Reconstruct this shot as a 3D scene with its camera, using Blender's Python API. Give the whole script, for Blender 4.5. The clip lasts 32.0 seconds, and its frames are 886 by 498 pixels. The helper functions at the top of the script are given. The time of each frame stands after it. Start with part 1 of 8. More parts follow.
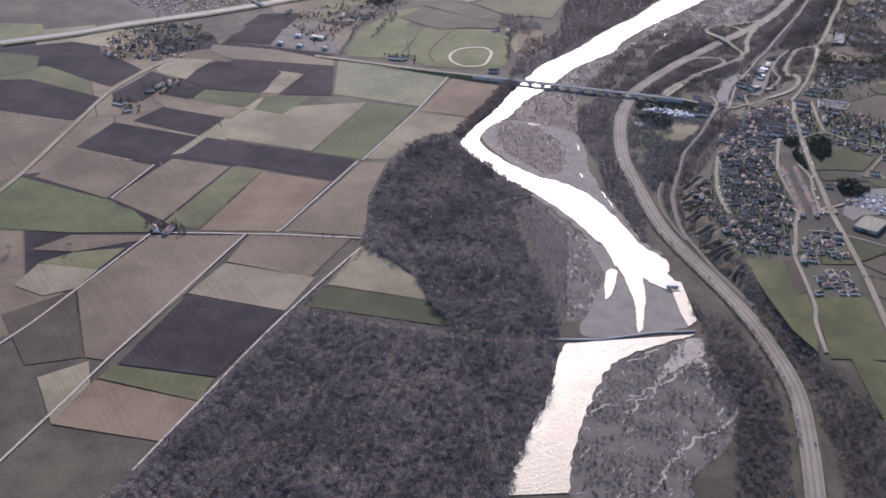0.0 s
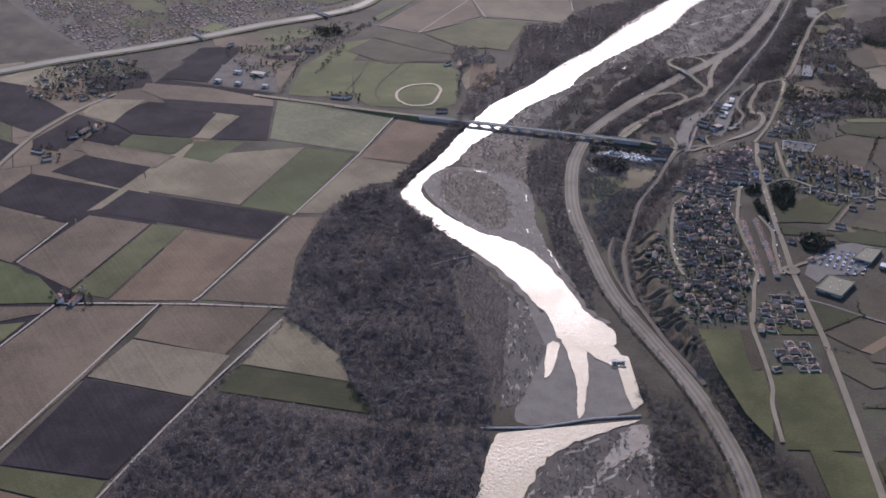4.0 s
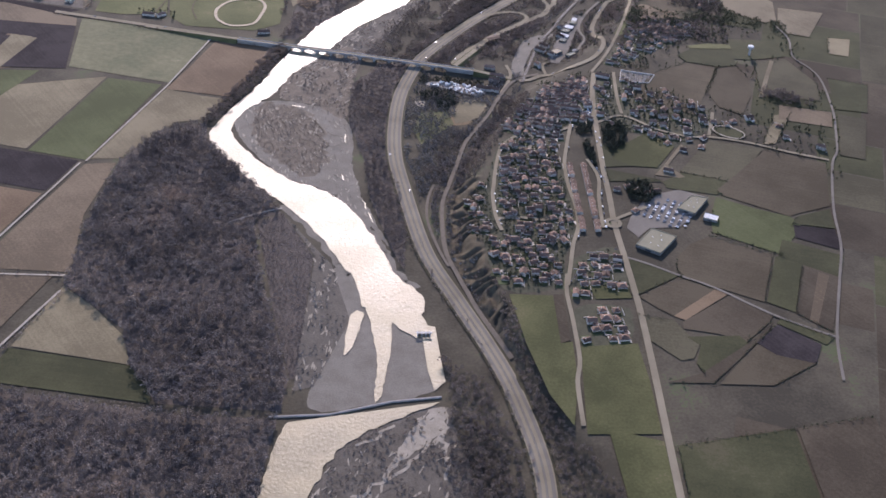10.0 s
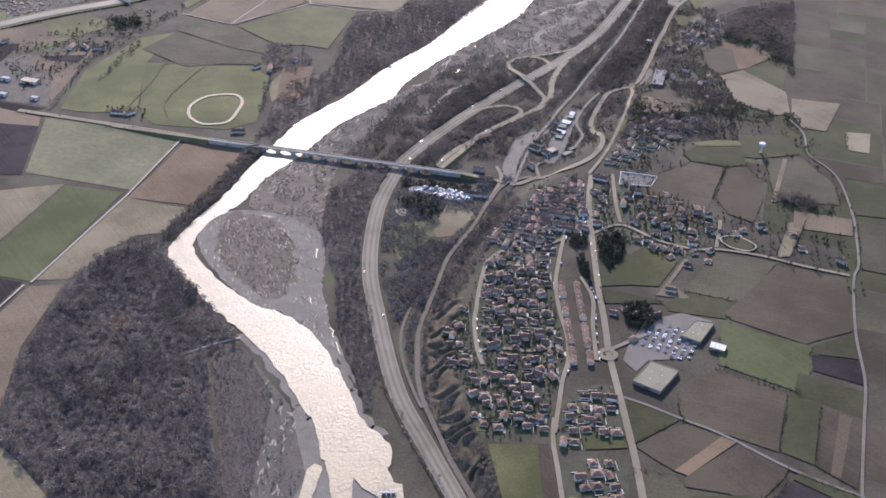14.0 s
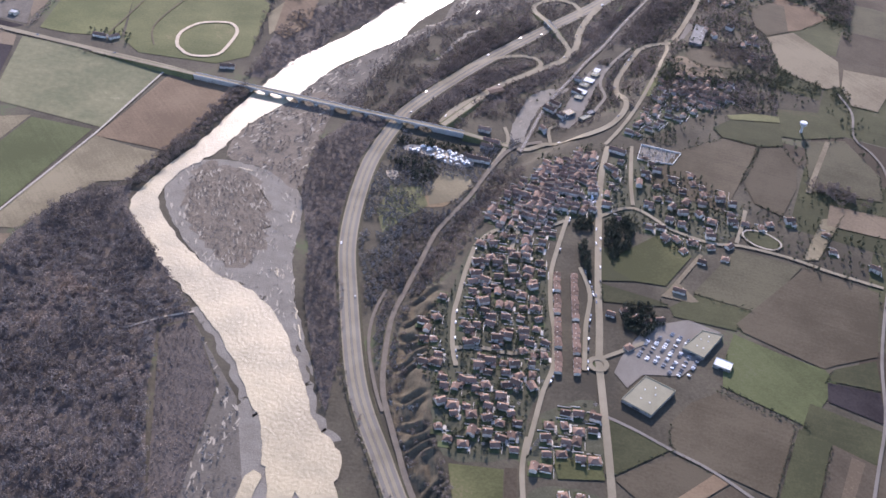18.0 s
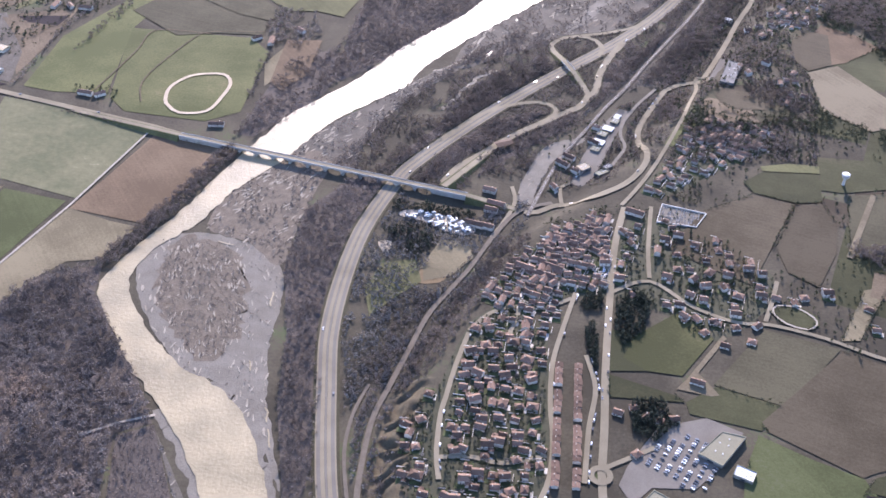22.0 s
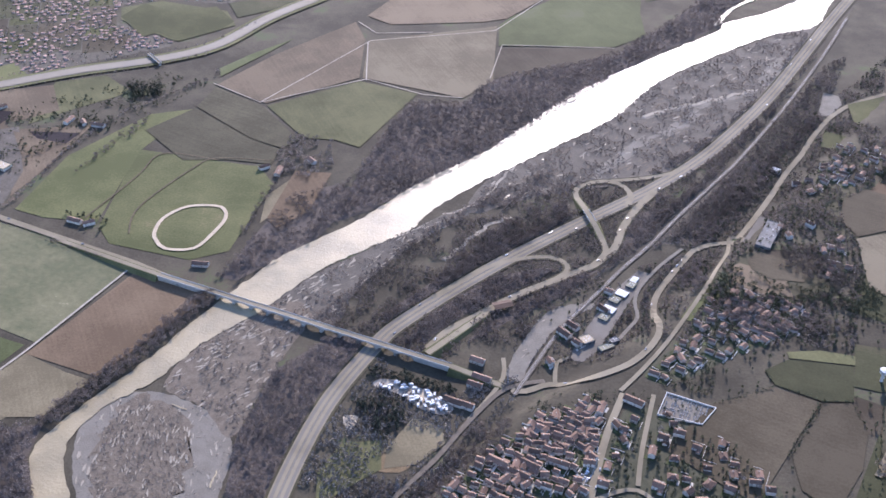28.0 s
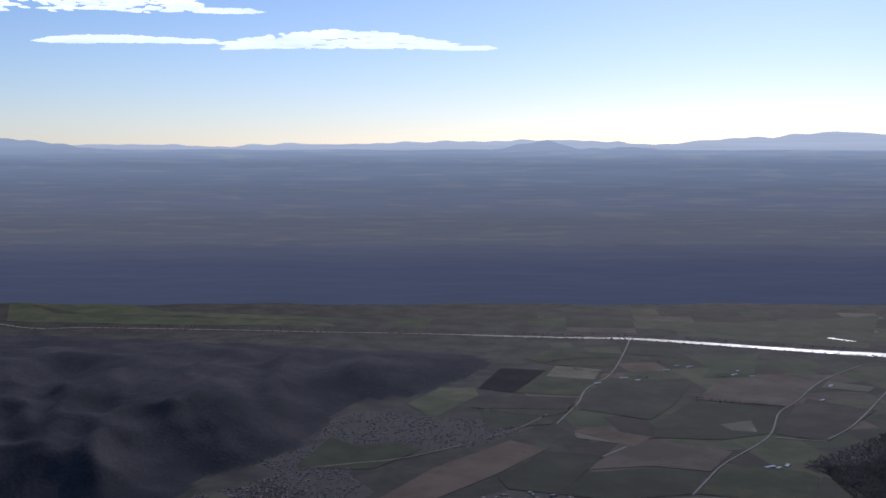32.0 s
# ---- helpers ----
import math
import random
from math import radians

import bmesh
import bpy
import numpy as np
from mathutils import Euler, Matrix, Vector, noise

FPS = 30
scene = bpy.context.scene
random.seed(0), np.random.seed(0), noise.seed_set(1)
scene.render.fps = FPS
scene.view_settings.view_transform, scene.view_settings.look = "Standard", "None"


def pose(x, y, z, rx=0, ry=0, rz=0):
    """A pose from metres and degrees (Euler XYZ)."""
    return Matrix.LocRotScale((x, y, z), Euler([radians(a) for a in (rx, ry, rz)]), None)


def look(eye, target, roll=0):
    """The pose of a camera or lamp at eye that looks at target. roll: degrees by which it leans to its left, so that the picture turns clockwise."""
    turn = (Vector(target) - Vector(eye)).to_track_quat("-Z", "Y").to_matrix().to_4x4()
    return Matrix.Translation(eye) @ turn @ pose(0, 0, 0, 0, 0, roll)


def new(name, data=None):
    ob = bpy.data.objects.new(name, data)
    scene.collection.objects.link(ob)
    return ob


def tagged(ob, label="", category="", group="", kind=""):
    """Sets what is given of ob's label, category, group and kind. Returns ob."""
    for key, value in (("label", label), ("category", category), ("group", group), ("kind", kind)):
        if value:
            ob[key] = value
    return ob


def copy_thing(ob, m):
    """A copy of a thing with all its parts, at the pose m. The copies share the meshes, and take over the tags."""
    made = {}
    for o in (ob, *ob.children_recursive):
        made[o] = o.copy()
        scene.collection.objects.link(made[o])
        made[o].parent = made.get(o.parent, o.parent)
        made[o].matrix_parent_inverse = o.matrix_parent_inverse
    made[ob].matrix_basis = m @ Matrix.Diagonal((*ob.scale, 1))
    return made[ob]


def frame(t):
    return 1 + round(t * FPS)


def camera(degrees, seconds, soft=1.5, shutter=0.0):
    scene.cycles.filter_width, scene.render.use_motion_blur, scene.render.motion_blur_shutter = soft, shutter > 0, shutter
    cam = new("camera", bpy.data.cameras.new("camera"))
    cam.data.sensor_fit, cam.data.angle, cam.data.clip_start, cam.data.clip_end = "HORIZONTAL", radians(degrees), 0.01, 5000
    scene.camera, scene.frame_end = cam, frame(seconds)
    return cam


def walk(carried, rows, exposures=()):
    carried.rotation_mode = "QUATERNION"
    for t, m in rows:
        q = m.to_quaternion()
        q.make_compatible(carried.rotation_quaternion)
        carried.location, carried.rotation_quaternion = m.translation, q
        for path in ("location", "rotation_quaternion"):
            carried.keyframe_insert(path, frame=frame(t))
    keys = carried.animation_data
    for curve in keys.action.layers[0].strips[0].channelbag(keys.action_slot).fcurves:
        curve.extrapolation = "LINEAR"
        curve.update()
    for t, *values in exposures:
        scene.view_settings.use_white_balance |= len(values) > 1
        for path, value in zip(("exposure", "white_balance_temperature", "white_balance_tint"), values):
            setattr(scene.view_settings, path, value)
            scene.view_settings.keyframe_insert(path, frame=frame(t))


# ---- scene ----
# the camera's path: seconds, eye in metres, heading, pitch and roll in degrees
PATH = [
    (0.0, -294.7, -550.7, 654.1, 2.56, -30.64, 0.57),
    (0.5, -287.6, -535.8, 657.2, 2.64, -29.96, 0.71),
    (1.0, -280.3, -520.8, 660.1, 2.63, -29.41, 0.74),
    (1.5, -272.7, -505.5, 662.6, 2.52, -29.63, 0.64),
    (2.0, -264.9, -489.8, 664.4, 2.37, -29.78, 0.60),
    (2.5, -257.1, -473.8, 665.6, 2.18, -29.95, 0.54),
    (3.0, -249.2, -457.5, 666.0, 2.10, -30.06, 0.53),
    (3.5, -241.3, -441.0, 666.3, 1.97, -30.21, 0.46),
    (5.5, -211.1, -377.1, 668.2, 1.79, -30.92, 0.11),
    (6.0, -203.4, -368.0, 671.9, 1.89, -30.36, -0.01),
    (6.5, -195.6, -360.5, 676.3, 1.96, -28.12, -0.02),
    (7.0, -187.6, -354.5, 681.2, 2.01, -26.55, -0.05),
    (7.5, -179.3, -349.3, 686.2, 1.71, -27.34, 0.11),
    (8.0, -171.0, -343.3, 691.0, 1.15, -28.61, 0.37),
    (8.5, -162.6, -335.5, 695.2, 0.01, -30.50, 0.95),
    (9.0, -154.4, -325.7, 698.8, -1.73, -32.76, 1.93),
    (9.5, -146.5, -314.0, 701.8, -3.65, -35.05, 2.94),
    (10.0, -139.0, -300.7, 704.3, -5.35, -37.19, 3.83),
    (10.5, -131.2, -284.5, 706.2, -6.05, -37.64, 4.03),
    (11.0, -123.7, -267.0, 707.1, -5.81, -37.01, 3.63),
    (11.5, -116.4, -249.5, 707.0, -5.28, -36.39, 2.95),
    (12.0, -109.2, -232.0, 706.3, -4.79, -36.01, 2.33),
    (12.5, -102.0, -214.4, 705.1, -4.27, -35.78, 1.64),
    (13.0, -95.1, -196.8, 703.4, -3.92, -35.37, 1.39),
    (13.5, -88.5, -179.1, 701.3, -3.88, -34.86, 2.06),
    (14.0, -82.2, -161.3, 699.1, -3.61, -34.28, 2.64),
    (14.5, -76.2, -143.4, 696.8, -3.28, -34.28, 2.90),
    (16.5, -52.8, -70.5, 683.0, -1.36, -34.04, 3.18),
    (17.0, -44.5, -53.5, 681.0, -1.14, -34.49, 3.85),
    (17.5, -35.2, -37.2, 683.5, -1.43, -37.32, 4.75),
    (18.0, -23.8, -23.1, 689.8, -1.31, -39.33, 5.63),
    (18.5, -11.6, -9.0, 693.4, -0.60, -39.71, 5.24),
    (19.0, -0.8, 6.2, 696.3, 0.11, -40.12, 4.74),
    (19.5, 8.1, 22.9, 697.2, 0.74, -40.23, 4.14),
    (20.0, 15.9, 40.2, 696.8, 1.31, -40.29, 3.57),
    (20.5, 22.8, 57.9, 695.5, 1.82, -40.34, 3.20),
    (21.0, 29.3, 75.6, 693.6, 2.35, -40.34, 2.70),
    (21.5, 35.6, 93.4, 691.3, 2.87, -40.11, 2.23),
    (22.0, 41.9, 111.2, 688.9, 3.35, -39.61, 1.75),
    (22.5, 48.3, 128.9, 686.5, 3.67, -38.83, 1.09),
    (23.0, 55.2, 146.4, 684.2, 3.64, -38.12, 0.75),
    (23.5, 62.6, 163.8, 682.1, 3.42, -37.83, 0.85),
    (24.0, 70.7, 180.9, 680.5, 3.16, -37.98, 1.12),
    (24.5, 79.1, 197.0, 679.1, 2.95, -39.59, 0.66),
    (26.5, 115.29, 232.3, 703.3, 5.66, -47.63, -0.92),
    (27.0, 123.4, 243.3, 704.1, 7.38, -44.46, -0.96),
    (27.5, 131.6, 254.6, 704.1, 8.79, -39.92, 0.03),
    (28.0, 139.9, 266.1, 703.2, 10.21, -35.80, 1.00),
    (28.5, 148.3, 277.8, 701.5, 11.66, -32.04, 1.66),
    (29.0, 156.6, 289.8, 699.1, 13.05, -28.38, 1.76),
    (29.5, 164.8, 302.1, 696.2, 14.51, -24.88, 1.58),
    (30.0, 172.8, 314.5, 692.9, 15.99, -21.74, 1.05),
    (30.5, 180.7, 327.1, 689.3, 17.45, -17.70, 0.54),
    (31.0, 188.3, 339.6, 685.6, 18.79, -12.72, 0.40),
    (31.5, 195.9, 352.1, 681.7, 20.10, -7.41, 0.01),
    (32.0, 203.6, 364.6, 677.8, 18.08, -5.44, 0.06),
]


def aim(x, y, z, heading, pitch, roll):
    """A camera pose from its place and its heading (to the left of +y), pitch and roll."""
    a, p = radians(heading), radians(pitch)
    way = Vector((-math.sin(a) * math.cos(p), math.cos(a) * math.cos(p), math.sin(p)))
    eye = Vector((x, y, z))
    return look(eye, eye + way * 100, roll)


cam = camera(45.2, 32.0, soft=1.6)
walk(cam, [(row[0], aim(*row[1:])) for row in PATH],
     [(0.0, 1.39, 5600, 28), (1.0, 1.24, 5550, 27), (2.0, 0.96, 5620, 29), (3.5, 0.92, 5620, 29), (6.0, 0.82, 5600, 29), (7.0, 0.91, 5450, 28), (8.0, 0.95, 5450, 28), (9.0, 1.01, 5600, 28), (10.0, 1.24, 5750, 28), (12.0, 1.44, 5750, 27), (14.0, 1.54, 5650, 27), (17.0, 1.71, 5650, 29), (19.0, 1.83, 5700, 29), (21.0, 2.01, 5630, 29), (22.0, 2.01, 5630, 29), (23.0, 1.56, 5600, 29), (24.0, 1.63, 5550, 29), (26.5, 1.83, 5540, 26), (28.3, 1.74, 5470, 28), (29.0, 1.5, 5440, 31), (30.0, 1.45, 5270, 33), (31.0, 0.56, 5230, 27), (32.0, -0.82, 5010, 23)])

# ---- light ----
SUN_UP, SUN_TURN = 25.0, 0.5
world = bpy.data.worlds.new("world")
scene.world = world
world.use_nodes = True
wn, wl = world.node_tree.nodes, world.node_tree.links
sky = wn.new("ShaderNodeTexSky")
sky.sky_type, sky.sun_disc = "NISHITA", False
sky.sun_elevation, sky.sun_rotation = radians(SUN_UP), radians(SUN_TURN)
sky.altitude, sky.air_density, sky.dust_density = 700, 1.0, 0.3
wn["Background"].inputs["Strength"].default_value = 0.125
wl.new(sky.outputs["Color"], wn["Background"].inputs["Color"])
sun_data = bpy.data.lights.new("sun", "SUN")
sun_data.energy, sun_data.angle, sun_data.color = 3.4, radians(0.6), (1.0, 0.87, 0.67)
sun = new("sun", sun_data)
e, a = radians(SUN_UP), radians(SUN_TURN)
sun.matrix_world = look((0, 0, 0), (-math.sin(a) * math.cos(e), -math.cos(a) * math.cos(e), -math.sin(e)))

# ---- materials ----
MATS = {}


def graph(name):
    m = bpy.data.materials.new(name)
    m.use_nodes = True
    MATS[name] = m
    return m, m.node_tree.nodes, m.node_tree.links


def surface(name, low, high, size=8.0, rough=0.9, bump=0.3, fine=1.0, third=None, stripes=None, metal=0.0, per_object=0.0, per_island=0.0, spec=0.15, through_light=0.0):
    """A matt surface with variation at two scales: low and high are its colours, size and fine the patches in metres."""
    m, n, l = graph(name)
    bsdf = n["Principled BSDF"]
    bsdf.inputs["Roughness"].default_value = rough
    bsdf.inputs["Metallic"].default_value = metal
    bsdf.inputs["Specular IOR Level"].default_value = spec
    geo = n.new("ShaderNodeNewGeometry")
    big, small = n.new("ShaderNodeTexNoise"), n.new("ShaderNodeTexNoise")
    for tex, s in ((big, size), (small, fine)):
        tex.inputs["Scale"].default_value = 1.0 / s
        tex.inputs["Detail"].default_value = 5
        tex.inputs["Roughness"].default_value = 0.6
        l.new(geo.outputs["Position"], tex.inputs["Vector"])
    mean = n.new("ShaderNodeMath")
    mean.operation = "MULTIPLY_ADD"
    mean.inputs[1].default_value = 0.5
    l.new(small.outputs["Fac"], mean.inputs[0])
    half = n.new("ShaderNodeMath")
    half.operation = "MULTIPLY"
    half.inputs[1].default_value = 0.5
    l.new(big.outputs["Fac"], half.inputs[0])
    l.new(half.outputs[0], mean.inputs[2])
    value = mean.outputs[0]
    if stripes:
        turn, width, amount = stripes
        dot = n.new("ShaderNodeVectorMath")
        dot.operation = "DOT_PRODUCT"
        dot.inputs[1].default_value = (math.cos(radians(turn)) / width, math.sin(radians(turn)) / width, 0)
        l.new(geo.outputs["Position"], dot.inputs[0])
        wave = n.new("ShaderNodeTexNoise")
        wave.noise_dimensions = "1D"
        wave.inputs["Scale"].default_value = 1.0
        wave.inputs["Detail"].default_value = 2
        l.new(dot.outputs["Value"], wave.inputs["W"])
        add = n.new("ShaderNodeMath")
        add.operation = "MULTIPLY_ADD"
        add.inputs[1].default_value = amount
        l.new(wave.outputs["Fac"], add.inputs[0])
        shift = n.new("ShaderNodeMath")
        shift.operation = "SUBTRACT"
        shift.inputs[1].default_value = amount / 2
        l.new(value, shift.inputs[0])
        l.new(shift.outputs[0], add.inputs[2])
        value = add.outputs[0]
    if size >= 20:
        wide, lean = n.new("ShaderNodeTexNoise"), n.new("ShaderNodeMath")
        wide.inputs["Scale"].default_value, wide.inputs["Detail"].default_value = 1 / (size * 3.5), 3
        l.new(geo.outputs["Position"], wide.inputs["Vector"])
        lean.operation = "MULTIPLY_ADD"
        lean.inputs[1].default_value = 0.95
        l.new(wide.outputs["Fac"], lean.inputs[0])
        centred = n.new("ShaderNodeMath")
        centred.operation = "SUBTRACT"
        centred.inputs[1].default_value = 0.475
        l.new(value, centred.inputs[0])
        l.new(centred.outputs[0], lean.inputs[2])
        value = lean.outputs[0]
    ramp = n.new("ShaderNodeValToRGB")
    ramp.color_ramp.elements[0].position, ramp.color_ramp.elements[1].position = 0.36, 0.64
    ramp.color_ramp.elements[0].color, ramp.color_ramp.elements[1].color = (*low, 1), (*high, 1)
    if third:
        el = ramp.color_ramp.elements.new(0.72)
        el.color = (*third, 1)
    l.new(value, ramp.inputs["Fac"])
    colour = ramp.outputs["Color"]
    for amount, node, socket in ((per_object, "ShaderNodeObjectInfo", "Random"), (per_island, "ShaderNodeNewGeometry", "Random Per Island")):
        if amount:
            info = n.new(node)
            span = n.new("ShaderNodeMapRange")
            span.inputs["To Min"].default_value, span.inputs["To Max"].default_value = 1 - amount, 1 + amount
            l.new(info.outputs[socket], span.inputs["Value"])
            hsv = n.new("ShaderNodeHueSaturation")
            l.new(span.outputs[0], hsv.inputs["Value"])
            l.new(colour, hsv.inputs["Color"])
            colour = hsv.outputs["Color"]
    l.new(colour, bsdf.inputs["Base Color"])
    if through_light:
        leaf, mix = n.new("ShaderNodeBsdfTranslucent"), n.new("ShaderNodeMixShader")
        mix.inputs["Fac"].default_value = through_light
        l.new(colour, leaf.inputs["Color"])
        l.new(bsdf.outputs[0], mix.inputs[1])
        l.new(leaf.outputs[0], mix.inputs[2])
        l.new(mix.outputs[0], n["Material Output"].inputs["Surface"])
    if bump:
        b = n.new("ShaderNodeBump")
        b.inputs["Strength"].default_value, b.inputs["Distance"].default_value = bump, fine * 0.3
        l.new(small.outputs["Fac"], b.inputs["Height"])
        l.new(b.outputs["Normal"], bsdf.inputs["Normal"])
    return m


def water_surface(name, colour, rough, wave, height):
    m, n, l = graph(name)
    bsdf = n["Principled BSDF"]
    bsdf.inputs["Base Color"].default_value = (*colour, 1)
    bsdf.inputs["Roughness"].default_value = rough
    bsdf.inputs["IOR"].default_value = 1.33
    geo = n.new("ShaderNodeNewGeometry")
    b = n.new("ShaderNodeBump")
    b.inputs["Strength"].default_value, b.inputs["Distance"].default_value = 1.0, height
    tex = n.new("ShaderNodeTexNoise")
    tex.inputs["Scale"].default_value, tex.inputs["Detail"].default_value = 1 / wave, 5
    tex.inputs["Roughness"].default_value = 0.62
    l.new(geo.outputs["Position"], tex.inputs["Vector"])
    l.new(tex.outputs["Fac"], b.inputs["Height"])
    l.new(b.outputs["Normal"], bsdf.inputs["Normal"])
    broad = n.new("ShaderNodeTexNoise")
    broad.inputs["Scale"].default_value, broad.inputs["Detail"].default_value = 1 / 45.0, 3
    l.new(geo.outputs["Position"], broad.inputs["Vector"])
    ramp = n.new("ShaderNodeValToRGB")
    ramp.color_ramp.elements[0].position, ramp.color_ramp.elements[1].position = 0.35, 0.65
    ramp.color_ramp.elements[0].color = (*[c * 0.8 for c in colour], 1)
    ramp.color_ramp.elements[1].color = (*[c * 1.15 for c in colour], 1)
    l.new(broad.outputs["Fac"], ramp.inputs["Fac"])
    l.new(ramp.outputs["Color"], bsdf.inputs["Base Color"])
    span = n.new("ShaderNodeMapRange")
    span.inputs["From Min"].default_value, span.inputs["From Max"].default_value = 0.3, 0.7
    span.inputs["To Min"].default_value, span.inputs["To Max"].default_value = rough * 0.85, rough * 1.2
    l.new(broad.outputs["Fac"], span.inputs["Value"])
    l.new(span.outputs[0], bsdf.inputs["Roughness"])
    return m


surface("ground", (0.036, 0.031, 0.021), (0.070, 0.060, 0.040), 28, third=(0.064, 0.073, 0.034), fine=3, spec=0.12)
surface("dark", (0.023, 0.019, 0.019), (0.039, 0.033, 0.032), 30, stripes=(35, 3.0, 0.2), fine=2.0, per_object=0.15, spec=0.03)
surface("mauve", (0.078, 0.059, 0.037), (0.128, 0.098, 0.062), 40, stripes=(35, 4.0, 0.17), fine=2.5, per_object=0.14, spec=0.12)
surface("brown", (0.092, 0.063, 0.037), (0.140, 0.100, 0.060), 35, stripes=(35, 3.5, 0.17), fine=2.5, per_object=0.12, spec=0.12)
surface("tan", (0.116, 0.096, 0.056), (0.184, 0.153, 0.092), 30, stripes=(35, 3.5, 0.17), fine=2.0, per_object=0.12, spec=0.12)
surface("olive", (0.060, 0.060, 0.025), (0.100, 0.096, 0.043), 35, stripes=(35, 5.0, 0.14), fine=2.0, per_object=0.12, spec=0.12)
surface("green", (0.043, 0.049, 0.018), (0.068, 0.075, 0.030), 35, stripes=(35, 5.0, 0.14), third=(0.075, 0.078, 0.040), fine=2.0, per_object=0.15, spec=0.12)
surface("meadow", (0.062, 0.067, 0.024), (0.104, 0.104, 0.042), 40, third=(0.145, 0.122, 0.062), fine=2.5, per_object=0.1, spec=0.12)
surface("umber", (0.035, 0.027, 0.017), (0.060, 0.048, 0.031), 35, stripes=(35, 3.5, 0.17), fine=2.5, per_object=0.15, spec=0.12)
surface("fallow", (0.038, 0.034, 0.019), (0.064, 0.057, 0.033), 40, stripes=(70, 4.5, 0.14), fine=2.5, per_object=0.18, spec=0.12)
surface("dull", (0.029, 0.030, 0.013), (0.049, 0.049, 0.022), 30, third=(0.062, 0.055, 0.029), stripes=(80, 5.0, 0.11), fine=2.0, per_object=0.15, spec=0.12)
surface("stubble", (0.103, 0.084, 0.053), (0.158, 0.131, 0.084), 34, stripes=(35, 3.5, 0.2), fine=2.0, per_object=0.12, spec=0.1)
surface("earth", (0.044, 0.035, 0.021), (0.070, 0.057, 0.036), 38, stripes=(70, 4.5, 0.15), fine=2.5, per_object=0.15, spec=0.1)
surface("pasture", (0.042, 0.044, 0.017), (0.074, 0.073, 0.030), 30, third=(0.096, 0.084, 0.042), fine=2.5, per_object=0.12, spec=0.1)
surface("slope_grass", (0.056, 0.044, 0.028), (0.112, 0.092, 0.058), 10, third=(0.150, 0.122, 0.080), fine=1.6, bump=0.6, spec=0.08)
surface("pale", (0.082, 0.084, 0.042), (0.132, 0.122, 0.066), 60, third=(0.260, 0.225, 0.145), fine=9.0)
surface("gravel", (0.110, 0.097, 0.075), (0.168, 0.150, 0.120), 18, third=(0.215, 0.195, 0.158), fine=1.5, bump=0.6)
surface("ballast", (0.085, 0.070, 0.052), (0.130, 0.110, 0.082), 9, fine=0.8, bump=0.4)
surface("dry_grass", (0.098, 0.068, 0.035), (0.160, 0.115, 0.062), 12, fine=1.5, bump=0.4)
surface("silt", (0.185, 0.160, 0.118), (0.285, 0.250, 0.192), 9, fine=1.2, bump=0.3)
surface("scrub_soil", (0.060, 0.051, 0.039), (0.112, 0.098, 0.077), 14, third=(0.23, 0.21, 0.175), fine=2, bump=0.5)
surface("bar_scrub", (0.078, 0.062, 0.044), (0.145, 0.120, 0.088), 7, third=(0.23, 0.205, 0.16), fine=1.6, bump=0.6)
surface("town_ground", (0.060, 0.053, 0.040), (0.110, 0.096, 0.072), 12, third=(0.066, 0.076, 0.040), fine=4, spec=0.1)
surface("wood_floor", (0.050, 0.041, 0.034), (0.090, 0.074, 0.060), 12, fine=2, bump=0.5)
surface("brush_ground", (0.048, 0.041, 0.030), (0.090, 0.078, 0.058), 12, third=(0.120, 0.112, 0.070), fine=2, bump=0.5)
surface("asphalt", (0.150, 0.128, 0.086), (0.205, 0.176, 0.121), 20, fine=1.0, bump=0.1, rough=0.9, spec=0.08)
surface("lane", (0.112, 0.099, 0.080), (0.150, 0.134, 0.110), 20, fine=1.0, bump=0.1, rough=0.9, spec=0.08)
surface("dirt_road", (0.22, 0.19, 0.145), (0.32, 0.28, 0.22), 10, fine=1.0, bump=0.3)
surface("sand", (0.30, 0.245, 0.165), (0.42, 0.35, 0.245), 10, fine=1.0, bump=0.3)
surface("concrete", (0.28, 0.27, 0.25), (0.40, 0.385, 0.355), 6, fine=0.6, bump=0.2, rough=0.8)
surface("stone", (0.22, 0.20, 0.17), (0.34, 0.31, 0.27), 4, fine=0.5, bump=0.4)
surface("render_wall", (0.36, 0.315, 0.25), (0.54, 0.48, 0.40), 5, fine=0.5, bump=0.1, per_object=0.2)
surface("roof_tile", (0.092, 0.056, 0.038), (0.175, 0.112, 0.078), 4, fine=0.4, bump=0.6, per_object=0.45, rough=0.75, spec=0.12)
surface("roof_pink", (0.092, 0.058, 0.041), (0.150, 0.099, 0.070), 4, fine=0.4, bump=0.6, per_object=0.4, rough=0.8, spec=0.1)
surface("roof_sheet", (0.175, 0.160, 0.108), (0.240, 0.220, 0.150), 12, fine=1.0, bump=0.1, rough=0.9, per_object=0.15, spec=0.1)
surface("wall_sheet", (0.110, 0.105, 0.095), (0.160, 0.152, 0.138), 8, fine=1.0, bump=0.1, rough=0.8, spec=0.15)
surface("white_sheet", (0.460, 0.450, 0.420), (0.620, 0.610, 0.570), 8, fine=1.0, bump=0.1, rough=0.85, spec=0.1)
surface("bark", (0.070, 0.056, 0.045), (0.120, 0.100, 0.080), 2, fine=0.3)
surface("twigs", (0.110, 0.092, 0.079), (0.235, 0.194, 0.160), 24, fine=3, bump=0, per_island=0.22, third=(0.245, 0.182, 0.134), through_light=0.15)
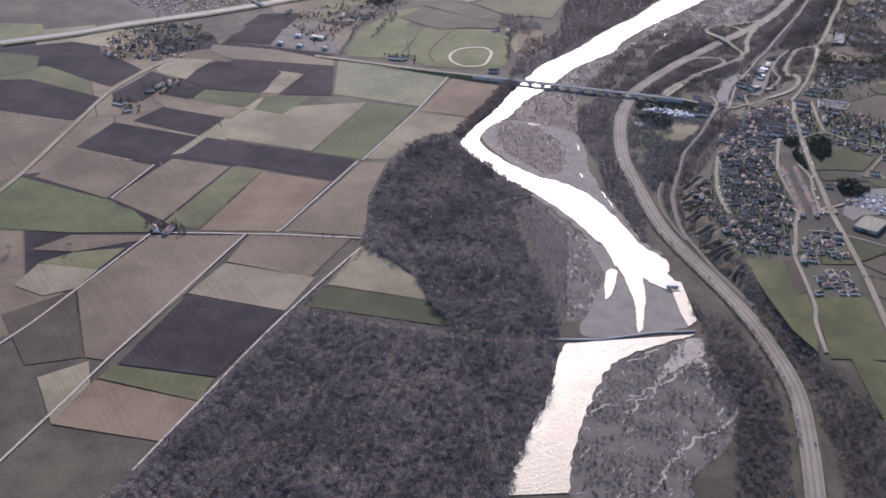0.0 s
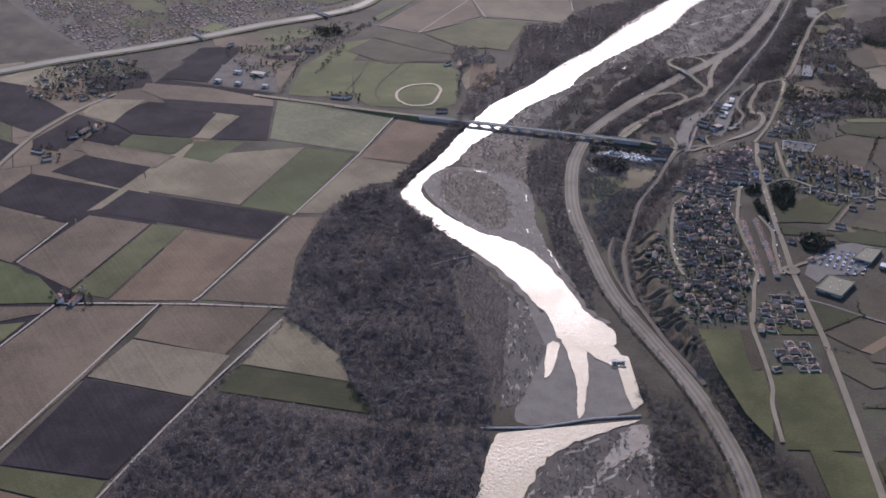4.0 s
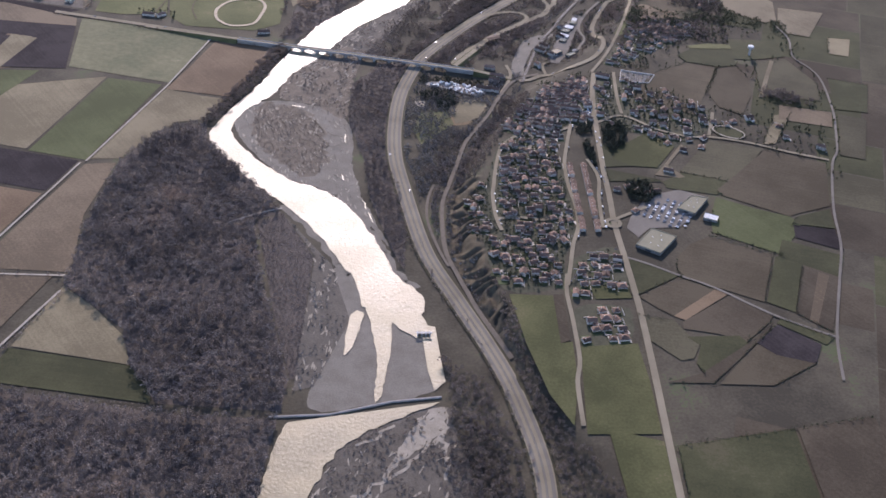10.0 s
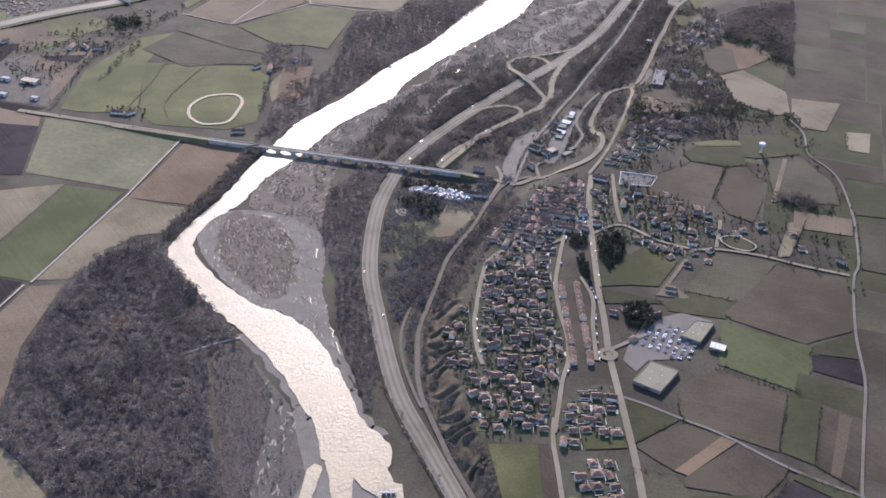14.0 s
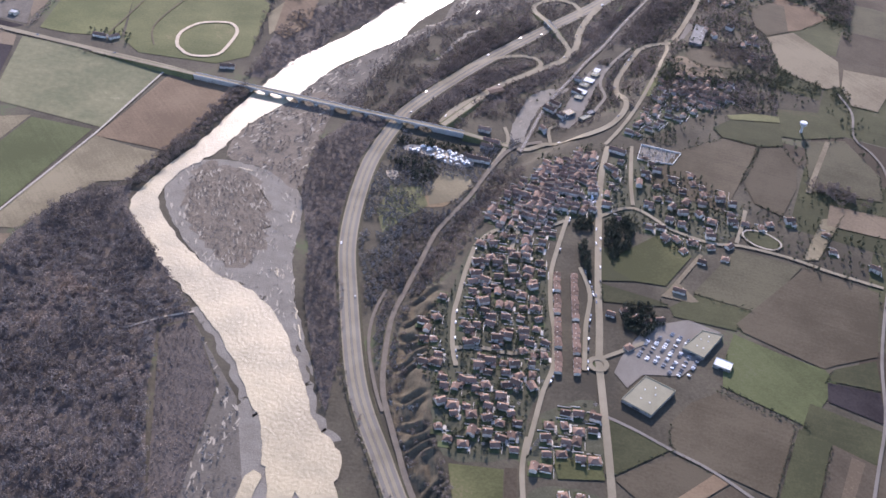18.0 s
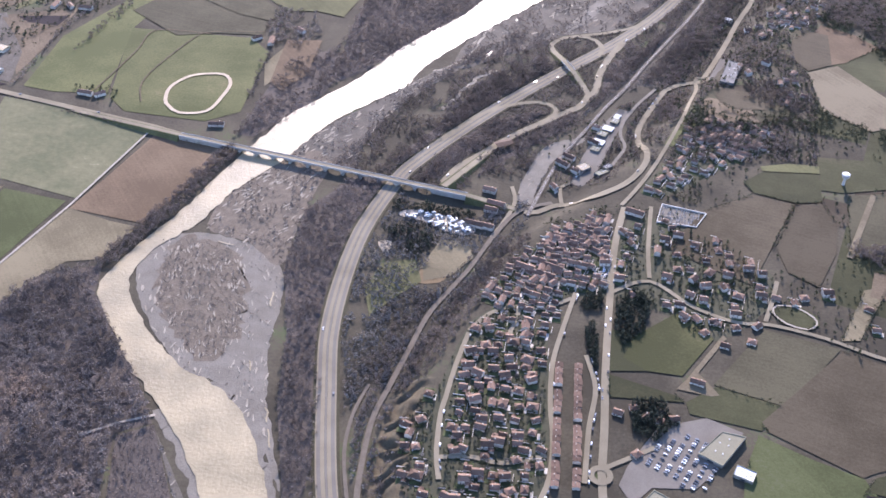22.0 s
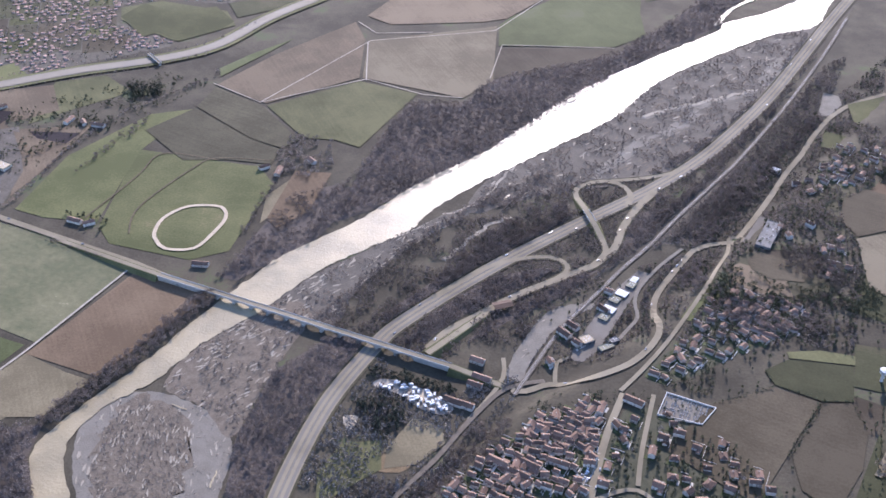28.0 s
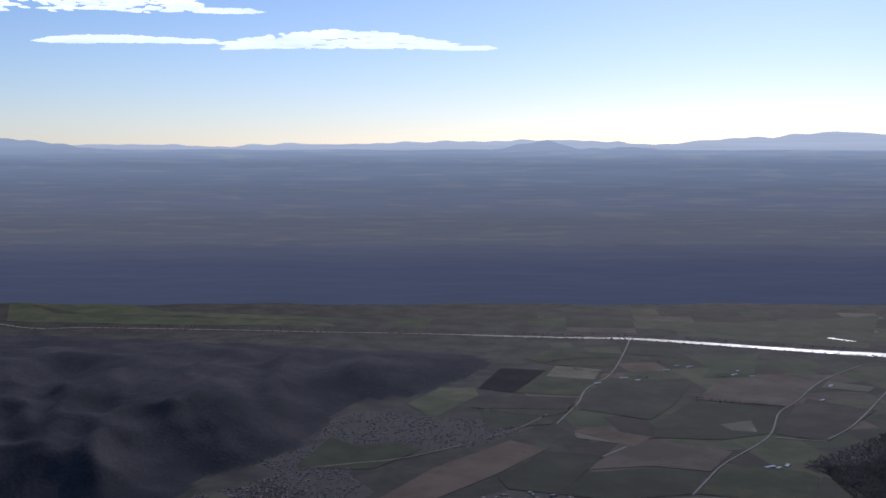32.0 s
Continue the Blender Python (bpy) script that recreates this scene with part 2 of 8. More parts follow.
surface("twigs_dark", (0.092, 0.077, 0.066), (0.172, 0.142, 0.120), 30, fine=3, bump=0, per_island=0.25, through_light=0.3)
surface("twigs_grey", (0.150, 0.130, 0.112), (0.220, 0.195, 0.168), 25, fine=3, bump=0, per_island=0.25)
surface("far_wall", (0.280, 0.245, 0.200), (0.420, 0.370, 0.310), 5, fine=0.5, bump=0)
surface("needles", (0.024, 0.029, 0.021), (0.042, 0.048, 0.032), 10, fine=1, bump=0, per_island=0.4, through_light=0.15)
surface("hedge_leaf", (0.036, 0.041, 0.024), (0.062, 0.067, 0.038), 10, fine=1, bump=0, per_island=0.4, through_light=0.2)
surface("hill_wood", (0.038, 0.036, 0.037), (0.062, 0.056, 0.054), 60, fine=9, bump=0.5, third=(0.074, 0.063, 0.054), spec=0.03)
surface("garden_wall", (0.40, 0.37, 0.32), (0.58, 0.54, 0.48), 6, fine=0.8, bump=0.1, per_island=0.25)
surface("paving", (0.30, 0.27, 0.22), (0.46, 0.42, 0.35), 6, fine=0.8, bump=0.1, per_island=0.25)
surface("lawn", (0.033, 0.041, 0.016), (0.062, 0.070, 0.029), 8, fine=1.0, bump=0.2, per_island=0.35)
surface("garden_ground", (0.034, 0.036, 0.020), (0.068, 0.064, 0.040), 9, third=(0.110, 0.096, 0.072), fine=1.5)
surface("glass_dark", (0.03, 0.035, 0.04), (0.05, 0.055, 0.06), 3, fine=1, bump=0, rough=0.15, spec=0.6)
surface("car_white", (0.68, 0.68, 0.67), (0.78, 0.78, 0.76), 3, fine=1, bump=0, rough=0.45, spec=0.25)
surface("car_grey", (0.20, 0.21, 0.22), (0.30, 0.31, 0.32), 3, fine=1, bump=0, rough=0.25, metal=0.4)
surface("car_dark", (0.03, 0.033, 0.04), (0.06, 0.063, 0.07), 3, fine=1, bump=0, rough=0.25, spec=0.6)
surface("tyre", (0.015, 0.015, 0.015), (0.025, 0.025, 0.025), 1, fine=0.2, bump=0)
water_surface("river_water", (0.225, 0.184, 0.104), 0.42, 3.0, 0.42)
water_surface("canal_water", (0.16, 0.138, 0.10), 0.75, 2.5, 0.03)


# ---- helpers ----
def mesh_from(name, verts, faces, material=None, smooth=False):
    me = bpy.data.meshes.new(name)
    me.from_pydata([tuple(v) for v in verts], [], [tuple(f) for f in faces])
    me.update()
    if material:
        me.materials.append(MATS[material])
    if smooth:
        me.shade_smooth()
    return me


def part(name, me, parent=None, label="", at=None):
    """Links a mesh as one object, under a thing or a part."""
    ob = new(name, me)
    if parent:
        ob.parent = parent
    if at is not None:
        ob.matrix_basis = at
    if label:
        ob["label"] = label
    return ob


def empty(name, at, label, category, group=""):
    ob = new(name)
    ob.empty_display_size = 0.5
    ob.matrix_basis = at
    return tagged(ob, label, category, group)


def boxes(items):
    """Verts and faces of boxes (x0, y0, z0, x1, y1, z1)."""
    verts, faces = [], []
    for x0, y0, z0, x1, y1, z1 in items:
        k = len(verts)
        verts += [(x0, y0, z0), (x1, y0, z0), (x1, y1, z0), (x0, y1, z0), (x0, y0, z1), (x1, y0, z1), (x1, y1, z1), (x0, y1, z1)]
        faces += [tuple(k + i for i in f) for f in ((3, 2, 1, 0), (4, 5, 6, 7), (0, 1, 5, 4), (1, 2, 6, 5), (2, 3, 7, 6), (3, 0, 4, 7))]
    return verts, faces


def box_mesh(name, items, material):
    return mesh_from(name, *boxes(items), material)


def inside(poly, px, py):
    """Which of the points lie in the polygon."""
    px, py = np.asarray(px, float), np.asarray(py, float)
    hit = np.zeros(px.shape, bool)
    for (x0, y0), (x1, y1) in zip(poly, poly[1:] + poly[:1]):
        if y0 != y1:
            hit ^= ((y0 > py) != (y1 > py)) & (px < (x1 - x0) * (py - y0) / (y1 - y0) + x0)
    return hit


def edge_distance(line, px, py, closed=False):
    """The distance of points from a polyline."""
    px, py = np.asarray(px, float), np.asarray(py, float)
    best = np.full(px.shape, 1e9)
    pairs = list(zip(line, line[1:])) + ([(line[-1], line[0])] if closed else [])
    for (x0, y0), (x1, y1) in pairs:
        dx, dy = x1 - x0, y1 - y0
        u = np.clip(((px - x0) * dx + (py - y0) * dy) / max(dx * dx + dy * dy, 1e-9), 0, 1)
        best = np.minimum(best, np.hypot(px - x0 - u * dx, py - y0 - u * dy))
    return best


def curve(line, step=8.0, closed=False):
    """A smooth line through the given points (Catmull-Rom), resampled."""
    p = [Vector(q).to_2d() for q in line]
    n = len(p)
    res = []
    for i in range(n if closed else n - 1):
        if closed:
            a, b, c, d = p[i - 1], p[i], p[(i + 1) % n], p[(i + 2) % n]
        else:
            a, b, c, d = p[max(i - 1, 0)], p[i], p[i + 1], p[min(i + 2, n - 1)]
        k = max(2, int((c - b).length / step))
        for j in range(k):
            t = j / k
            res.append(0.5 * (2 * b + (c - a) * t + (2 * a - 5 * b + 4 * c - d) * t * t + (3 * b - a - 3 * c + d) * t ** 3))
    if not closed:
        res.append(p[-1])
    return [(q.x, q.y) for q in res]


def terrace(x, y):
    """The height of the terrace of the village above the river plain."""
    ys, xs = [q[1] for q in TERRACE], [q[0] for q in TERRACE]
    u = np.clip((np.asarray(x, float) - np.interp(y, ys, xs) + 14) / 30.0, 0, 1)
    return 12 * u * u * (3 - 2 * u)


LAYER = {"field": 0, "road": 0}


def layer(kind):
    """Pieces of land cover that meet lie 4 mm above one another."""
    LAYER[kind] += 1
    return LAYER[kind] * 0.004


def ribbon(name, line, width, lift, material, label="", category="road", closed=False, kind="structure", smooth=True, parent=None, offset=0.0):
    pts = curve(line, closed=closed) if smooth else line
    n = len(pts)
    lift += 0.45 + layer("road")
    verts, faces = [], []
    for i, (x, y) in enumerate(pts):
        a, b = (pts[i - 1], pts[(i + 1) % n]) if closed else (pts[max(i - 1, 0)], pts[min(i + 1, n - 1)])
        d = Vector((b[0] - a[0], b[1] - a[1])).normalized()
        for s in (0.5, -0.5):
            px, py = x - d.y * (width * s + offset), y + d.x * (width * s + offset)
            verts.append((px, py, float(terrace(px, py)) + lift))
    for i in range(n if closed else n - 1):
        j = (i + 1) % n
        faces.append((2 * i + 1, 2 * j + 1, 2 * j, 2 * i))
    ob = part(name, mesh_from(name, verts, faces, material), parent)
    if not parent:
        tagged(ob, label, category, kind=kind)
    return ob


def sheet(name, poly, lift, material, label="", category="ground", kind="structure", wobble=0.0, low=False):
    """A flat piece of land cover on the ground."""
    pts = list(poly)
    if wobble:
        pts = curve(poly, 6.0, closed=True)
        pts = [(x + wobble * noise.noise((x / 9, y / 9, 1)), y + wobble * noise.noise((x / 9, y / 9, 7))) for x, y in pts]
    area = sum(x0 * y1 - x1 * y0 for (x0, y0), (x1, y1) in zip(pts, pts[1:] + pts[:1]))
    if area < 0:
        pts = pts[::-1]
    cx, cy = sum(p[0] for p in pts) / len(pts), sum(p[1] for p in pts) / len(pts)
    z = float(terrace(cx, cy)) + (0 if low else layer("field"))
    ob = part(name, mesh_from(name, [(x, y, z + lift) for x, y in pts], [tuple(range(len(pts)))], material))
    return tagged(ob, label, category, kind=kind)


FIELD_WORDS = {
    "dark": "dark freshly ploughed bare field with fine furrows", "mauve": "grey-brown bare winter field on the plain",
    "brown": "reddish-brown tilled field on the plain", "tan": "pale tan stubble field between farm tracks",
    "olive": "dull olive fallow field with dry grass", "green": "green winter wheat field in straight rows",
    "stubble": "pale grey-brown stubble field", "earth": "dark grey-brown bare earth field", "pasture": "dull yellow-green winter pasture",
    "fallow": "grey-olive fallow field on the terrace", "umber": "dark umber tilled field on the terrace", "dull": "dull olive winter pasture on the terrace",
    "meadow": "yellow-green grass meadow with worn patches", "pale": "pale green field with bleached dry patches",
}


FIELDS = []


def field(cover, poly):
    FIELDS.append(poly)
    sheet("field", poly, 0.15, cover, FIELD_WORDS[cover], "field")


# ---- the plan, in metres ----
# the edge of the terrace on which the village stands
TERRACE = [(84, -387), (55, 309), (25, 408), (16, 448), (1, 492), (-12, 542), (-22, 581), (-27, 630), (-27, 685), (-23, 719), (-15, 754), (-4, 791), (29, 866), (60, 928), (82, 973), (142, 1041), (205, 1140), (287, 1279), (414, 1514), (720, 2078)]
FAR_ROAD_A = [(39, 2447), (59, 2554), (86, 2682), (171, 2936), (192, 3177), (234, 3324), (313, 3636), (428, 3886)]
FAR_ROAD_B = [(305, 2958), (360, 3088), (426, 3328), (505, 3645), (590, 3948)]
FAR_ROAD_C = [(-327, 2896), (-318, 3120), (-327, 3294), (-296, 3505), (-302, 3774), (-322, 4104)]
FAR_ROAD_D = [(-133, 2748), (-173, 2651)]
FAR_ROAD_E = [(187, 2932), (302, 2936)]
FAR_ROAD_F = [(128, 2164), (169, 2346)]
FAR_POOL_B = [(349, 4370), (387, 4350), (442, 4326)]
FAR_HEDGE_A = [(-573, 2979), (-368, 2953), (-320, 3079)]
FAR_HEDGE_B = [(-45, 3290), (63, 3261), (173, 3254)]
FAR_HEDGE_C = [(-411, 3547), (-283, 3510), (-179, 3491)]
FAR_HEDGE_D = [(11, 3588), (171, 3665), (267, 3627)]
FAR_HEDGE_E = [(-519, 3632), (-358, 3752), (-174, 3728)]
FAR_FARMS = [(-118, 3704), (-79, 3701), (59, 3623), (66, 3685), (-141, 3624), (180, 2688), (198, 2686), (215, 2710), (-248, 3473), (-205, 3457), (302, 3363), (329, 3556), (111, 3617), (-310, 3377)]
SILT_A = [(-68, 349), (-85, 331), (-102, 314), (-123, 295), (-147, 280)]
SILT_B = [(-130, 284), (-143, 270), (-155, 254)]
SILT_C = [(-67, 347), (-66, 323), (-67, 300)]
SILT_D = [(-142, 337), (-129, 348), (-110, 362)]
SILT_E = [(-193, 246), (-185, 254), (-171, 264), (-157, 267)]
SILT_F = [(-44, 275), (-57, 245), (-99, 214), (-123, 180), (-140, 145)]
SILT_FAN = [(-122, 301), (-101, 345), (-88, 370), (-65, 384), (-65, 352), (-88, 334), (-108, 314)]
WEST_BANK = [(-267, 138), (-247, 222), (-228, 272), (-214, 338), (-205, 365)]
EAST_BANK = [(-213, 141), (-207, 194), (-187, 267), (-159, 332), (-122, 361), (-67, 389)]
WEST_BANK_UP = [(-140, 525), (-147, 564), (-162, 594), (-191, 650), (-230, 704), (-272, 752), (-315, 814), (-333, 851), (-326, 881), (-307, 928), (-282, 983), (-264, 1036), (-242, 1091)]
EAST_BANK_UP = [(-81, 499), (-76, 534), (-86, 554), (-103, 574), (-116, 610), (-137, 663), (-163, 708), (-196, 739), (-222, 751), (-257, 784), (-281, 814), (-304, 856), (-303, 888), (-290, 921), (-264, 955), (-240, 1013), (-199, 1075)]
WEST_BANK_NORTH = [(-242, 1099), (-207, 1173), (-147, 1252), (-85, 1359), (-17, 1454), (79, 1632), (179, 1768), (280, 1891), (298, 1932), (373, 1998), (455, 2111), (494, 2234)]
EAST_BANK_NORTH = [(-191, 1092), (-154, 1163), (-117, 1208), (-76, 1256), (-60, 1300), (-7, 1383), (55, 1463), (123, 1552), (158, 1614), (198, 1701), (281, 1806), (368, 1900), (440, 1953), (478, 2064), (554, 2248)]
TONGUE = [(-136, 525), (-113, 526), (-111, 474), (-116, 432), (-123, 393), (-128, 396), (-125, 445), (-132, 504)]
POND = [(-151, 513), (-140, 516), (-141, 497), (-150, 464), (-155, 454), (-157, 461)]
SLUICE = [(-81, 499), (-67, 494), (-65, 465), (-61, 417), (-72, 405), (-77, 431), (-80, 472)]
LOWER_BED = [(-197, 513), (-164, 594), (-140, 527), (-113, 526), (-80, 495), (-77, 431), (-72, 405), (-128, 387), (-185, 382), (-186, 434)]
SOUTH_BAR = [(-213, 141), (-207, 194), (-187, 267), (-159, 332), (-122, 361), (-66, 386), (-54, 347), (-44, 275), (-66, 210), (-102, 170), (-119, 122)]
BEND_BAR = [(-303, 876), (-295, 924), (-261, 942), (-203, 930), (-166, 900), (-154, 849), (-154, 788), (-140, 717), (-112, 628), (-141, 680), (-189, 738), (-218, 745), (-247, 777), (-276, 816)]
BRIDGE_BAR = [(-251, 951), (-204, 932), (-164, 901), (-157, 992), (-144, 1083), (-183, 1096), (-239, 1016)]
NORTH_BAR = [(-190, 1089), (-153, 1161), (-116, 1206), (-76, 1254), (-35, 1305), (-15, 1304), (-69, 1223), (-108, 1133), (-116, 1076), (-148, 1069)]
NORTH_SCRUB = [(-15, 1304), (-6, 1380), (55, 1460), (122, 1549), (198, 1699), (367, 1895), (441, 1949), (398, 1818), (346, 1685), (265, 1523), (193, 1428), (62, 1358)]
SIDE_STREAM = [(281, 1915), (309, 1993), (359, 2058), (409, 2124), (437, 2246), (473, 2318), (497, 2357)]
FAR_RIVER_N = [(-3400, 3958), (-2569, 3672), (-2302, 3741), (-1847, 3847), (-1463, 3925), (-1045, 4018), (-775, 4066), (-552, 4106), (-298, 4160), (18, 4148), (301, 4129), (606, 4135), (1012, 4082)]
FAR_RIVER_S = [(-3400, 3942), (-2564, 3648), (-2297, 3717), (-1845, 3822), (-1461, 3901), (-1044, 3994), (-772, 4031), (-553, 4070), (-297, 4114), (19, 4094), (303, 4068), (606, 4057), (1011, 3984)]
CANAL = [(-854, 1396), (-792, 1435), (-730, 1477), (-637, 1547), (-541, 1606), (-471, 1672), (-424, 1789), (-364, 1896), (-300, 2021), (-230, 2165), (-144, 2290), (-43, 2369), (64, 2421), (175, 2445), (285, 2447), (392, 2413), (460, 2406)]
MOTORWAY_S = [(-5, 122), (10, 214), (18, 305), (3, 401), (-16, 465), (-43, 537), (-73, 622), (-95, 754)]
MOTORWAY_M = [(-98, 754), (-102, 820), (-100, 895), (-91, 968), (-69, 1045), (-49, 1091), (-11, 1148)]
MOTORWAY_N = [(22, 1195), (101, 1293), (193, 1400), (265, 1505), (344, 1666), (405, 1820), (460, 1964), (546, 2178)]
SLIP_LOOP = [(138, 1231), (148, 1257), (143, 1279), (128, 1323), (106, 1363), (105, 1384), (121, 1401), (144, 1408), (162, 1399), (171, 1377), (165, 1356)]
SLIP_LOOP_OUT = [(144, 1410), (181, 1423), (218, 1444), (237, 1465)]
SLIP_EAST = [(-16, 1054), (0, 1087), (23, 1114), (62, 1160), (126, 1219), (138, 1231), (157, 1266), (163, 1302), (171, 1332), (183, 1364), (200, 1398)]
SLIP_INNER = [(-27, 1136), (21, 1200), (54, 1223), (88, 1234), (107, 1224), (107, 1208), (93, 1190)]
BRIDGE_LINE = [(-598, 1193), (-362, 1129), (-256, 1101), (-63, 1048), (18, 1022)]
MAIN_STREET = [(179, 1016), (167, 958), (160, 898), (154, 832), (149, 767), (146, 709), (142, 660)]
MAIN_STREET_S = [(142, 665), (142, 606), (142, 560), (141, 500), (136, 405), (131, 329), (125, 230), (119, 120), (113, 10)]
STREET_A = [(27, 811), (18, 769), (12, 730), (9, 709), (9, 668), (13, 642)]
STREET_B = [(125, 875), (111, 818), (103, 778), (101, 732), (103, 691), (100, 651), (90, 620), (81, 581), (73, 547)]
STREET_B_S = [(75, 566), (70, 534), (70, 496), (68, 435), (61, 403), (58, 349)]
STREET_C = [(207, 1020), (199, 948), (197, 904)]
STREET_D = [(133, 792), (140, 752), (133, 706), (128, 649)]
NORTH_ROAD = [(74, 1012), (88, 1013), (109, 1027), (140, 1029), (168, 1046), (189, 1067), (205, 1096), (210, 1121), (204, 1156), (207, 1190), (225, 1236), (243, 1276), (248, 1282), (263, 1295), (283, 1303), (291, 1308)]
NORTH_ROAD_E = [(176, 1019), (198, 1058), (222, 1109), (256, 1196), (269, 1237), (282, 1277), (285, 1301)]
OLD_VILLAGE = [(63, 919), (97, 956), (123, 981), (156, 975), (156, 879), (119, 870), (95, 848), (55, 843), (38, 863)]
ESTATE = [(27, 822), (61, 849), (98, 805), (97, 646), (79, 600), (65, 546), (6, 541), (-10, 613), (-22, 663), (-18, 712), (8, 753)]
ESTATE_SE = [(81, 587), (136, 612), (135, 536), (77, 530)]
ESTATE_S = [(78, 512), (130, 510), (118, 458), (73, 460)]
EAST_VILLAGE = [(173, 977), (206, 1002), (278, 969), (319, 913), (292, 854), (242, 821), (211, 853), (166, 876)]
NE_HAMLET = [(264, 1197), (342, 1195), (349, 1143), (288, 1096), (243, 1054), (209, 1037), (198, 1059), (242, 1114)]
FARMS_EAST = [(321, 923), (454, 882), (438, 819), (391, 830), (306, 865)]
WORKS_YARD = [(93, 1045), (100, 1122), (134, 1184), (166, 1221), (185, 1194), (154, 1133), (132, 1078), (100, 1031)]
STATION_ROW = [(268, 1163), (288, 1199), (322, 1194), (366, 1179), (347, 1141), (312, 1124), (281, 1135)]
TOWN = [(-1231, 1734), (-1132, 1870), (-1052, 1931), (-909, 1924), (-890, 2066), (-881, 2152), (-828, 2209), (-786, 2307), (-651, 2194), (-583, 2076), (-519, 2033), (-527, 1940), (-504, 1838), (-615, 1827), (-678, 1779), (-654, 1724), (-537, 1671), (-618, 1593), (-690, 1527), (-764, 1471), (-850, 1424), (-928, 1380)]
TOWN_NORTH = [(-888, 2382), (-828, 2524), (-868, 2758), (-819, 2869), (-662, 2864), (-398, 2888), (-391, 2799), (-472, 2627), (-562, 2560), (-660, 2386), (-562, 2263), (-628, 2183), (-786, 2307)]
INDUSTRY = [(-525, 1935), (-530, 2029), (-450, 2149), (-372, 2273), (-291, 2378), (-173, 2353), (-182, 2267), (-247, 2156), (-311, 2071), (-366, 1978), (-435, 1934)]
FOREST_BEND = [(-431, 791), (-395, 859), (-339, 883), (-333, 841), (-263, 742), (-232, 687), (-260, 674), (-250, 590), (-224, 488), (-208, 420), (-212, 379), (-324, 389), (-360, 443), (-372, 490), (-442, 556), (-442, 680)]
FOREST_SOUTH = [(-484, 411), (-324, 378), (-215, 369), (-225, 282), (-247, 222), (-267, 133), (-669, -67), (-610, 117), (-510, 398)]
POPLARS = [(-258, 671), (-230, 686), (-193, 607), (-201, 421), (-207, 421), (-223, 488)]
RIVER_SCRUB = [(-227, 680), (-173, 594), (-152, 505), (-184, 411), (-203, 404), (-191, 608)]
WOOD_NORTH = [(-143, 1555), (-68, 1575), (-41, 1652), (130, 1776), (218, 1935), (398, 2314), (485, 2301), (428, 2151), (299, 1985), (289, 1916), (164, 1756), (30, 1530), (-57, 1391), (-134, 1283), (-165, 1252), (-167, 1350), (-162, 1438)]
WOOD_FAR = [(375, 2776), (638, 3291), (599, 2946), (527, 2694), (503, 2388), (400, 2324), (286, 2704)]
WOOD_BRIDGE = [(-247, 1221), (-234, 1296), (-184, 1333), (-149, 1309), (-179, 1214), (-240, 1122), (-259, 1123)]
SLOPE_WOOD = [(-79, 756), (-49, 800), (-43, 846), (-18, 830), (4, 851), (32, 881), (61, 957), (42, 976), (2, 888), (-32, 866), (-16, 804), (-22, 730), (-20, 669), (-17, 591), (-17, 524), (-32, 556), (-53, 628), (-69, 681)]
MOTORWAY_WOOD = [(-161, 897), (-157, 992), (-113, 1057), (-74, 1056), (-97, 967), (-105, 884), (-108, 811), (-103, 737), (-92, 664), (-96, 586), (-109, 622), (-132, 718), (-141, 807)]
SLOPE_SOUTH = [(-73, 618), (-51, 591), (-16, 508), (13, 428), (27, 374), (21, 363), (-3, 470), (-37, 517), (3, 545), (-26, 618), (-46, 695), (-38, 618)]
INTERCHANGE_WOOD = [(-75, 1094), (15, 1241), (93, 1315), (108, 1294), (19, 1211), (-37, 1129), (-62, 1088)]
INTERCHANGE_WOOD_B = [(-43, 1057), (-22, 1114), (24, 1181), (79, 1213), (96, 1211), (55, 1167), (12, 1117), (-18, 1066)]
RAIL_WOOD = [(20, 1070), (57, 1113), (112, 1171), (165, 1262), (224, 1368), (180, 1345), (136, 1225), (64, 1142), (27, 1089)]
WOOD_FAR_EAST = [(244, 2707), (511, 3190), (460, 2563), (385, 2500), (286, 2690)]
HILL_EDGE = [(-1761, 1612), (-1151, 1896), (-929, 1957), (-911, 2103), (-932, 2255), (-872, 2364), (-842, 2524), (-879, 2784), (-888, 2963), (-773, 3054), (-707, 3267), (-663, 3549), (-772, 3670), (-1675, 3601), (-2528, 3496), (-4891, 3820)]
CAR_PARK = [(186, 698), (225, 715), (241, 682), (226, 646), (203, 650), (170, 674)]
TRACK = [(-354, 1174), (-362, 1187), (-364, 1217), (-346, 1246), (-315, 1255), (-301, 1250), (-293, 1232), (-296, 1203), (-307, 1168), (-338, 1161)]
STORE_A = [(160, 622), (184, 652), (209, 637), (184, 606)]
STORE_B = [(224, 693), (246, 718), (265, 714), (242, 682)]
WEIR = [(-223, 372), (-168, 375), (-112, 391), (-66, 397)]
GATE = [(-84, 482), (-69, 483)]
TRACK_ROAD_A = [(-475, 784), (-545, 590), (-551, 579)]
TRACK_ROAD_B = [(-588, 571), (-675, 309), (-692, 250), (-730, 127)]
TRACK_ROAD_C = [(-704, 568), (-648, 571), (-543, 574), (-444, 571)]
TRACK_ROAD_D = [(-935, 658), (-924, 725), (-912, 868), (-898, 1012), (-863, 1115), (-823, 1187)]
TRACK_ROAD_E = [(-705, 565), (-776, 369), (-814, 287)]
TRACK_ROAD_F = [(-357, 1132), (-403, 973), (-469, 788)]
TRACK_ROAD_G = [(-754, 754), (-782, 654)]
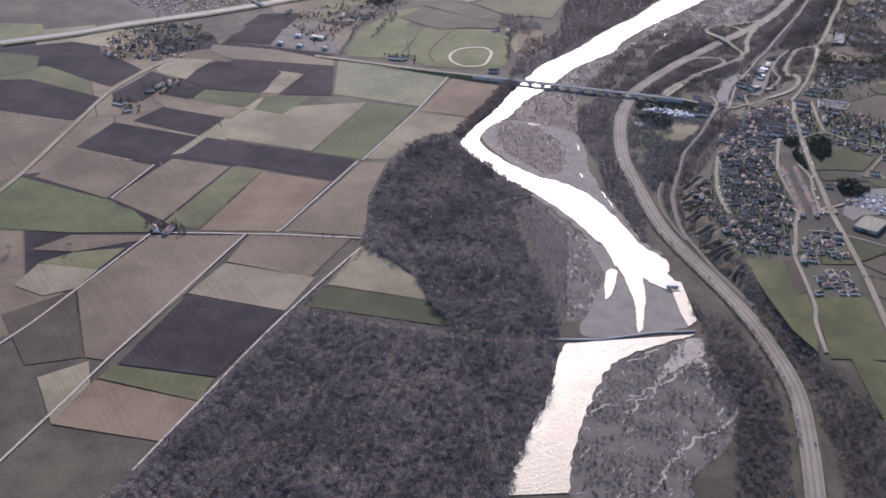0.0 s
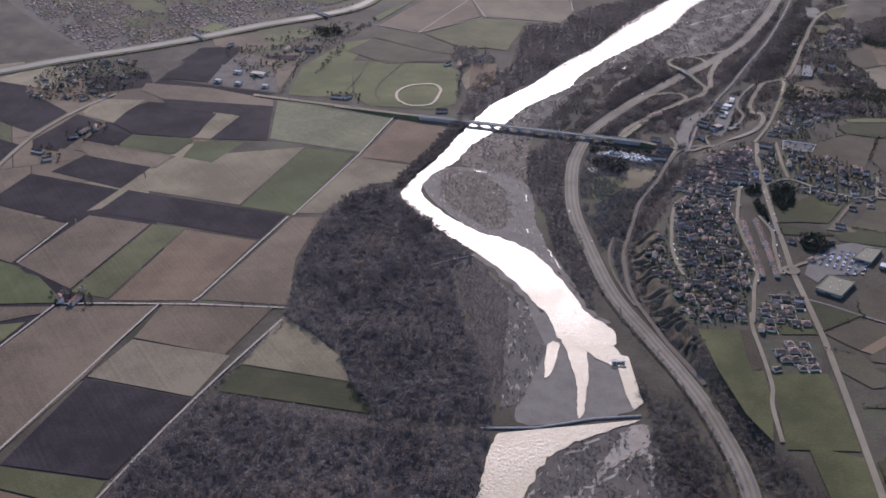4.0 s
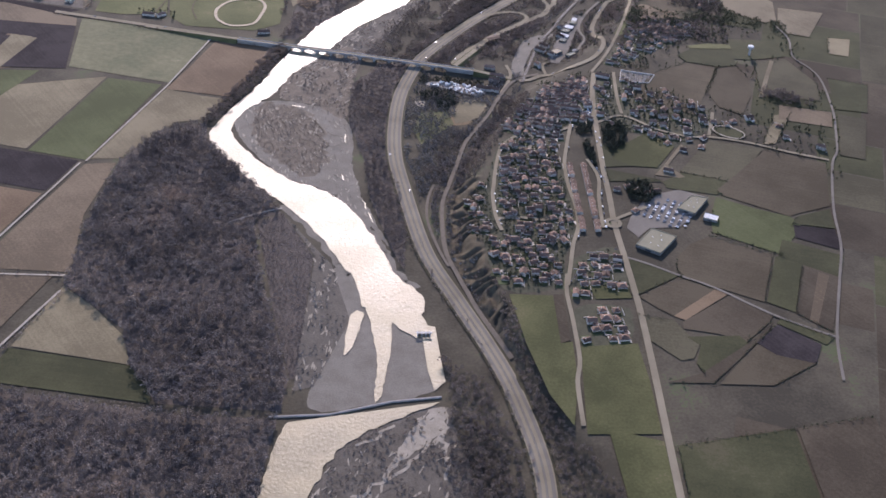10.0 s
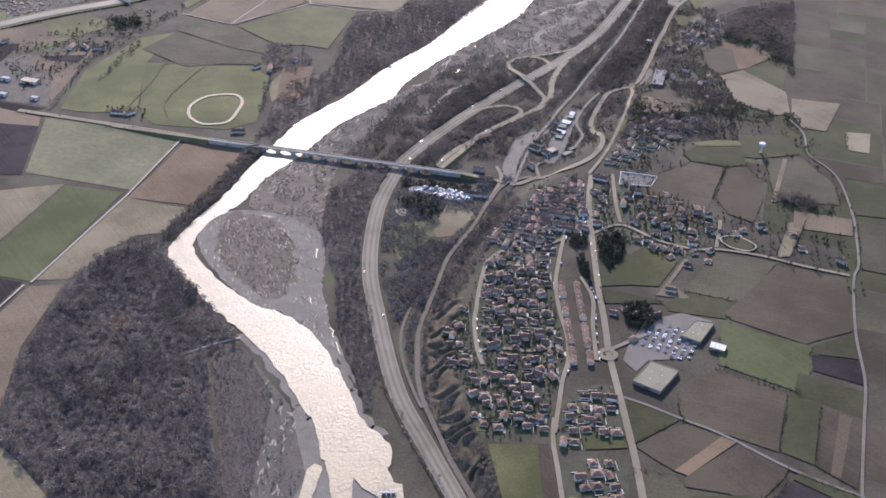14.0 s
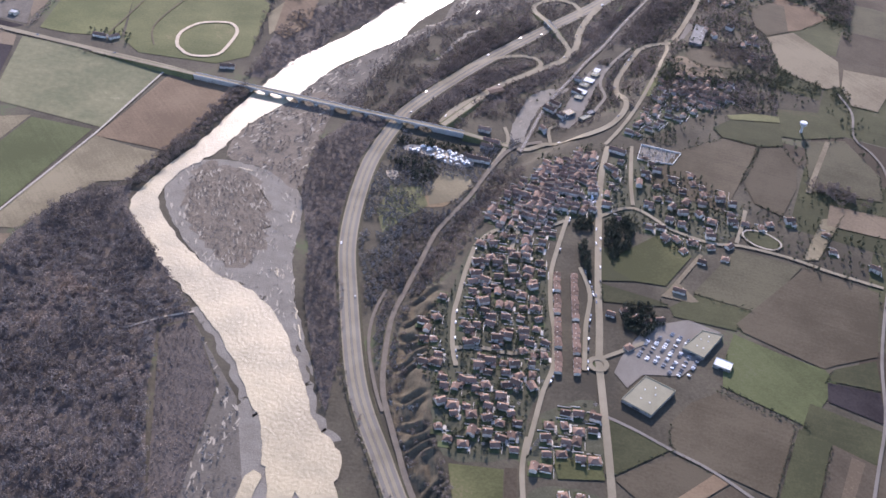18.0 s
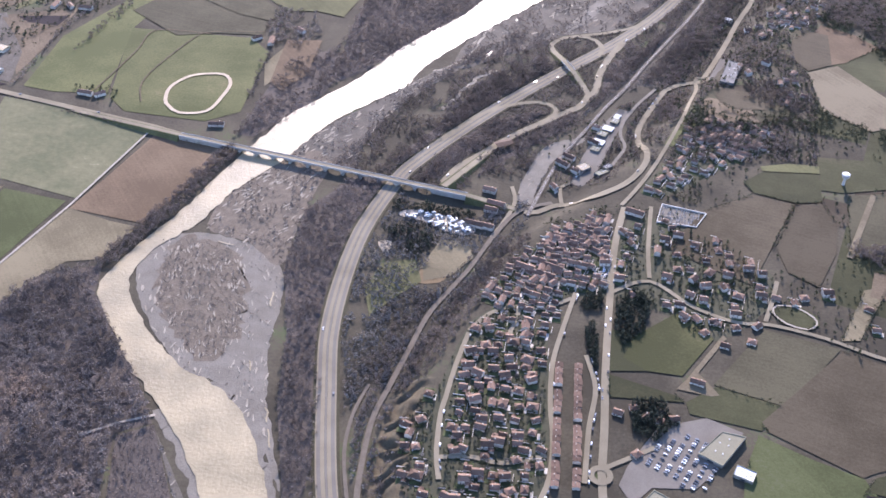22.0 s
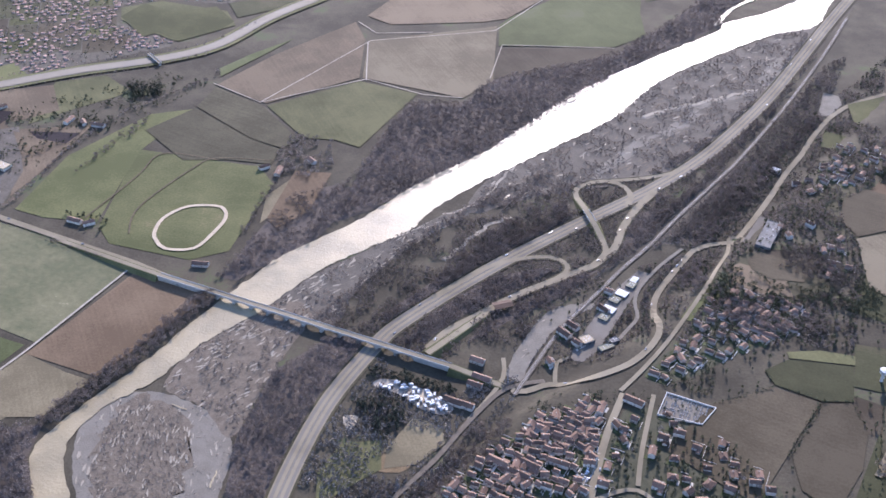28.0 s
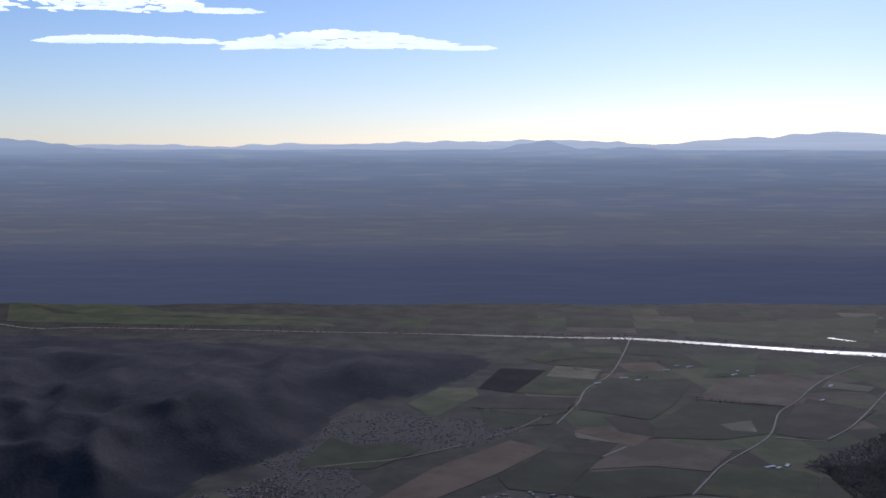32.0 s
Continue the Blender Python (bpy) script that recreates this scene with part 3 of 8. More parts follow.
TRACK_ROAD_H = [(-444, 547), (-477, 474), (-504, 411), (-528, 351), (-556, 272), (-600, 148)]
TRACK_ROAD_I = [(-248, 1737), (-219, 1610)]
TRACK_ROAD_J = [(-430, 1555), (-346, 1514), (-220, 1614), (-130, 1585), (-74, 1587)]
TRACK_ROAD_K = [(-346, 1514), (-245, 1742), (-62, 1821)]
TRACK_ROAD_L = [(-62, 1821), (1, 1970), (122, 2162), (164, 2362)]
TRACK_ROAD_M = [(-45, 1656), (-44, 1771), (127, 1797)]
TRACK_ROAD_N = [(-281, 1807), (-243, 1771), (-157, 1793)]
TRACK_ROAD_R = [(-775, 2354), (-673, 2435), (-570, 2523), (-424, 2781), (-369, 2978)]
TRACK_ROAD_S = [(143, 665), (170, 681), (191, 694)]
TRACK_ROAD_U = [(490, 1185), (497, 1139), (485, 1080), (498, 1047), (503, 1008), (491, 928), (477, 876), (459, 820), (442, 789), (410, 695), (392, 620), (369, 560), (334, 470), (318, 407)]
TERRACE_TRACK = [(145, 595), (166, 584), (195, 565), (229, 544), (281, 500), (335, 467)]
PADDOCK = [(310, 866), (315, 876), (332, 876), (347, 863), (348, 853), (338, 846), (320, 852)]
RAVINES = [(-30, 745), (-41, 701), (-41, 660), (-43, 622), (-38, 586), (-26, 553), (-9, 507), (3, 512), (-3, 547), (-14, 569), (-9, 598), (-14, 633), (-13, 666), (-14, 707), (-5, 751)]
STORE_YARD = [(163, 670), (191, 714), (233, 728), (262, 714), (234, 689), (237, 674), (216, 652), (181, 650), (165, 632), (155, 650)]
EAST_HOUSES = [(158, 726), (172, 732), (181, 723), (192, 720), (205, 723), (171, 682), (259, 816), (272, 841), (292, 845), (284, 823), (252, 847), (242, 831), (316, 886), (343, 889)]
EAST_LANE = [(301, 853), (312, 883), (321, 912)]
LOWLAND = [(-79, 756), (-97, 839), (-87, 937), (-58, 1029), (-3, 980), (54, 1022), (100, 1087), (79, 1002), (38, 891), (5, 833), (-25, 778), (-43, 728), (-58, 668)]
INTERCHANGE = [(-100, 1062), (-56, 1164), (8, 1285), (87, 1390), (181, 1426), (254, 1535), (355, 1708), (365, 1653), (224, 1354), (149, 1217), (89, 1119), (73, 1081), (20, 1070), (-4, 1025), (-60, 1036)]
TERRACE_FOOT = [(-69, 681), (-50, 698), (-46, 760), (-28, 803), (-13, 761), (-22, 699), (-16, 628), (-19, 569), (-17, 523), (-28, 522), (-51, 603)]
EAST_WOOD_A = [(183, 1234), (253, 1270), (256, 1218), (293, 1192), (318, 1161), (391, 1168), (388, 1150), (311, 1134), (265, 1159), (230, 1204), (212, 1200), (192, 1141)]
EAST_WOOD_B = [(398, 974), (472, 950), (467, 931), (412, 955)]
EAST_WOOD_C = [(336, 1250), (397, 1223), (404, 1273), (368, 1298), (339, 1292)]
FARM_TREES = [(-693, 1393), (-614, 1477), (-507, 1576), (-430, 1555), (-479, 1457), (-531, 1367), (-573, 1273), (-605, 1251)]
SOUTH_EAST_WOOD = [(-60, 386), (-27, 369), (-13, 295), (-17, 152), (-61, 150), (-55, 241), (-66, 309)]
YARD = [(-56, 1000), (-34, 1004), (-10, 997), (22, 984), (21, 968), (-2, 969), (-32, 986), (-55, 991)]
YARD_PALE = [(-15, 979), (-8, 991), (8, 989), (13, 977), (1, 971)]
SAND_RING = [(-74, 946), (-68, 949), (-60, 948), (-60, 935), (-67, 931)]
EVERGREENS = [(-74, 965), (-25, 985), (-14, 956), (-20, 934), (-34, 921), (-47, 945)]
YARD_HEDGE = [(-74, 1019), (-28, 1013), (20, 1006), (22, 993), (-28, 999), (-68, 1003)]
BRIDGE_END_HOUSES = [(36, 1045), (44, 1021), (39, 1010), (23, 984), (36, 981)]
RAIL_S = [(104, 1031), (81, 1021), (62, 1004), (39, 957), (20, 910), (-11, 848), (-27, 792), (-40, 744), (-48, 713), (-51, 672), (-50, 621), (-42, 586), (-32, 552), (-23, 522), (-9, 485), (5, 448)]
RAIL = [(78, 1006), (91, 1049), (107, 1099), (121, 1133), (145, 1181), (167, 1227), (195, 1278), (224, 1339), (265, 1420), (297, 1483), (331, 1560), (376, 1668), (436, 1827), (493, 1995)]
SIDING = [(233, 1281), (208, 1241), (189, 1200), (184, 1172), (188, 1147), (178, 1123), (163, 1091)]
LINK_ROAD = [(60, 1056), (64, 1028), (53, 992), (41, 965)]
OLD_STREET = [(147, 1010), (148, 978), (147, 949), (155, 947)]
SQUARE = [(147, 904), (159, 925), (160, 884), (147, 881)]
CEMETERY = [(219, 1025), (264, 1013), (251, 989), (211, 994)]
LONG_HOUSES = [(76, 906), (96, 896), (104, 908), (189, 1006)]
TOWER = [(420, 1083)]
EAST_WOOD_D = [(409, 981), (454, 971), (447, 944), (430, 931), (422, 949), (403, 954)]
FARM_LANE = [(449, 1066), (400, 956)]
NORTH_SHOP = [(328, 1339), (344, 1332), (327, 1281), (311, 1286)]
NORTH_HOUSES = [(332, 1454), (370, 1444), (383, 1416), (341, 1331), (350, 1312), (376, 1340)]
WORKSHOPS = [(154, 1139), (158, 1153), (163, 1171), (170, 1183), (179, 1200), (182, 1210)]
EAST_WOOD_E = [(250, 1225), (282, 1228), (295, 1192), (344, 1199), (346, 1176), (290, 1175), (260, 1177)]
CHANNEL_A = [(122, 1412), (167, 1491), (208, 1549), (253, 1629), (271, 1653)]
CHANNEL_B = [(174, 1582), (209, 1607), (253, 1642), (299, 1666), (336, 1700)]
MOTORWAY_WOOD_N = [(243, 1444), (309, 1549), (371, 1710), (428, 1888), (413, 1896), (344, 1702), (284, 1580), (222, 1471)]
RAIL_BRUSH = [(132, 1196), (178, 1288), (240, 1413), (313, 1504), (290, 1412), (265, 1289), (213, 1287), (169, 1245)]
MEADOW_TREES = [(-508, 1258), (-508, 1290), (-494, 1340), (-478, 1394), (-465, 1466), (-486, 1445), (-501, 1367), (-511, 1308)]
ROAD_TREES = [(-557, 1203), (-549, 1253), (-545, 1334), (-532, 1388), (-518, 1444), (-500, 1474), (-440, 1567), (-437, 1596)]
FARMSTEADS = [(-461, 1190), (-443, 1189), (-578, 1409), (-556, 1407), (-534, 1405), (-285, 1349), (-264, 1343), (-231, 1376), (-288, 1140), (-684, 1424)]
FARM_CLUMP = [(-546, 1520), (-499, 1537), (-487, 1503), (-522, 1487)]
FARM_GROVE = [(-276, 1440), (-222, 1438), (-201, 1370), (-226, 1336), (-266, 1347), (-281, 1392)]
YARD_WEST = [(-693, 1275), (-676, 1357), (-636, 1382), (-575, 1280), (-561, 1206), (-634, 1224), (-684, 1241)]
YARD_HALLS = [(-607, 1284), (-632, 1239), (-643, 1290), (-585, 1229), (-668, 1249)]
WEST_HAMLET = [(-978, 1285), (-918, 1335), (-835, 1339), (-793, 1271), (-826, 1174), (-851, 1153), (-955, 1157), (-979, 1218)]
WEST_FARMS = [(-835, 1015), (-826, 1036), (-813, 1049), (-870, 963), (-847, 938), (-684, 574), (-702, 576)]
BACK_CHANNEL = [(-263, 937), (-233, 930), (-203, 919), (-176, 900), (-165, 872), (-163, 841), (-168, 797), (-164, 757)]
BACK_CHANNEL_B = [(-149, 729), (-137, 703), (-126, 661), (-119, 632)]
BAR_SCRUB = [(-283, 901), (-266, 933), (-220, 919), (-193, 873), (-183, 818), (-191, 775), (-216, 763), (-240, 794), (-273, 835)]
STREET_E = [(100, 790), (75, 797), (64, 808), (70, 836), (75, 860)]
STREET_F = [(27, 813), (44, 837), (64, 849), (95, 850), (121, 867)]
STREET_G = [(8, 664), (38, 667), (63, 663), (98, 674)]
EAST_STREET = [(160, 880), (197, 899), (236, 866), (274, 849), (303, 849), (340, 840), (366, 830), (391, 818), (441, 799)]
WEST_BANK_FAR = [(507, 2247), (523, 2379), (524, 2632), (553, 2780), (638, 2935), (871, 3200), (1188, 3692)]
EAST_BANK_FAR = [(588, 2229), (619, 2409), (637, 2573), (712, 2710), (951, 2971), (1341, 3481)]
NORTH_EAST = [(145, 1093), (181, 1228), (237, 1282), (290, 1412), (377, 1585), (536, 1858), (401, 1126)]
EAST_SCATTER = [(189, 967), (285, 1305), (389, 1369), (456, 1279), (513, 1125), (489, 877), (435, 730), (382, 815), (323, 854), (259, 882)]
SLOPE_EAST = [(-28, 577), (18, 517), (32, 429), (48, 342), (92, 252), (124, 149), (24, 123), (32, 215), (30, 315), (15, 401), (-3, 502)]
SLOPE_WEST = [(-65, 452), (-24, 420), (0, 331), (-5, 228), (-24, 120), (-77, 118), (-47, 258), (-56, 377)]
LONE_TREES = [(-679, 590), (-698, 583), (-791, 524), (-860, 512)]
CANAL_BRIDGES = [(-541, 1606), (-753, 1467)]
SLOPE_TOP = [(-12, 743), (7, 787), (32, 847), (60, 901), (82, 958), (74, 974), (42, 923), (4, 851), (-24, 787)]
GROVE_A = [(132, 827), (140, 840), (145, 813), (142, 775), (136, 782)]
GROVE_B = [(164, 872), (184, 887), (196, 867), (186, 825), (167, 808), (159, 830)]
GROVE_C = [(170, 742), (196, 748), (208, 718), (187, 697), (169, 709)]
GROVE_D = [(127, 861), (139, 876), (153, 875), (149, 853), (133, 851)]
ROUNDABOUTS = [(141, 658)]
ROUNDABOUT_N = [(293, 1308)]
WHITE_HOUSE = [(348, 1477)]
HAMLET_N = [(423, 1542), (459, 1553), (489, 1538), (472, 1472), (425, 1441), (406, 1455)]
HAMLET_P = [(387, 1323), (420, 1326), (412, 1255), (379, 1240)]
EAST_WOOD_N = [(486, 1567), (563, 1617), (642, 1639), (555, 1374), (533, 1388), (523, 1452), (475, 1467)]
OLD_NORTH = [(96, 956), (108, 974), (145, 999), (180, 1002), (176, 950), (162, 921), (96, 936)]
BRUSH_MID = [(59, 1150), (110, 1215), (179, 1200), (194, 1152), (172, 1072), (111, 1054), (72, 1050)]
BRUSH_STREET = [(91, 980), (114, 1004), (146, 1013), (175, 1016), (207, 1026), (217, 1055), (265, 1069), (262, 1031), (221, 1020), (180, 1002), (145, 999), (108, 974)]
SLOPE_TRACK = [(-57, 749), (-66, 712), (-67, 671), (-57, 621), (-48, 592)]
FOREST_TRACK = [(-288, 668), (-257, 686), (-232, 696)]
CANAL_W = [(-1166, 1214), (-1057, 1271), (-964, 1333)]
ESTATE_N = [(64, 846), (99, 803), (108, 815), (120, 866), (97, 852)]
BROWN_PATCH = [(-35, 892), (-20, 918), (-11, 939), (13, 946), (21, 931), (10, 910), (-13, 887)]
WORKS_FLOOR = [(125, 1067), (128, 1092), (138, 1121), (147, 1148), (165, 1195), (186, 1231), (198, 1226), (187, 1196), (173, 1154), (160, 1113), (152, 1088), (138, 1066)]
TORRENT_BED = [(67, 1030), (68, 1056), (74, 1078), (81, 1103), (93, 1134), (111, 1151), (143, 1160), (114, 1122), (102, 1101), (92, 1073), (86, 1048), (83, 1028)]
CAR_YARD = [(415, 1642), (429, 1715), (450, 1707), (451, 1681), (428, 1640)]
SHOP_LOT = [(299, 1299), (321, 1356), (329, 1354), (310, 1285)]
YARD_SHEDS = [(139, 1099), (159, 1091), (165, 1102)]
NORTH_ROAD_N = [(296, 1314), (312, 1350), (338, 1414), (360, 1473), (383, 1525), (404, 1581), (432, 1640), (468, 1688), (517, 1728)]
YARD_LINK = [(114, 1031), (113, 1060), (127, 1071)]
SHINGLE_A = [(121, 1426), (141, 1464), (158, 1497), (182, 1538), (174, 1498), (149, 1446)]
SHINGLE_B = [(206, 1548), (226, 1590), (257, 1616), (241, 1577), (217, 1538)]
SHINGLE_C = [(340, 1738), (359, 1794), (384, 1826), (398, 1829), (374, 1764), (349, 1709)]
SHINGLE_LINE = [(177, 1587), (226, 1627), (278, 1662), (330, 1699)]
SHINGLE_PATH = [(-28, 1201), (-10, 1242), (14, 1287), (36, 1306)]
SHINGLE_TRACK = [(-46, 1294), (-22, 1316), (-3, 1337), (14, 1399), (23, 1424)]
NORTH_CLUSTER = [(383, 1475), (408, 1502), (441, 1480), (443, 1451), (407, 1417), (379, 1424)]
MOTORWAY_WOOD_W = [(-26, 1187), (-8, 1231), (20, 1276), (62, 1338), (92, 1361), (108, 1307), (68, 1251), (16, 1189), (-18, 1148)]
RAIL_EAST_WOOD = [(220, 1299), (265, 1398), (342, 1578), (437, 1798), (475, 1846), (421, 1627), (363, 1521), (324, 1420), (295, 1346), (259, 1307)]
RAIL_WEST_WOOD = [(172, 1222), (202, 1335), (296, 1526), (404, 1804), (430, 1836), (338, 1587), (237, 1367), (195, 1278)]
TERRACE_WOOD = [(281, 1252), (297, 1235), (318, 1229), (359, 1217), (404, 1229), (428, 1239), (443, 1209), (510, 1199), (503, 1169), (437, 1178), (389, 1189), (341, 1207), (309, 1197), (282, 1218)]
TERRACE_WOOD_N = [(464, 1473), (512, 1532), (546, 1546), (583, 1484), (543, 1325), (526, 1378), (512, 1421), (474, 1447)]
SCRUB_BAND = [(-144, 1070), (-119, 1135), (-72, 1230), (-20, 1319), (55, 1412), (102, 1420), (26, 1311), (-41, 1199), (-83, 1115), (-104, 1064)]
RIVER_TAIL = [(-113, 557), (-86, 524), (-73, 486), (-87, 479), (-107, 497), (-123, 527)]

# ---- the ground: one sheet from the river plain to the far escarpment ----
def axis(lo, fine_lo, fine_hi, hi, fine, coarse):
    return np.concatenate([np.arange(lo, fine_lo, coarse), np.arange(fine_lo, fine_hi, fine), np.arange(fine_hi, hi + 1, coarse)])


def hills(x, y):
    d = np.where(inside(HILL_EDGE, x, y), edge_distance(HILL_EDGE, x, y, closed=True), 0)
    base = 58 * (1 - np.exp(-d / 320.0))
    ridge = np.zeros_like(base)
    for k, amp in ((270.0, 46.0), (115.0, 17.0), (52.0, 5.0)):
        v = np.array([noise.noise((px / k * 1.3 + py / k * 0.4, py / k * 0.55, k)) for px, py in zip(x, y)]) if len(x) else np.zeros(0)
        ridge += amp * (1 - 2.2 * np.abs(v))
    return (base + ridge * np.clip(d / 220.0, 0, 1)) * np.clip((3950 - y) / 1300.0, 0.3, 1)


def land(x, y):
    """The height of the ground."""
    z = terrace(x, y)
    ribs = (y > 480) & (y < 765) & (np.abs(x - np.interp(y, [q[1] for q in TERRACE], [q[0] for q in TERRACE])) < 40)
    rx, ry = x[ribs], y[ribs]
    wander = np.array([noise.noise((px / 30.0, py / 24.0, 5)) for px, py in zip(rx, ry)])
    spur = np.abs(((ry - 0.7 * rx) / 19.0 + 1.5 * wander) % 1.0 * 2 - 1)
    fade = np.clip(np.minimum(ry - 480, 765 - ry) / 25.0, 0, 1)
    z[ribs] = np.minimum(terrace(rx + fade * (7 - 13 * spur), ry), terrace(rx, ry) + 4)
    near = (x < -600) & (y > 1500)
    z[near] += hills(x[near], y[near])
    return z


gx, gy = axis(-5200, -1500, 900, 4600, 15, 60), axis(-1800, -300, 2500, 4200, 15, 45)
gx = np.unique(np.concatenate([gx, np.arange(-75, 150, 5), np.arange(-50, 25, 2.5)]))
gy = np.unique(np.concatenate([gy, np.arange(255, 1015, 5), np.arange(470, 790, 2.5)]))
gy = np.concatenate([gy, np.arange(4245, 5600, 90)])
mx, my = np.meshgrid(gx, gy)
mz = land(mx.ravel().copy(), my.ravel().copy())
idx = np.arange(len(gx) * len(gy)).reshape(len(gy), len(gx))
quads = np.stack([idx[:-1, :-1], idx[:-1, 1:], idx[1:, 1:], idx[1:, :-1]], -1).reshape(-1, 4)
ground_mesh = mesh_from("ground", np.stack([mx.ravel(), my.ravel(), mz], -1).tolist(), quads.tolist(), "ground", smooth=True)
ground_mesh.materials.append(MATS["hill_wood"])
ground_mesh.materials.append(MATS["slope_grass"])
centre_x, centre_y = mx.ravel()[quads].mean(1), my.ravel()[quads].mean(1)
wooded = inside(HILL_EDGE, centre_x, centre_y).astype(np.int32)
wooded[inside(RAVINES, centre_x, centre_y)] = 2
ground_mesh.polygons.foreach_set("material_index", wooded)
tagged(part("ground", ground_mesh), "wide flat river plain rising to wooded hills", "ground", kind="structure")

# ---- patchwork of distant and outlying fields ----
def patchwork(region, turn, biggest, covers, seed):
    """Fields that fill a region: a turned rectangle, cut again and again until the plots are small enough."""
    rng = np.random.default_rng(seed)
    cx, cy = np.mean([p[0] for p in region]), np.mean([p[1] for p in region])
    c, s = math.cos(radians(turn)), math.sin(radians(turn))
    reach = max(math.hypot(x - cx, y - cy) for x, y in region)
    todo, k = [(-reach, -reach, reach, reach)], 0
    while todo:
        x0, y0, x1, y1 = todo.pop()
        if max(x1 - x0, y1 - y0) > biggest * rng.uniform(0.55, 1.3):
            cut = rng.uniform(0.35, 0.65)
            if (x1 - x0) * rng.uniform(0.7, 1.4) > y1 - y0:
                todo += [(x0, y0, x0 + (x1 - x0) * cut, y1), (x0 + (x1 - x0) * cut, y0, x1, y1)]
            else:
                todo += [(x0, y0, x1, y0 + (y1 - y0) * cut), (x0, y0 + (y1 - y0) * cut, x1, y1)]
            continue
        pts = [(cx + c * u - s * v, cy + s * u + c * v) for u, v in ((x0 + 1, y0 + 1), (x1 - 1, y0 + 1), (x1 - 1, y1 - 1), (x0 + 1, y1 - 1))]
        cover = str(rng.choice(covers))
        heights = [float(terrace(x, y)) for x, y in pts]
        if inside(region, [p[0] for p in pts], [p[1] for p in pts]).sum() < 4 or max(heights) - min(heights) > 0.3:
            continue
        me = mesh_from("field", [(x, y, float(terrace(x, y)) + 0.06) for x, y in pts], [(0, 1, 2, 3)], cover)
        tagged(part("field", me), FIELD_WORDS[cover], "field", kind="structure")


FAR_PLOTS = [(-573, 2872), (-369, 2818), (-216, 2462), (292, 2478), (557, 2845), (913, 3249), (1454, 3848), (2862, 4151), (2854, 4369), (474, 4006), (-315, 4084), (-624, 4054), (-563, 3663), (-635, 3263)]
BEYOND_PLOTS = [(-1461, 4071), (-626, 4199), (-40, 4216), (472, 4206), (2854, 4431), (2600, 5500), (700, 5200), (-500, 4830), (-1283, 4387)]
EAST_PLOTS = [(128, -287), (900, -292), (1116, 1531), (717, 2181), (488, 1956), (334, 1512), (319, 1001), (326, 427), (124, 339)]
WEST_PLOTS = [(-1695, 251), (-636, 256), (-557, 996), (-518, 1194), (-754, 1327), (-990, 1322), (-1753, 1453)]
patchwork(FAR_PLOTS, 28, 230, ["mauve", "brown", "olive", "green", "dull", "umber", "fallow", "meadow", "olive"], 3)
patchwork(BEYOND_PLOTS, 12, 260, ["olive", "dull", "tan", "green", "mauve", "umber"], 4)
patchwork(EAST_PLOTS, -20, 150, ["umber", "dull", "fallow", "umber", "dull", "fallow", "umber"], 5)
patchwork(WEST_PLOTS, 22, 200, ["mauve", "dark", "tan", "brown", "olive", "dark", "mauve"], 6)
patchwork([(560, 2000), (1000, 1800), (1500, 2500), (1500, 3000), (1050, 2900), (720, 2600), (640, 2380)], -18, 170, ["umber", "dull", "fallow", "olive", "mauve"], 8)
for k, plot in enumerate((TOWN, TOWN_NORTH, INDUSTRY)):
    sheet("town_ground", plot, 0.02 + 0.008 * k, "town_ground", "mottled gardens and paved yards of the town", "ground", wobble=6, low=True)

patchwork(TOWN, 25, 90, ["dull", "fallow", "earth", "pasture", "umber"], 7)
for plot in (OLD_VILLAGE, ESTATE, ESTATE_SE, ESTATE_S, EAST_VILLAGE, NE_HAMLET):
    plot = [(max(x, float(np.interp(y, [q[1] for q in TERRACE], [q[0] for q in TERRACE])) + 17), y) for x, y in plot]
    sheet("garden_ground", plot, 0.05, "garden_ground", "mottled lawns and beds of the village gardens", "ground", wobble=3, low=True)

for plot in (LOWLAND, NORTH_EAST, RAIL_BRUSH):
    if max(float(terrace(x, y)) for x, y in plot) < 1:
        sheet("brush_ground", plot, 0.012, "brush_ground", "dark brown leaf litter and dry grass under brush", "ground", low=True)

# ---- the river ----
def rough_line(line, amount, step=5.0):
    return [(x + amount * noise.noise((x / 11, y / 11, 3)), y + amount * noise.noise((x / 11, y / 11, 9))) for x, y in curve(line, step)]


sheet("riverbed", LOWER_BED, 0.08, "gravel", "grey gravel bed below the side weir", "riverbed", wobble=3)
sheet("gravel_bar", SOUTH_BAR, 0.08, "scrub_soil", "pale silty gravel bar with low scrub", "gravel bar", wobble=4)
sheet("gravel_bar", BEND_BAR, 0.08, "gravel", "wide grey gravel bar inside the river bend", "gravel bar", wobble=3)
sheet("scrub_mound", BAR_SCRUB, 0.12, "bar_scrub", "brown scrubby mound on the gravel bar", "gravel bar", wobble=12)
sheet("gravel_bar", BRIDGE_BAR, 0.11, "bar_scrub", "brown shingle bar with scrub below the bridge", "gravel bar", wobble=4)
sheet("gravel_bar", NORTH_BAR, 0.08, "scrub_soil", "rough shingle bank with scrub above the bridge", "gravel bar", wobble=4)
sheet("gravel_bar", NORTH_SCRUB, 0.10, "scrub_soil", "braided shingle and scrub flat beside the river", "gravel bar", wobble=4)
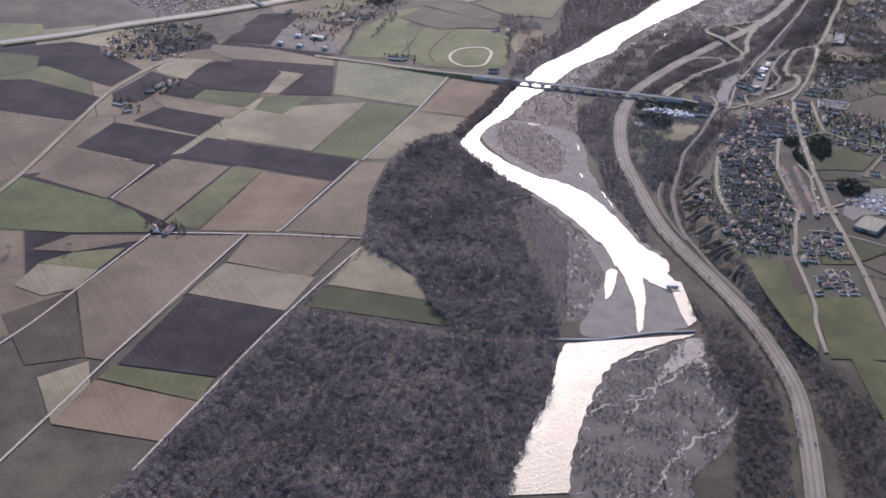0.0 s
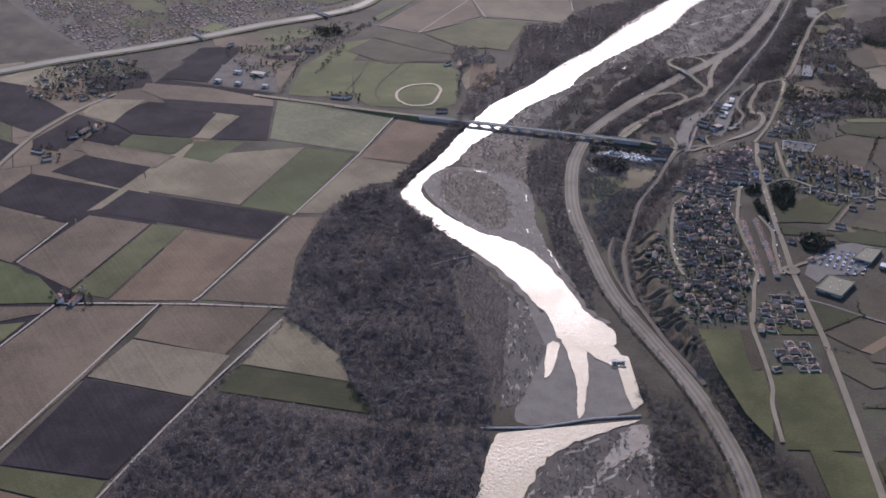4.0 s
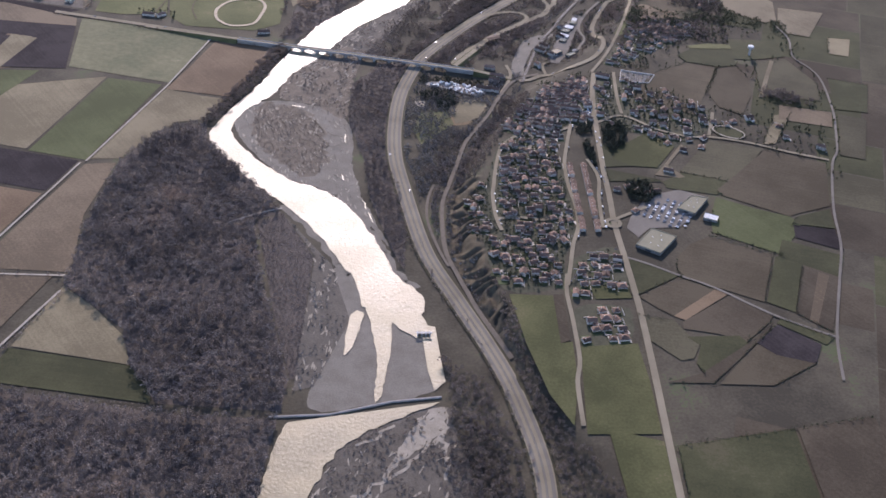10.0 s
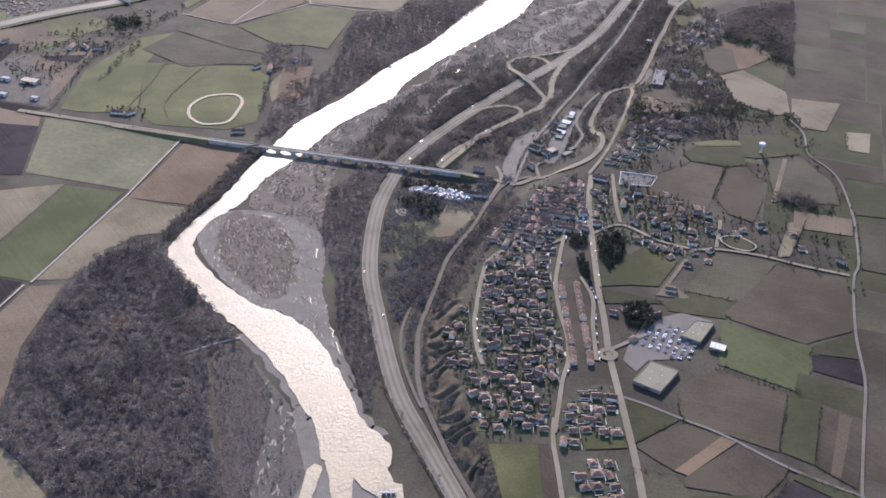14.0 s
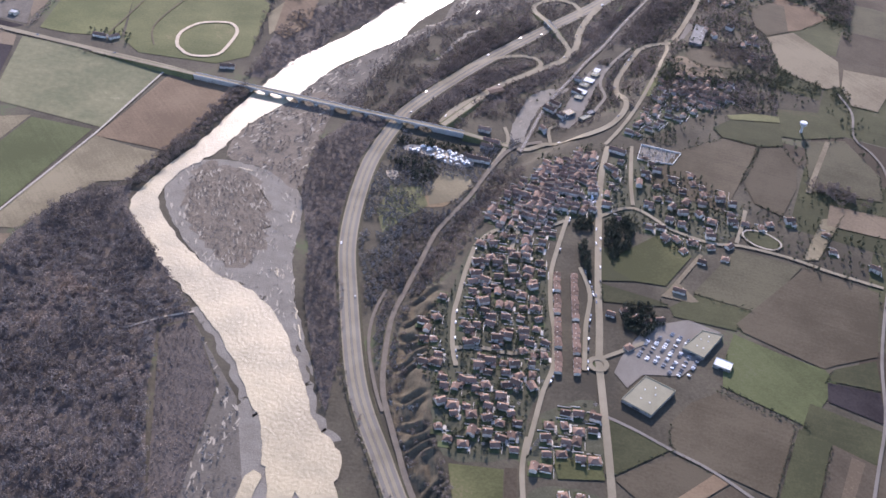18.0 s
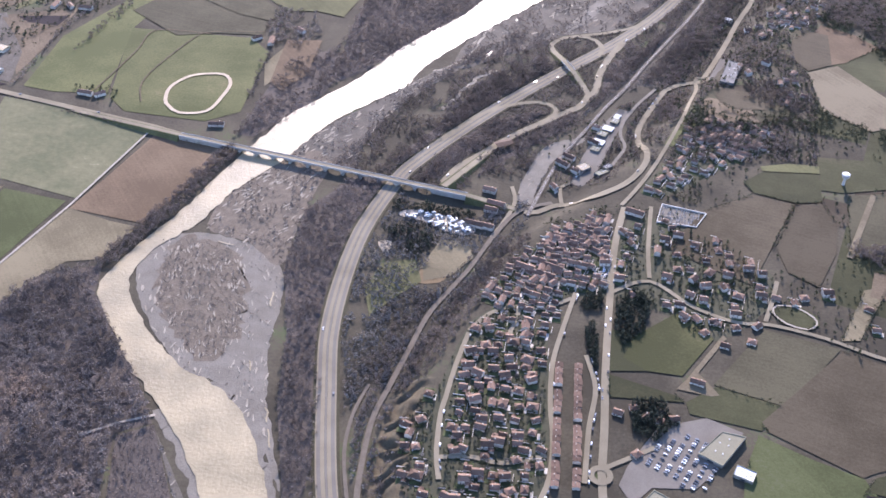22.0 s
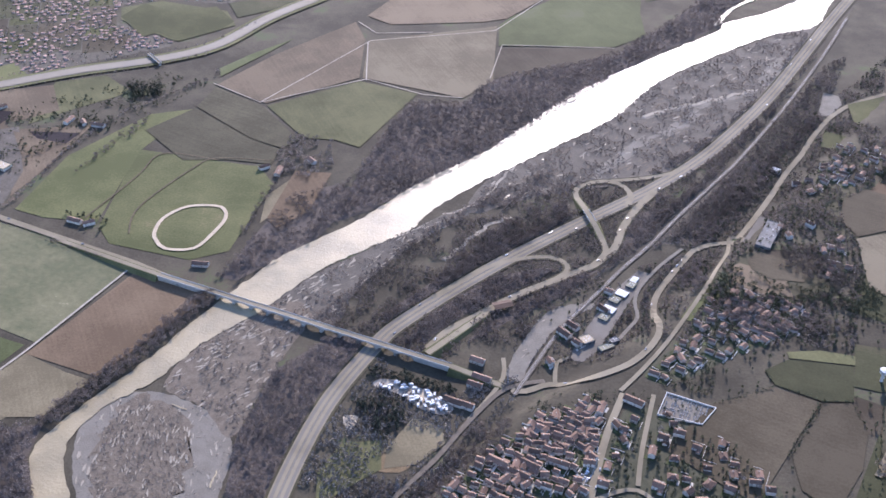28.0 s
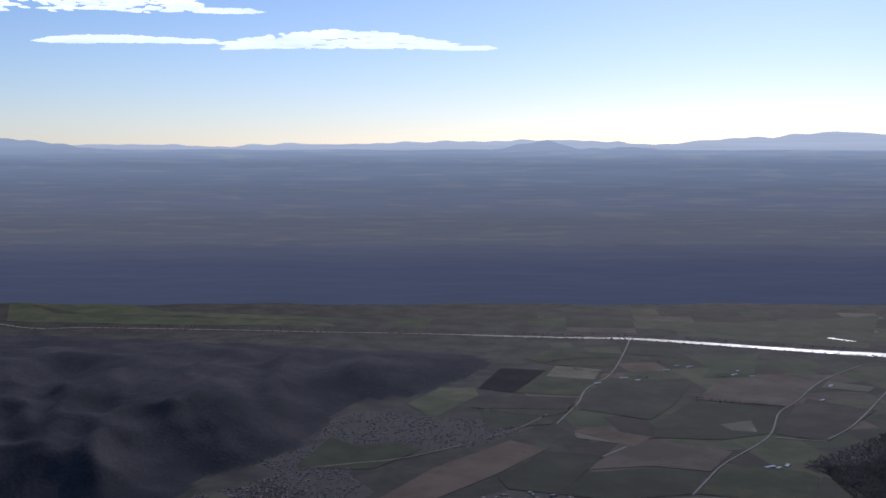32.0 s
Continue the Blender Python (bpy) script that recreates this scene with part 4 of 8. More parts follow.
for floor in (POPLARS, FOREST_BEND, FOREST_SOUTH, WOOD_NORTH, WOOD_BRIDGE, WOOD_FAR, WOOD_FAR_EAST, SLOPE_WOOD, MOTORWAY_WOOD, SLOPE_SOUTH, INTERCHANGE_WOOD, INTERCHANGE_WOOD_B, RAIL_WOOD):
    if max(float(terrace(x, y)) for x, y in floor) < 2:
        sheet("woodland_floor", floor, 0.12, "wood_floor", "brown leaf-littered woodland floor", "woodland floor")
sheet("riverbank", RIVER_SCRUB, 0.13, "scrub_soil", "rough scrubby riverbank with dry grass", "riverbank")


def stream(name, left, right, lift, material, label, amount=3.0):
    a, b = rough_line(left, amount), rough_line(right, amount)
    sheet(name, a + b[::-1], lift, material, label, "water")


def streaks(region, count, turn, size, material, seed, label, name="silt_streaks", edge=0.0):
    """Many long thin irregular patches on the ground, laid along the flow."""
    rng = np.random.default_rng(seed)
    xs, ys = [p[0] for p in region], [p[1] for p in region]
    x, y = rng.uniform(min(xs), max(xs), count * 4), rng.uniform(min(ys), max(ys), count * 4)
    ok = inside(region, x, y) & (np.array([noise.noise((a / 25, b / 25, seed)) for a, b in zip(x, y)]) > -0.05)
    if edge:
        ok &= edge_distance(region, x, y, True) < edge
    x, y = x[ok][:count], y[ok][:count]
    v, f = [], []
    for i, (px, py) in enumerate(zip(x, y)):
        a = radians(turn + rng.normal(0, 16))
        long, wide = rng.uniform(*size), rng.uniform(0.12, 0.26)
        k = len(v)
        for j in range(9):
            t = math.tau * j / 9
            u, w = math.cos(t) * long * rng.uniform(0.6, 1), math.sin(t) * long * wide * rng.uniform(0.5, 1.1)
            v.append((px + u * math.cos(a) - w * math.sin(a), py + u * math.sin(a) + w * math.cos(a), 0.19 + STREAK_Z + 0.003 * (i % 60)))
        f.append(tuple(range(k, k + 9)))
    tagged(part(name, mesh_from(name, v, f, material)), label, "riverbed", kind="stuff")


for bank in (WEST_BANK_UP[:5], EAST_BANK_UP[2:8]):
    ribbon("river_margin", rough_line(bank, 7), 13, -0.28, "gravel", "beige gravel margin along the river", "riverbank")
STREAK_Z = layer("field")
streaks(BEND_BAR, 170, 100, (2.0, 6.5), "silt", 1, "pale dry silt streaks on the gravel bar")
# dark dashes paint low bushes together with the shadows they cast
streaks(BAR_SCRUB, 260, 105, (1.5, 5.0), "scrub_soil", 2, "dark scrubby streaks on the gravel bar, bush shadows painted in", "scrub_streaks")
streaks(BAR_SCRUB, 150, 105, (1.2, 4.0), "silt", 3, "pale stones between scrub on the bar")
streaks(BEND_BAR, 120, 95, (2.0, 6.0), "silt", 4, "pale silt along the edge of the bar", edge=9)
streaks(BRIDGE_BAR, 150, 60, (2.0, 7.0), "silt", 5, "pale shingle streaks below the bridge")
streaks(BRIDGE_BAR, 140, 60, (2.0, 6.0), "scrub_soil", 6, "dark scrub furrows on the shingle", "scrub_streaks")
streaks(SOUTH_BAR, 160, 60, (2.0, 7.0), "silt", 7, "pale silt streaks on the southern bar")
streaks(SOUTH_BAR, 220, 65, (1.5, 5.0), "scrub_soil", 8, "dark scrub furrows on the southern bar", "scrub_streaks")
streaks(NORTH_BAR, 160, 58, (2.5, 8.0), "silt", 9, "pale shingle patches above the bridge")
streaks(NORTH_SCRUB, 420, 55, (3.0, 11.0), "bar_scrub", 10, "pale shingle patches among the scrub")
streaks(NORTH_SCRUB, 110, 55, (3.0, 10.0), "gravel", 14, "grey shingle patches among the scrub")
streaks(NORTH_SCRUB, 14, 55, (3.0, 9.0), "river_water", 11, "small glinting pools among the shingle", "pools")
streaks(RIVER_SCRUB, 120, 95, (2.0, 6.0), "silt", 12, "pale dry grass streaks on the riverbank")
streaks([(x + dx, y) for dx, line in ((-7, BACK_CHANNEL), (7, BACK_CHANNEL[::-1])) for x, y in line], 120, 100, (1.5, 5.0), "silt", 13, "pale silt in the dry back channel")
for flat in (SHINGLE_A, SHINGLE_B, SHINGLE_C):
    sheet("shingle_patch", flat, 0.36, "gravel", "bright washed shingle in the scrub flat", "riverbed", wobble=6, low=True)
    streaks(flat, 45, 50, (1.5, 6.0), "silt", 16, "pale silt streaks on the washed shingle")
for line, wide in ((SHINGLE_LINE, 6), (SHINGLE_PATH, 5), (SHINGLE_TRACK, 3.5)):
    ribbon("shingle_channel", rough_line(line, 6), wide, -0.12, "silt", "pale shingle channel in the scrub flat", "riverbed")
streaks(NORTH_SCRUB, 130, 50, (2.5, 9.0), "silt", 17, "bright dry silt streaks among the scrub")
streaks(NORTH_SCRUB, 50, 50, (1.2, 4.0), "river_water", 18, "scattered glinting pools among the shingle", "pools", edge=45)
stream("water", WEST_BANK, EAST_BANK, 0.62, "river_water", "silty river below the weir glinting in the sun", 4)
stream("water", WEST_BANK_UP + WEST_BANK_NORTH[1:] + WEST_BANK_FAR, EAST_BANK_UP + EAST_BANK_NORTH[1:] + EAST_BANK_FAR, 0.62, "river_water", "wide silty river glinting in low sunlight")
stream("water", [(x, y - 9) for x, y in FAR_RIVER_N], FAR_RIVER_S, 0.4, "river_water", "distant river shining along the valley edge", 8)
sheet("water", RIVER_TAIL, 0.63, "river_water", "rippled river water above the sluice", "water", wobble=2)
sheet("water", TONGUE, 0.64, "river_water", "narrow tongue of water on the gravel bed", "water", wobble=2)
sheet("water", POND, 0.64, "river_water", "small pool left on the gravel bed", "water", wobble=2)
sheet("water", SLUICE, 0.64, "river_water", "narrow sluice channel beside the gravel bed", "water")
ribbon("water", SIDE_STREAM, 7, 0.64, "river_water", "thin braided side stream", "water")
for line in (CHANNEL_A, CHANNEL_B):
    ribbon("shingle_channel", rough_line(line, 8), 7, -0.16, "gravel", "pale shingle channel in the scrub flat", "riverbed")
back = rough_line(BACK_CHANNEL + BACK_CHANNEL_B, 6)
for k in (6, 27, 44, 55, 60):
    ribbon("water", back[k:k + 4], 1.3, 0.33, "river_water", "small pool left in the back channel", "water")
sheet("silt_fan", SILT_FAN, 0.14, "silt", "pale fan of dried silt on the bar", "riverbed", wobble=5)
for line in (SILT_A, SILT_B, SILT_C, SILT_D, SILT_E, SILT_F):
    ribbon("silt_channel", rough_line(line, 7), 3, -0.24, "silt", "pale dried silt channel on the bar", "riverbed")
sheet("torrent_bed", TORRENT_BED, 0.30, "gravel", "dry pale torrent bed between trees", "riverbed", wobble=3, low=True)
streaks(TORRENT_BED, 40, 60, (1.5, 5.0), "silt", 15, "pale silt streaks in the dry torrent bed")

# ---- the canal ----
CANAL = CANAL_W + CANAL
ribbon("canal_bank", CANAL, 34, 1.2, "olive", "grassed canal embankment", "embankment")
ribbon("canal_lining", CANAL, 21, 1.6, "gravel", "pale concrete canal lining", "canal")
ribbon("water", CANAL, 17, 1.8, "canal_water", "smooth grey canal water", "water")

# ---- roads ----
MOTORWAY = MOTORWAY_S + MOTORWAY_M[1:-1] + MOTORWAY_N
ribbon("verge", MOTORWAY, 23, 0.30, "fallow", "dry grass motorway verge", "verge")
ribbon("road", MOTORWAY, 7.8, 0.42, "asphalt", "northbound motorway carriageway of worn grey asphalt", "road", offset=5.0)
ribbon("road", MOTORWAY, 7.8, 0.42, "asphalt", "southbound motorway carriageway of worn grey asphalt", "road", offset=-5.0)
ribbon("median", MOTORWAY, 2.0, 0.40, "lane", "dark planted central reservation", "verge")
for off in (5.0, -5.0):
    ribbon("driving_lane", MOTORWAY, 3.2, 0.46, "lane", "darker worn driving lane", "road", offset=off * 1.2)
for line, width in ((SLIP_LOOP, 7), (SLIP_LOOP_OUT, 6), (SLIP_EAST, 9), (SLIP_INNER, 6)):
    ribbon("verge", line, width + 4, 0.30, "fallow", "mown grass slip road verge", "verge")
    ribbon("road", line, width, 0.50, "asphalt", "curving grey slip road of the interchange", "road")
for line in (MAIN_STREET, MAIN_STREET_S, NORTH_ROAD, NORTH_ROAD_N):
    ribbon("road", line, 6.8, 0.45, "asphalt", "grey two-lane village road", "road")
for line in (STREET_A, STREET_B, STREET_B_S, STREET_C, STREET_D, NORTH_ROAD_E, TRACK_ROAD_S, YARD_LINK, EAST_LANE, LINK_ROAD, OLD_STREET, STREET_E, STREET_F, STREET_G, EAST_STREET):
    ribbon("road", line, 4.4, 0.40, "asphalt", "narrow grey residential street", "road")
ribbon("farm_track", SLOPE_TRACK, 3.2, 0.35, "ballast", "brown earth track below the slope", "track")
for line in (FOREST_TRACK, TRACK_ROAD_A, TRACK_ROAD_B, TRACK_ROAD_C, TRACK_ROAD_E, TRACK_ROAD_F, TRACK_ROAD_G, TRACK_ROAD_H, TRACK_ROAD_I, TRACK_ROAD_J, TRACK_ROAD_K, TRACK_ROAD_L, TRACK_ROAD_M, TRACK_ROAD_N):
    ribbon("farm_track", line, 1.7 if line[0][1] > 1400 else 2.5, 0.35, "dirt_road", "pale dusty farm track between fields", "track", smooth=line is TRACK_ROAD_H)
for line in (TRACK_ROAD_U, TERRACE_TRACK):
    ribbon("road", line, 3.0, 0.36, "lane", "narrow dull country lane between the eastern fields", "road")
for line in (TRACK_ROAD_D, TRACK_ROAD_R):
    ribbon("road", line, 6.5, 0.36, "asphalt", "straight country lane across the plain", "road")
for line in ([(-390, 1180), (-401, 1234), (-371, 1332), (-350, 1360), (-279, 1369)], [(-453, 1199), (-432, 1298), (-422, 1356), (-348, 1355)]):
    ribbon("farm_track", line, 2.0, 0.35, "slope_grass", "faint worn path across the meadow", "track")
ribbon("racecourse_track", TRACK, 4.5, 0.40, "sand", "oval sand riding track on the meadow", "track", closed=True)
for line in (FAR_ROAD_A, FAR_ROAD_B, FAR_ROAD_C, FAR_ROAD_D, FAR_ROAD_E, FAR_ROAD_F):
    ribbon("road", line, 4.0, 0.40, "dirt_road", "pale country road across the distant plain", "road")
for line in (FAR_POOL_B,):
    ribbon("water", rough_line(line, 10), 14, 0.4, "river_water", "distant pool shining beyond the river", "water")
square = sheet("square", SQUARE, 0.35, "asphalt", "small asphalt village square with parked cars", "car park")
sheet("yard", YARD_WEST, 0.30, "scrub_soil", "pale dirt farmyard round storage halls", "yard")
yard = sheet("yard", YARD, 0.30, "dirt_road", "dusty yard crowded with white vans", "yard", wobble=2)
sheet("yard", WORKS_FLOOR, 0.34, "lane", "grey worn yard round the workshops", "yard", low=True)
sheet("yard", CAR_YARD, 0.34, "gravel", "pale dusty yard with parked cars", "yard")
sheet("yard", SHOP_LOT, 0.34, "lane", "grey asphalt parking beside the northern shop", "yard")
sheet("clearing", BROWN_PATCH, 0.34, "dry_grass", "tawny dry grass clearing between woods", "grassland", wobble=4, low=True)
sheet("yard", YARD_PALE, 0.33, "sand", "bright sand-coloured yard surface", "yard", wobble=2)
sheet("riding_ring", SAND_RING, 0.33, "sand", "small round sand pit among trees", "yard", wobble=1)
sheet("cemetery_ground", CEMETERY, 0.30, "gravel", "pale gravel ground of the walled cemetery", "cemetery")
# the rails' glint is painted: a pale matt colour, not shiny steel
for off in (-0.75, 0.75):
    ribbon("rail", RAIL, 0.3, 0.75, "concrete", "thin steel rail on the ballast, its glint painted as pale colour", "railway", offset=off)
ribbon("railway", RAIL_S, 5, 0.30, "ballast", "brown railway ballast bed below the village", "railway")
ribbon("siding", SIDING, 4, 0.32, "gravel", "pale gravel siding beside the workshops", "railway")
ribbon("farm_track", FARM_LANE, 6, 0.35, "stubble", "broad dusty farm lane between fields", "track")
ribbon("railway", RAIL, 5, 0.30, "ballast", "brown railway ballast bed", "railway")
ribbon("paddock_track", PADDOCK, 2.0, 0.40, "dirt_road", "pale oval track round a small paddock", "track", closed=True)
car_park = sheet("car_park", STORE_YARD, 0.35, "lane", "grey asphalt supermarket car park", "car park")
ribbon("road", BRIDGE_LINE[:2] + [(-286, 1102)], 8, 0.5, "asphalt", "straight road leading to the bridge", "road", smooth=False)

# roundabouts
for x, y in ROUNDABOUTS + ROUNDABOUT_N:
    ring = [(x + 7.5 * math.cos(math.tau * k / 20), y + 7.5 * math.sin(math.tau * k / 20)) for k in range(20)]
    ribbon("roundabout", ring, 5.0, 0.55, "asphalt", "small grey asphalt roundabout", "road", closed=True)
    sheet("traffic_island", [(x + 4.4 * math.cos(math.tau * k / 16), y + 4.4 * math.sin(math.tau * k / 16)) for k in range(16)], 0.45, "lawn", "round planted traffic island", "traffic island")

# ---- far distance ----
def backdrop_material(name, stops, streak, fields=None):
    """Distance seen through kilometres of air: a plain glowing backdrop, its haze painted in as colour by height."""
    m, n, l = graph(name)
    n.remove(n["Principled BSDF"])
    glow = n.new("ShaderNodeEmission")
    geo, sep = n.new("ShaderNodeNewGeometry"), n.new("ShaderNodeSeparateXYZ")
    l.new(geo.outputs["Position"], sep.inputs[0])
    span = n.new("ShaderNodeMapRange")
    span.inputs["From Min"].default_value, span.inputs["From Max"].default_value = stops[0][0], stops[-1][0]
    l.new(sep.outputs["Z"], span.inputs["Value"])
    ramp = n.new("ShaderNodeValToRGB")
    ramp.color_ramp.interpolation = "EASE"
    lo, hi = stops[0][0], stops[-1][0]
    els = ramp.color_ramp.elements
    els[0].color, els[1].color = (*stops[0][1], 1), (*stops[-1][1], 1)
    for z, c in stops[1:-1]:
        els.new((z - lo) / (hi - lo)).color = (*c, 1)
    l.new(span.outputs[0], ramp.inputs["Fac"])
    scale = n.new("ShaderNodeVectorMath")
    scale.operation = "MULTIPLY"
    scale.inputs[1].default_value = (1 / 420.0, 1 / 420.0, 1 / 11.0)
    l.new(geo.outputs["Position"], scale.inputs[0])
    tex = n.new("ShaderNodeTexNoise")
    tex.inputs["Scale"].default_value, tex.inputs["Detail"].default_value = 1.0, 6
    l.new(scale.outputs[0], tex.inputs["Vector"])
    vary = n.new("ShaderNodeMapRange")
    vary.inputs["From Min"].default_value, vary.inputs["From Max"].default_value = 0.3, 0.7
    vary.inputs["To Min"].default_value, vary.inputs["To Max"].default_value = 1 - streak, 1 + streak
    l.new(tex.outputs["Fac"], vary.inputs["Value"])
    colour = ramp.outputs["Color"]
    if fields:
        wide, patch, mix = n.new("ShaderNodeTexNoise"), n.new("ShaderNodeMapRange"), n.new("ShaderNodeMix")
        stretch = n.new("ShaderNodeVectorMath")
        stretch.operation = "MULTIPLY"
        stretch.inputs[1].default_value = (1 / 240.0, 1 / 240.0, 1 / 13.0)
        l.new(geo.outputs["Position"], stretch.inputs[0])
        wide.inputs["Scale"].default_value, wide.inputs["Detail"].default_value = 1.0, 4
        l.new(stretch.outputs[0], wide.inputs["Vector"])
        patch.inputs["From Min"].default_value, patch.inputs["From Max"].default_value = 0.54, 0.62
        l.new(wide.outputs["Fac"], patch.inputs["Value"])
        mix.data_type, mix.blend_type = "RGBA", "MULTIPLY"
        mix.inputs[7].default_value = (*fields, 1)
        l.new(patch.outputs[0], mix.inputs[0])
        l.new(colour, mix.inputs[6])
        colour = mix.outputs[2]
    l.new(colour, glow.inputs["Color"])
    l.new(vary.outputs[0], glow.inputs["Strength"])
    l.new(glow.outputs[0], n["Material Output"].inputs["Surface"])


# haze is painted into the glow: each strip turns paler with height
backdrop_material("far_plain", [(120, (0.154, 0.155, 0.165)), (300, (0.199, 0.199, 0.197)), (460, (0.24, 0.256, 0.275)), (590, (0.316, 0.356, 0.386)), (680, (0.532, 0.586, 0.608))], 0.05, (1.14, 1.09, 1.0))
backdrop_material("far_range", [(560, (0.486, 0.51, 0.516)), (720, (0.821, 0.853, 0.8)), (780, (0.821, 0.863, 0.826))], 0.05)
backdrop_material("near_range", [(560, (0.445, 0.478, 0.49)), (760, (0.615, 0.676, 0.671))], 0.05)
VIEW = radians(18.5)
AHEAD, ASIDE = Vector((-math.sin(VIEW), math.cos(VIEW), 0)), Vector((math.cos(VIEW), math.sin(VIEW), 0))
LAST = Vector((195, 392, 0))


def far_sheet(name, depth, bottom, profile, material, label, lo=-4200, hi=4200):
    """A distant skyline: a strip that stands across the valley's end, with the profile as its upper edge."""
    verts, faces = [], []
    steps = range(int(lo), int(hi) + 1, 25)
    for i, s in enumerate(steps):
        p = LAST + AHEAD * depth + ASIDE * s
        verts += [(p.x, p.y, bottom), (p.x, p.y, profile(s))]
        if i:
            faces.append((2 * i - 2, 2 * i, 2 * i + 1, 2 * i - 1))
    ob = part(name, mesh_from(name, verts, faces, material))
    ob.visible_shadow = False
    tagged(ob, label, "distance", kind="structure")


def bump_at(s, centre, width, height):
    return height * math.exp(-((s - centre) / width) ** 2)


# the slope glows: its shade and blue haze are put into these colours
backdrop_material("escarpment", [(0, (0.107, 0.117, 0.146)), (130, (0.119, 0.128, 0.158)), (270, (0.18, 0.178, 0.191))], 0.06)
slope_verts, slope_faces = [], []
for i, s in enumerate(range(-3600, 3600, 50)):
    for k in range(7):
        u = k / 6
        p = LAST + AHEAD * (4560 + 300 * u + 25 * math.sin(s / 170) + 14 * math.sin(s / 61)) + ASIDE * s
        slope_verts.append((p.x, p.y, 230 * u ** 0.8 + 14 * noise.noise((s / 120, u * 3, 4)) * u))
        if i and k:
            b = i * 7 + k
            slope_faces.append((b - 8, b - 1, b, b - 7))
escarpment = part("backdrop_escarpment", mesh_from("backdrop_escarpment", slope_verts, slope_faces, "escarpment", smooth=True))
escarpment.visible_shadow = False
tagged(escarpment, "wooded escarpment beyond the valley, shade and blue haze painted in", "distance", kind="structure")

far_sheet("backdrop_plain", 4920, 60, lambda s: 668 + 5 * noise.noise((s / 300, 0, 0)), "far_plain", "wooded plain reaching the horizon, blue haze painted into its glow")
far_sheet("backdrop_range", 4940, 640, lambda s: 690 + 22 * noise.noise((s / 420, 2, 0)) + 10 * noise.noise((s / 90, 5, 0)) + bump_at(s, 1900, 700, 55) + bump_at(s, 300, 500, 22), "far_range", "mountain range on the horizon, pale blue haze painted in")
far_sheet("backdrop_ridge", 4930, 640, lambda s: 655 + bump_at(s, -2050, 420, 65) + bump_at(s, 480, 200, 45) + bump_at(s, 520, 50, 14) + bump_at(s, 900, 160, 26) + bump_at(s, 1300, 120, 14) + 8 * noise.noise((s / 70, 9, 0)), "near_range", "ridge standing above the plain, blue haze painted in")


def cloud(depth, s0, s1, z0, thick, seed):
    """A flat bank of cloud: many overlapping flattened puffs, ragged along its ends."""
    rng = np.random.default_rng(seed)
    v, f = [], []
    for _ in range(520):
        t = rng.uniform(0, 1)
        c = LAST + AHEAD * (depth + rng.uniform(-60, 60)) + ASIDE * (s0 + (s1 - s0) * t)
        z = z0 + rng.uniform(0, thick) * math.sin(math.pi * min(1, t * 1.1 + 0.05)) ** 0.7
        a, b = 14 + 70 * rng.uniform(0, 1) ** 2.5, rng.uniform(2.5, 8)
        k = len(v)
        for i in range(1, 4):
            for j in range(8):
                th, ph = math.pi * i / 4, math.tau * j / 8
                p = c + (ASIDE * math.cos(ph) * a + AHEAD * math.sin(ph) * 40) * math.sin(th) * rng.uniform(0.8, 1.1)
                v.append((p.x, p.y, z + b * math.cos(th) * (1.0 if i < 2 else 0.45)))
        f += [tuple(range(k, k + 8)), tuple(range(k + 23, k + 15, -1))]
        f += [(k + r * 8 + j, k + r * 8 + 8 + j, k + r * 8 + 8 + (j + 1) % 8, k + r * 8 + (j + 1) % 8) for r in range(2) for j in range(8)]
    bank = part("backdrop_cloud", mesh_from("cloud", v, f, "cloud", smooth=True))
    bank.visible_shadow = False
    tagged(bank, "flat white cloud bank above the horizon, sunlit brightness put in as glow", "cloud", kind="structure")


# clouds glow: sunlit white and duller undersides are painted by height
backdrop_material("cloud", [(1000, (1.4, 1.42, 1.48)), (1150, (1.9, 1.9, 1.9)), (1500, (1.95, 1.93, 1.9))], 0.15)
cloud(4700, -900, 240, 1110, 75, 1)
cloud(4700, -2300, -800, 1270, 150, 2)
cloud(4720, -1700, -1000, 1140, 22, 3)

# ---- fields ----
field("dark", [(-1062, 1204), (-1050, 1121), (-908, 1031), (-882, 1114), (-943, 1168)])
field("dark", [(-1099, 1046), (-1049, 927), (-917, 894), (-902, 984), (-1045, 1053)])
field("mauve", [(-1045, 916), (-990, 788), (-929, 729), (-921, 888)])
field("green", [(-942, 673), (-920, 705), (-779, 647), (-706, 578), (-781, 565), (-896, 563)])
field("mauve", [(-877, 794), (-756, 753), (-789, 654), (-904, 709)])
field("dark", [(-855, 893), (-717, 850), (-753, 756), (-881, 805)])
field("mauve", [(-734, 776), (-649, 756), (-699, 600), (-782, 654)])
field("olive", [(-645, 756), (-602, 748), (-650, 582), (-697, 594)])
field("brown", [(-600, 744), (-504, 720), (-551, 582), (-647, 578)])
field("dark", [(-704, 849), (-478, 789), (-501, 725), (-727, 786)])
field("tan", [(-661, 955), (-485, 998), (-545, 814), (-702, 855)])
field("green", [(-483, 994), (-410, 979), (-470, 791), (-542, 810)])
field("tan", [(-404, 968), (-328, 942), (-395, 859), (-431, 795), (-466, 794)])
field("pale", [(-555, 1174), (-357, 1132), (-399, 984), (-541, 1024)])
field("brown", [(-351, 1120), (-259, 1089), (-317, 957), (-395, 984)])
field("dark", [(-798, 956), (-690, 928), (-716, 854), (-828, 900)])
field("green", [(-649, 1010), (-577, 1011), (-610, 939), (-656, 955)])
field("mauve", [(-469, 782), (-433, 786), (-449, 680), (-441, 577), (-542, 584)])
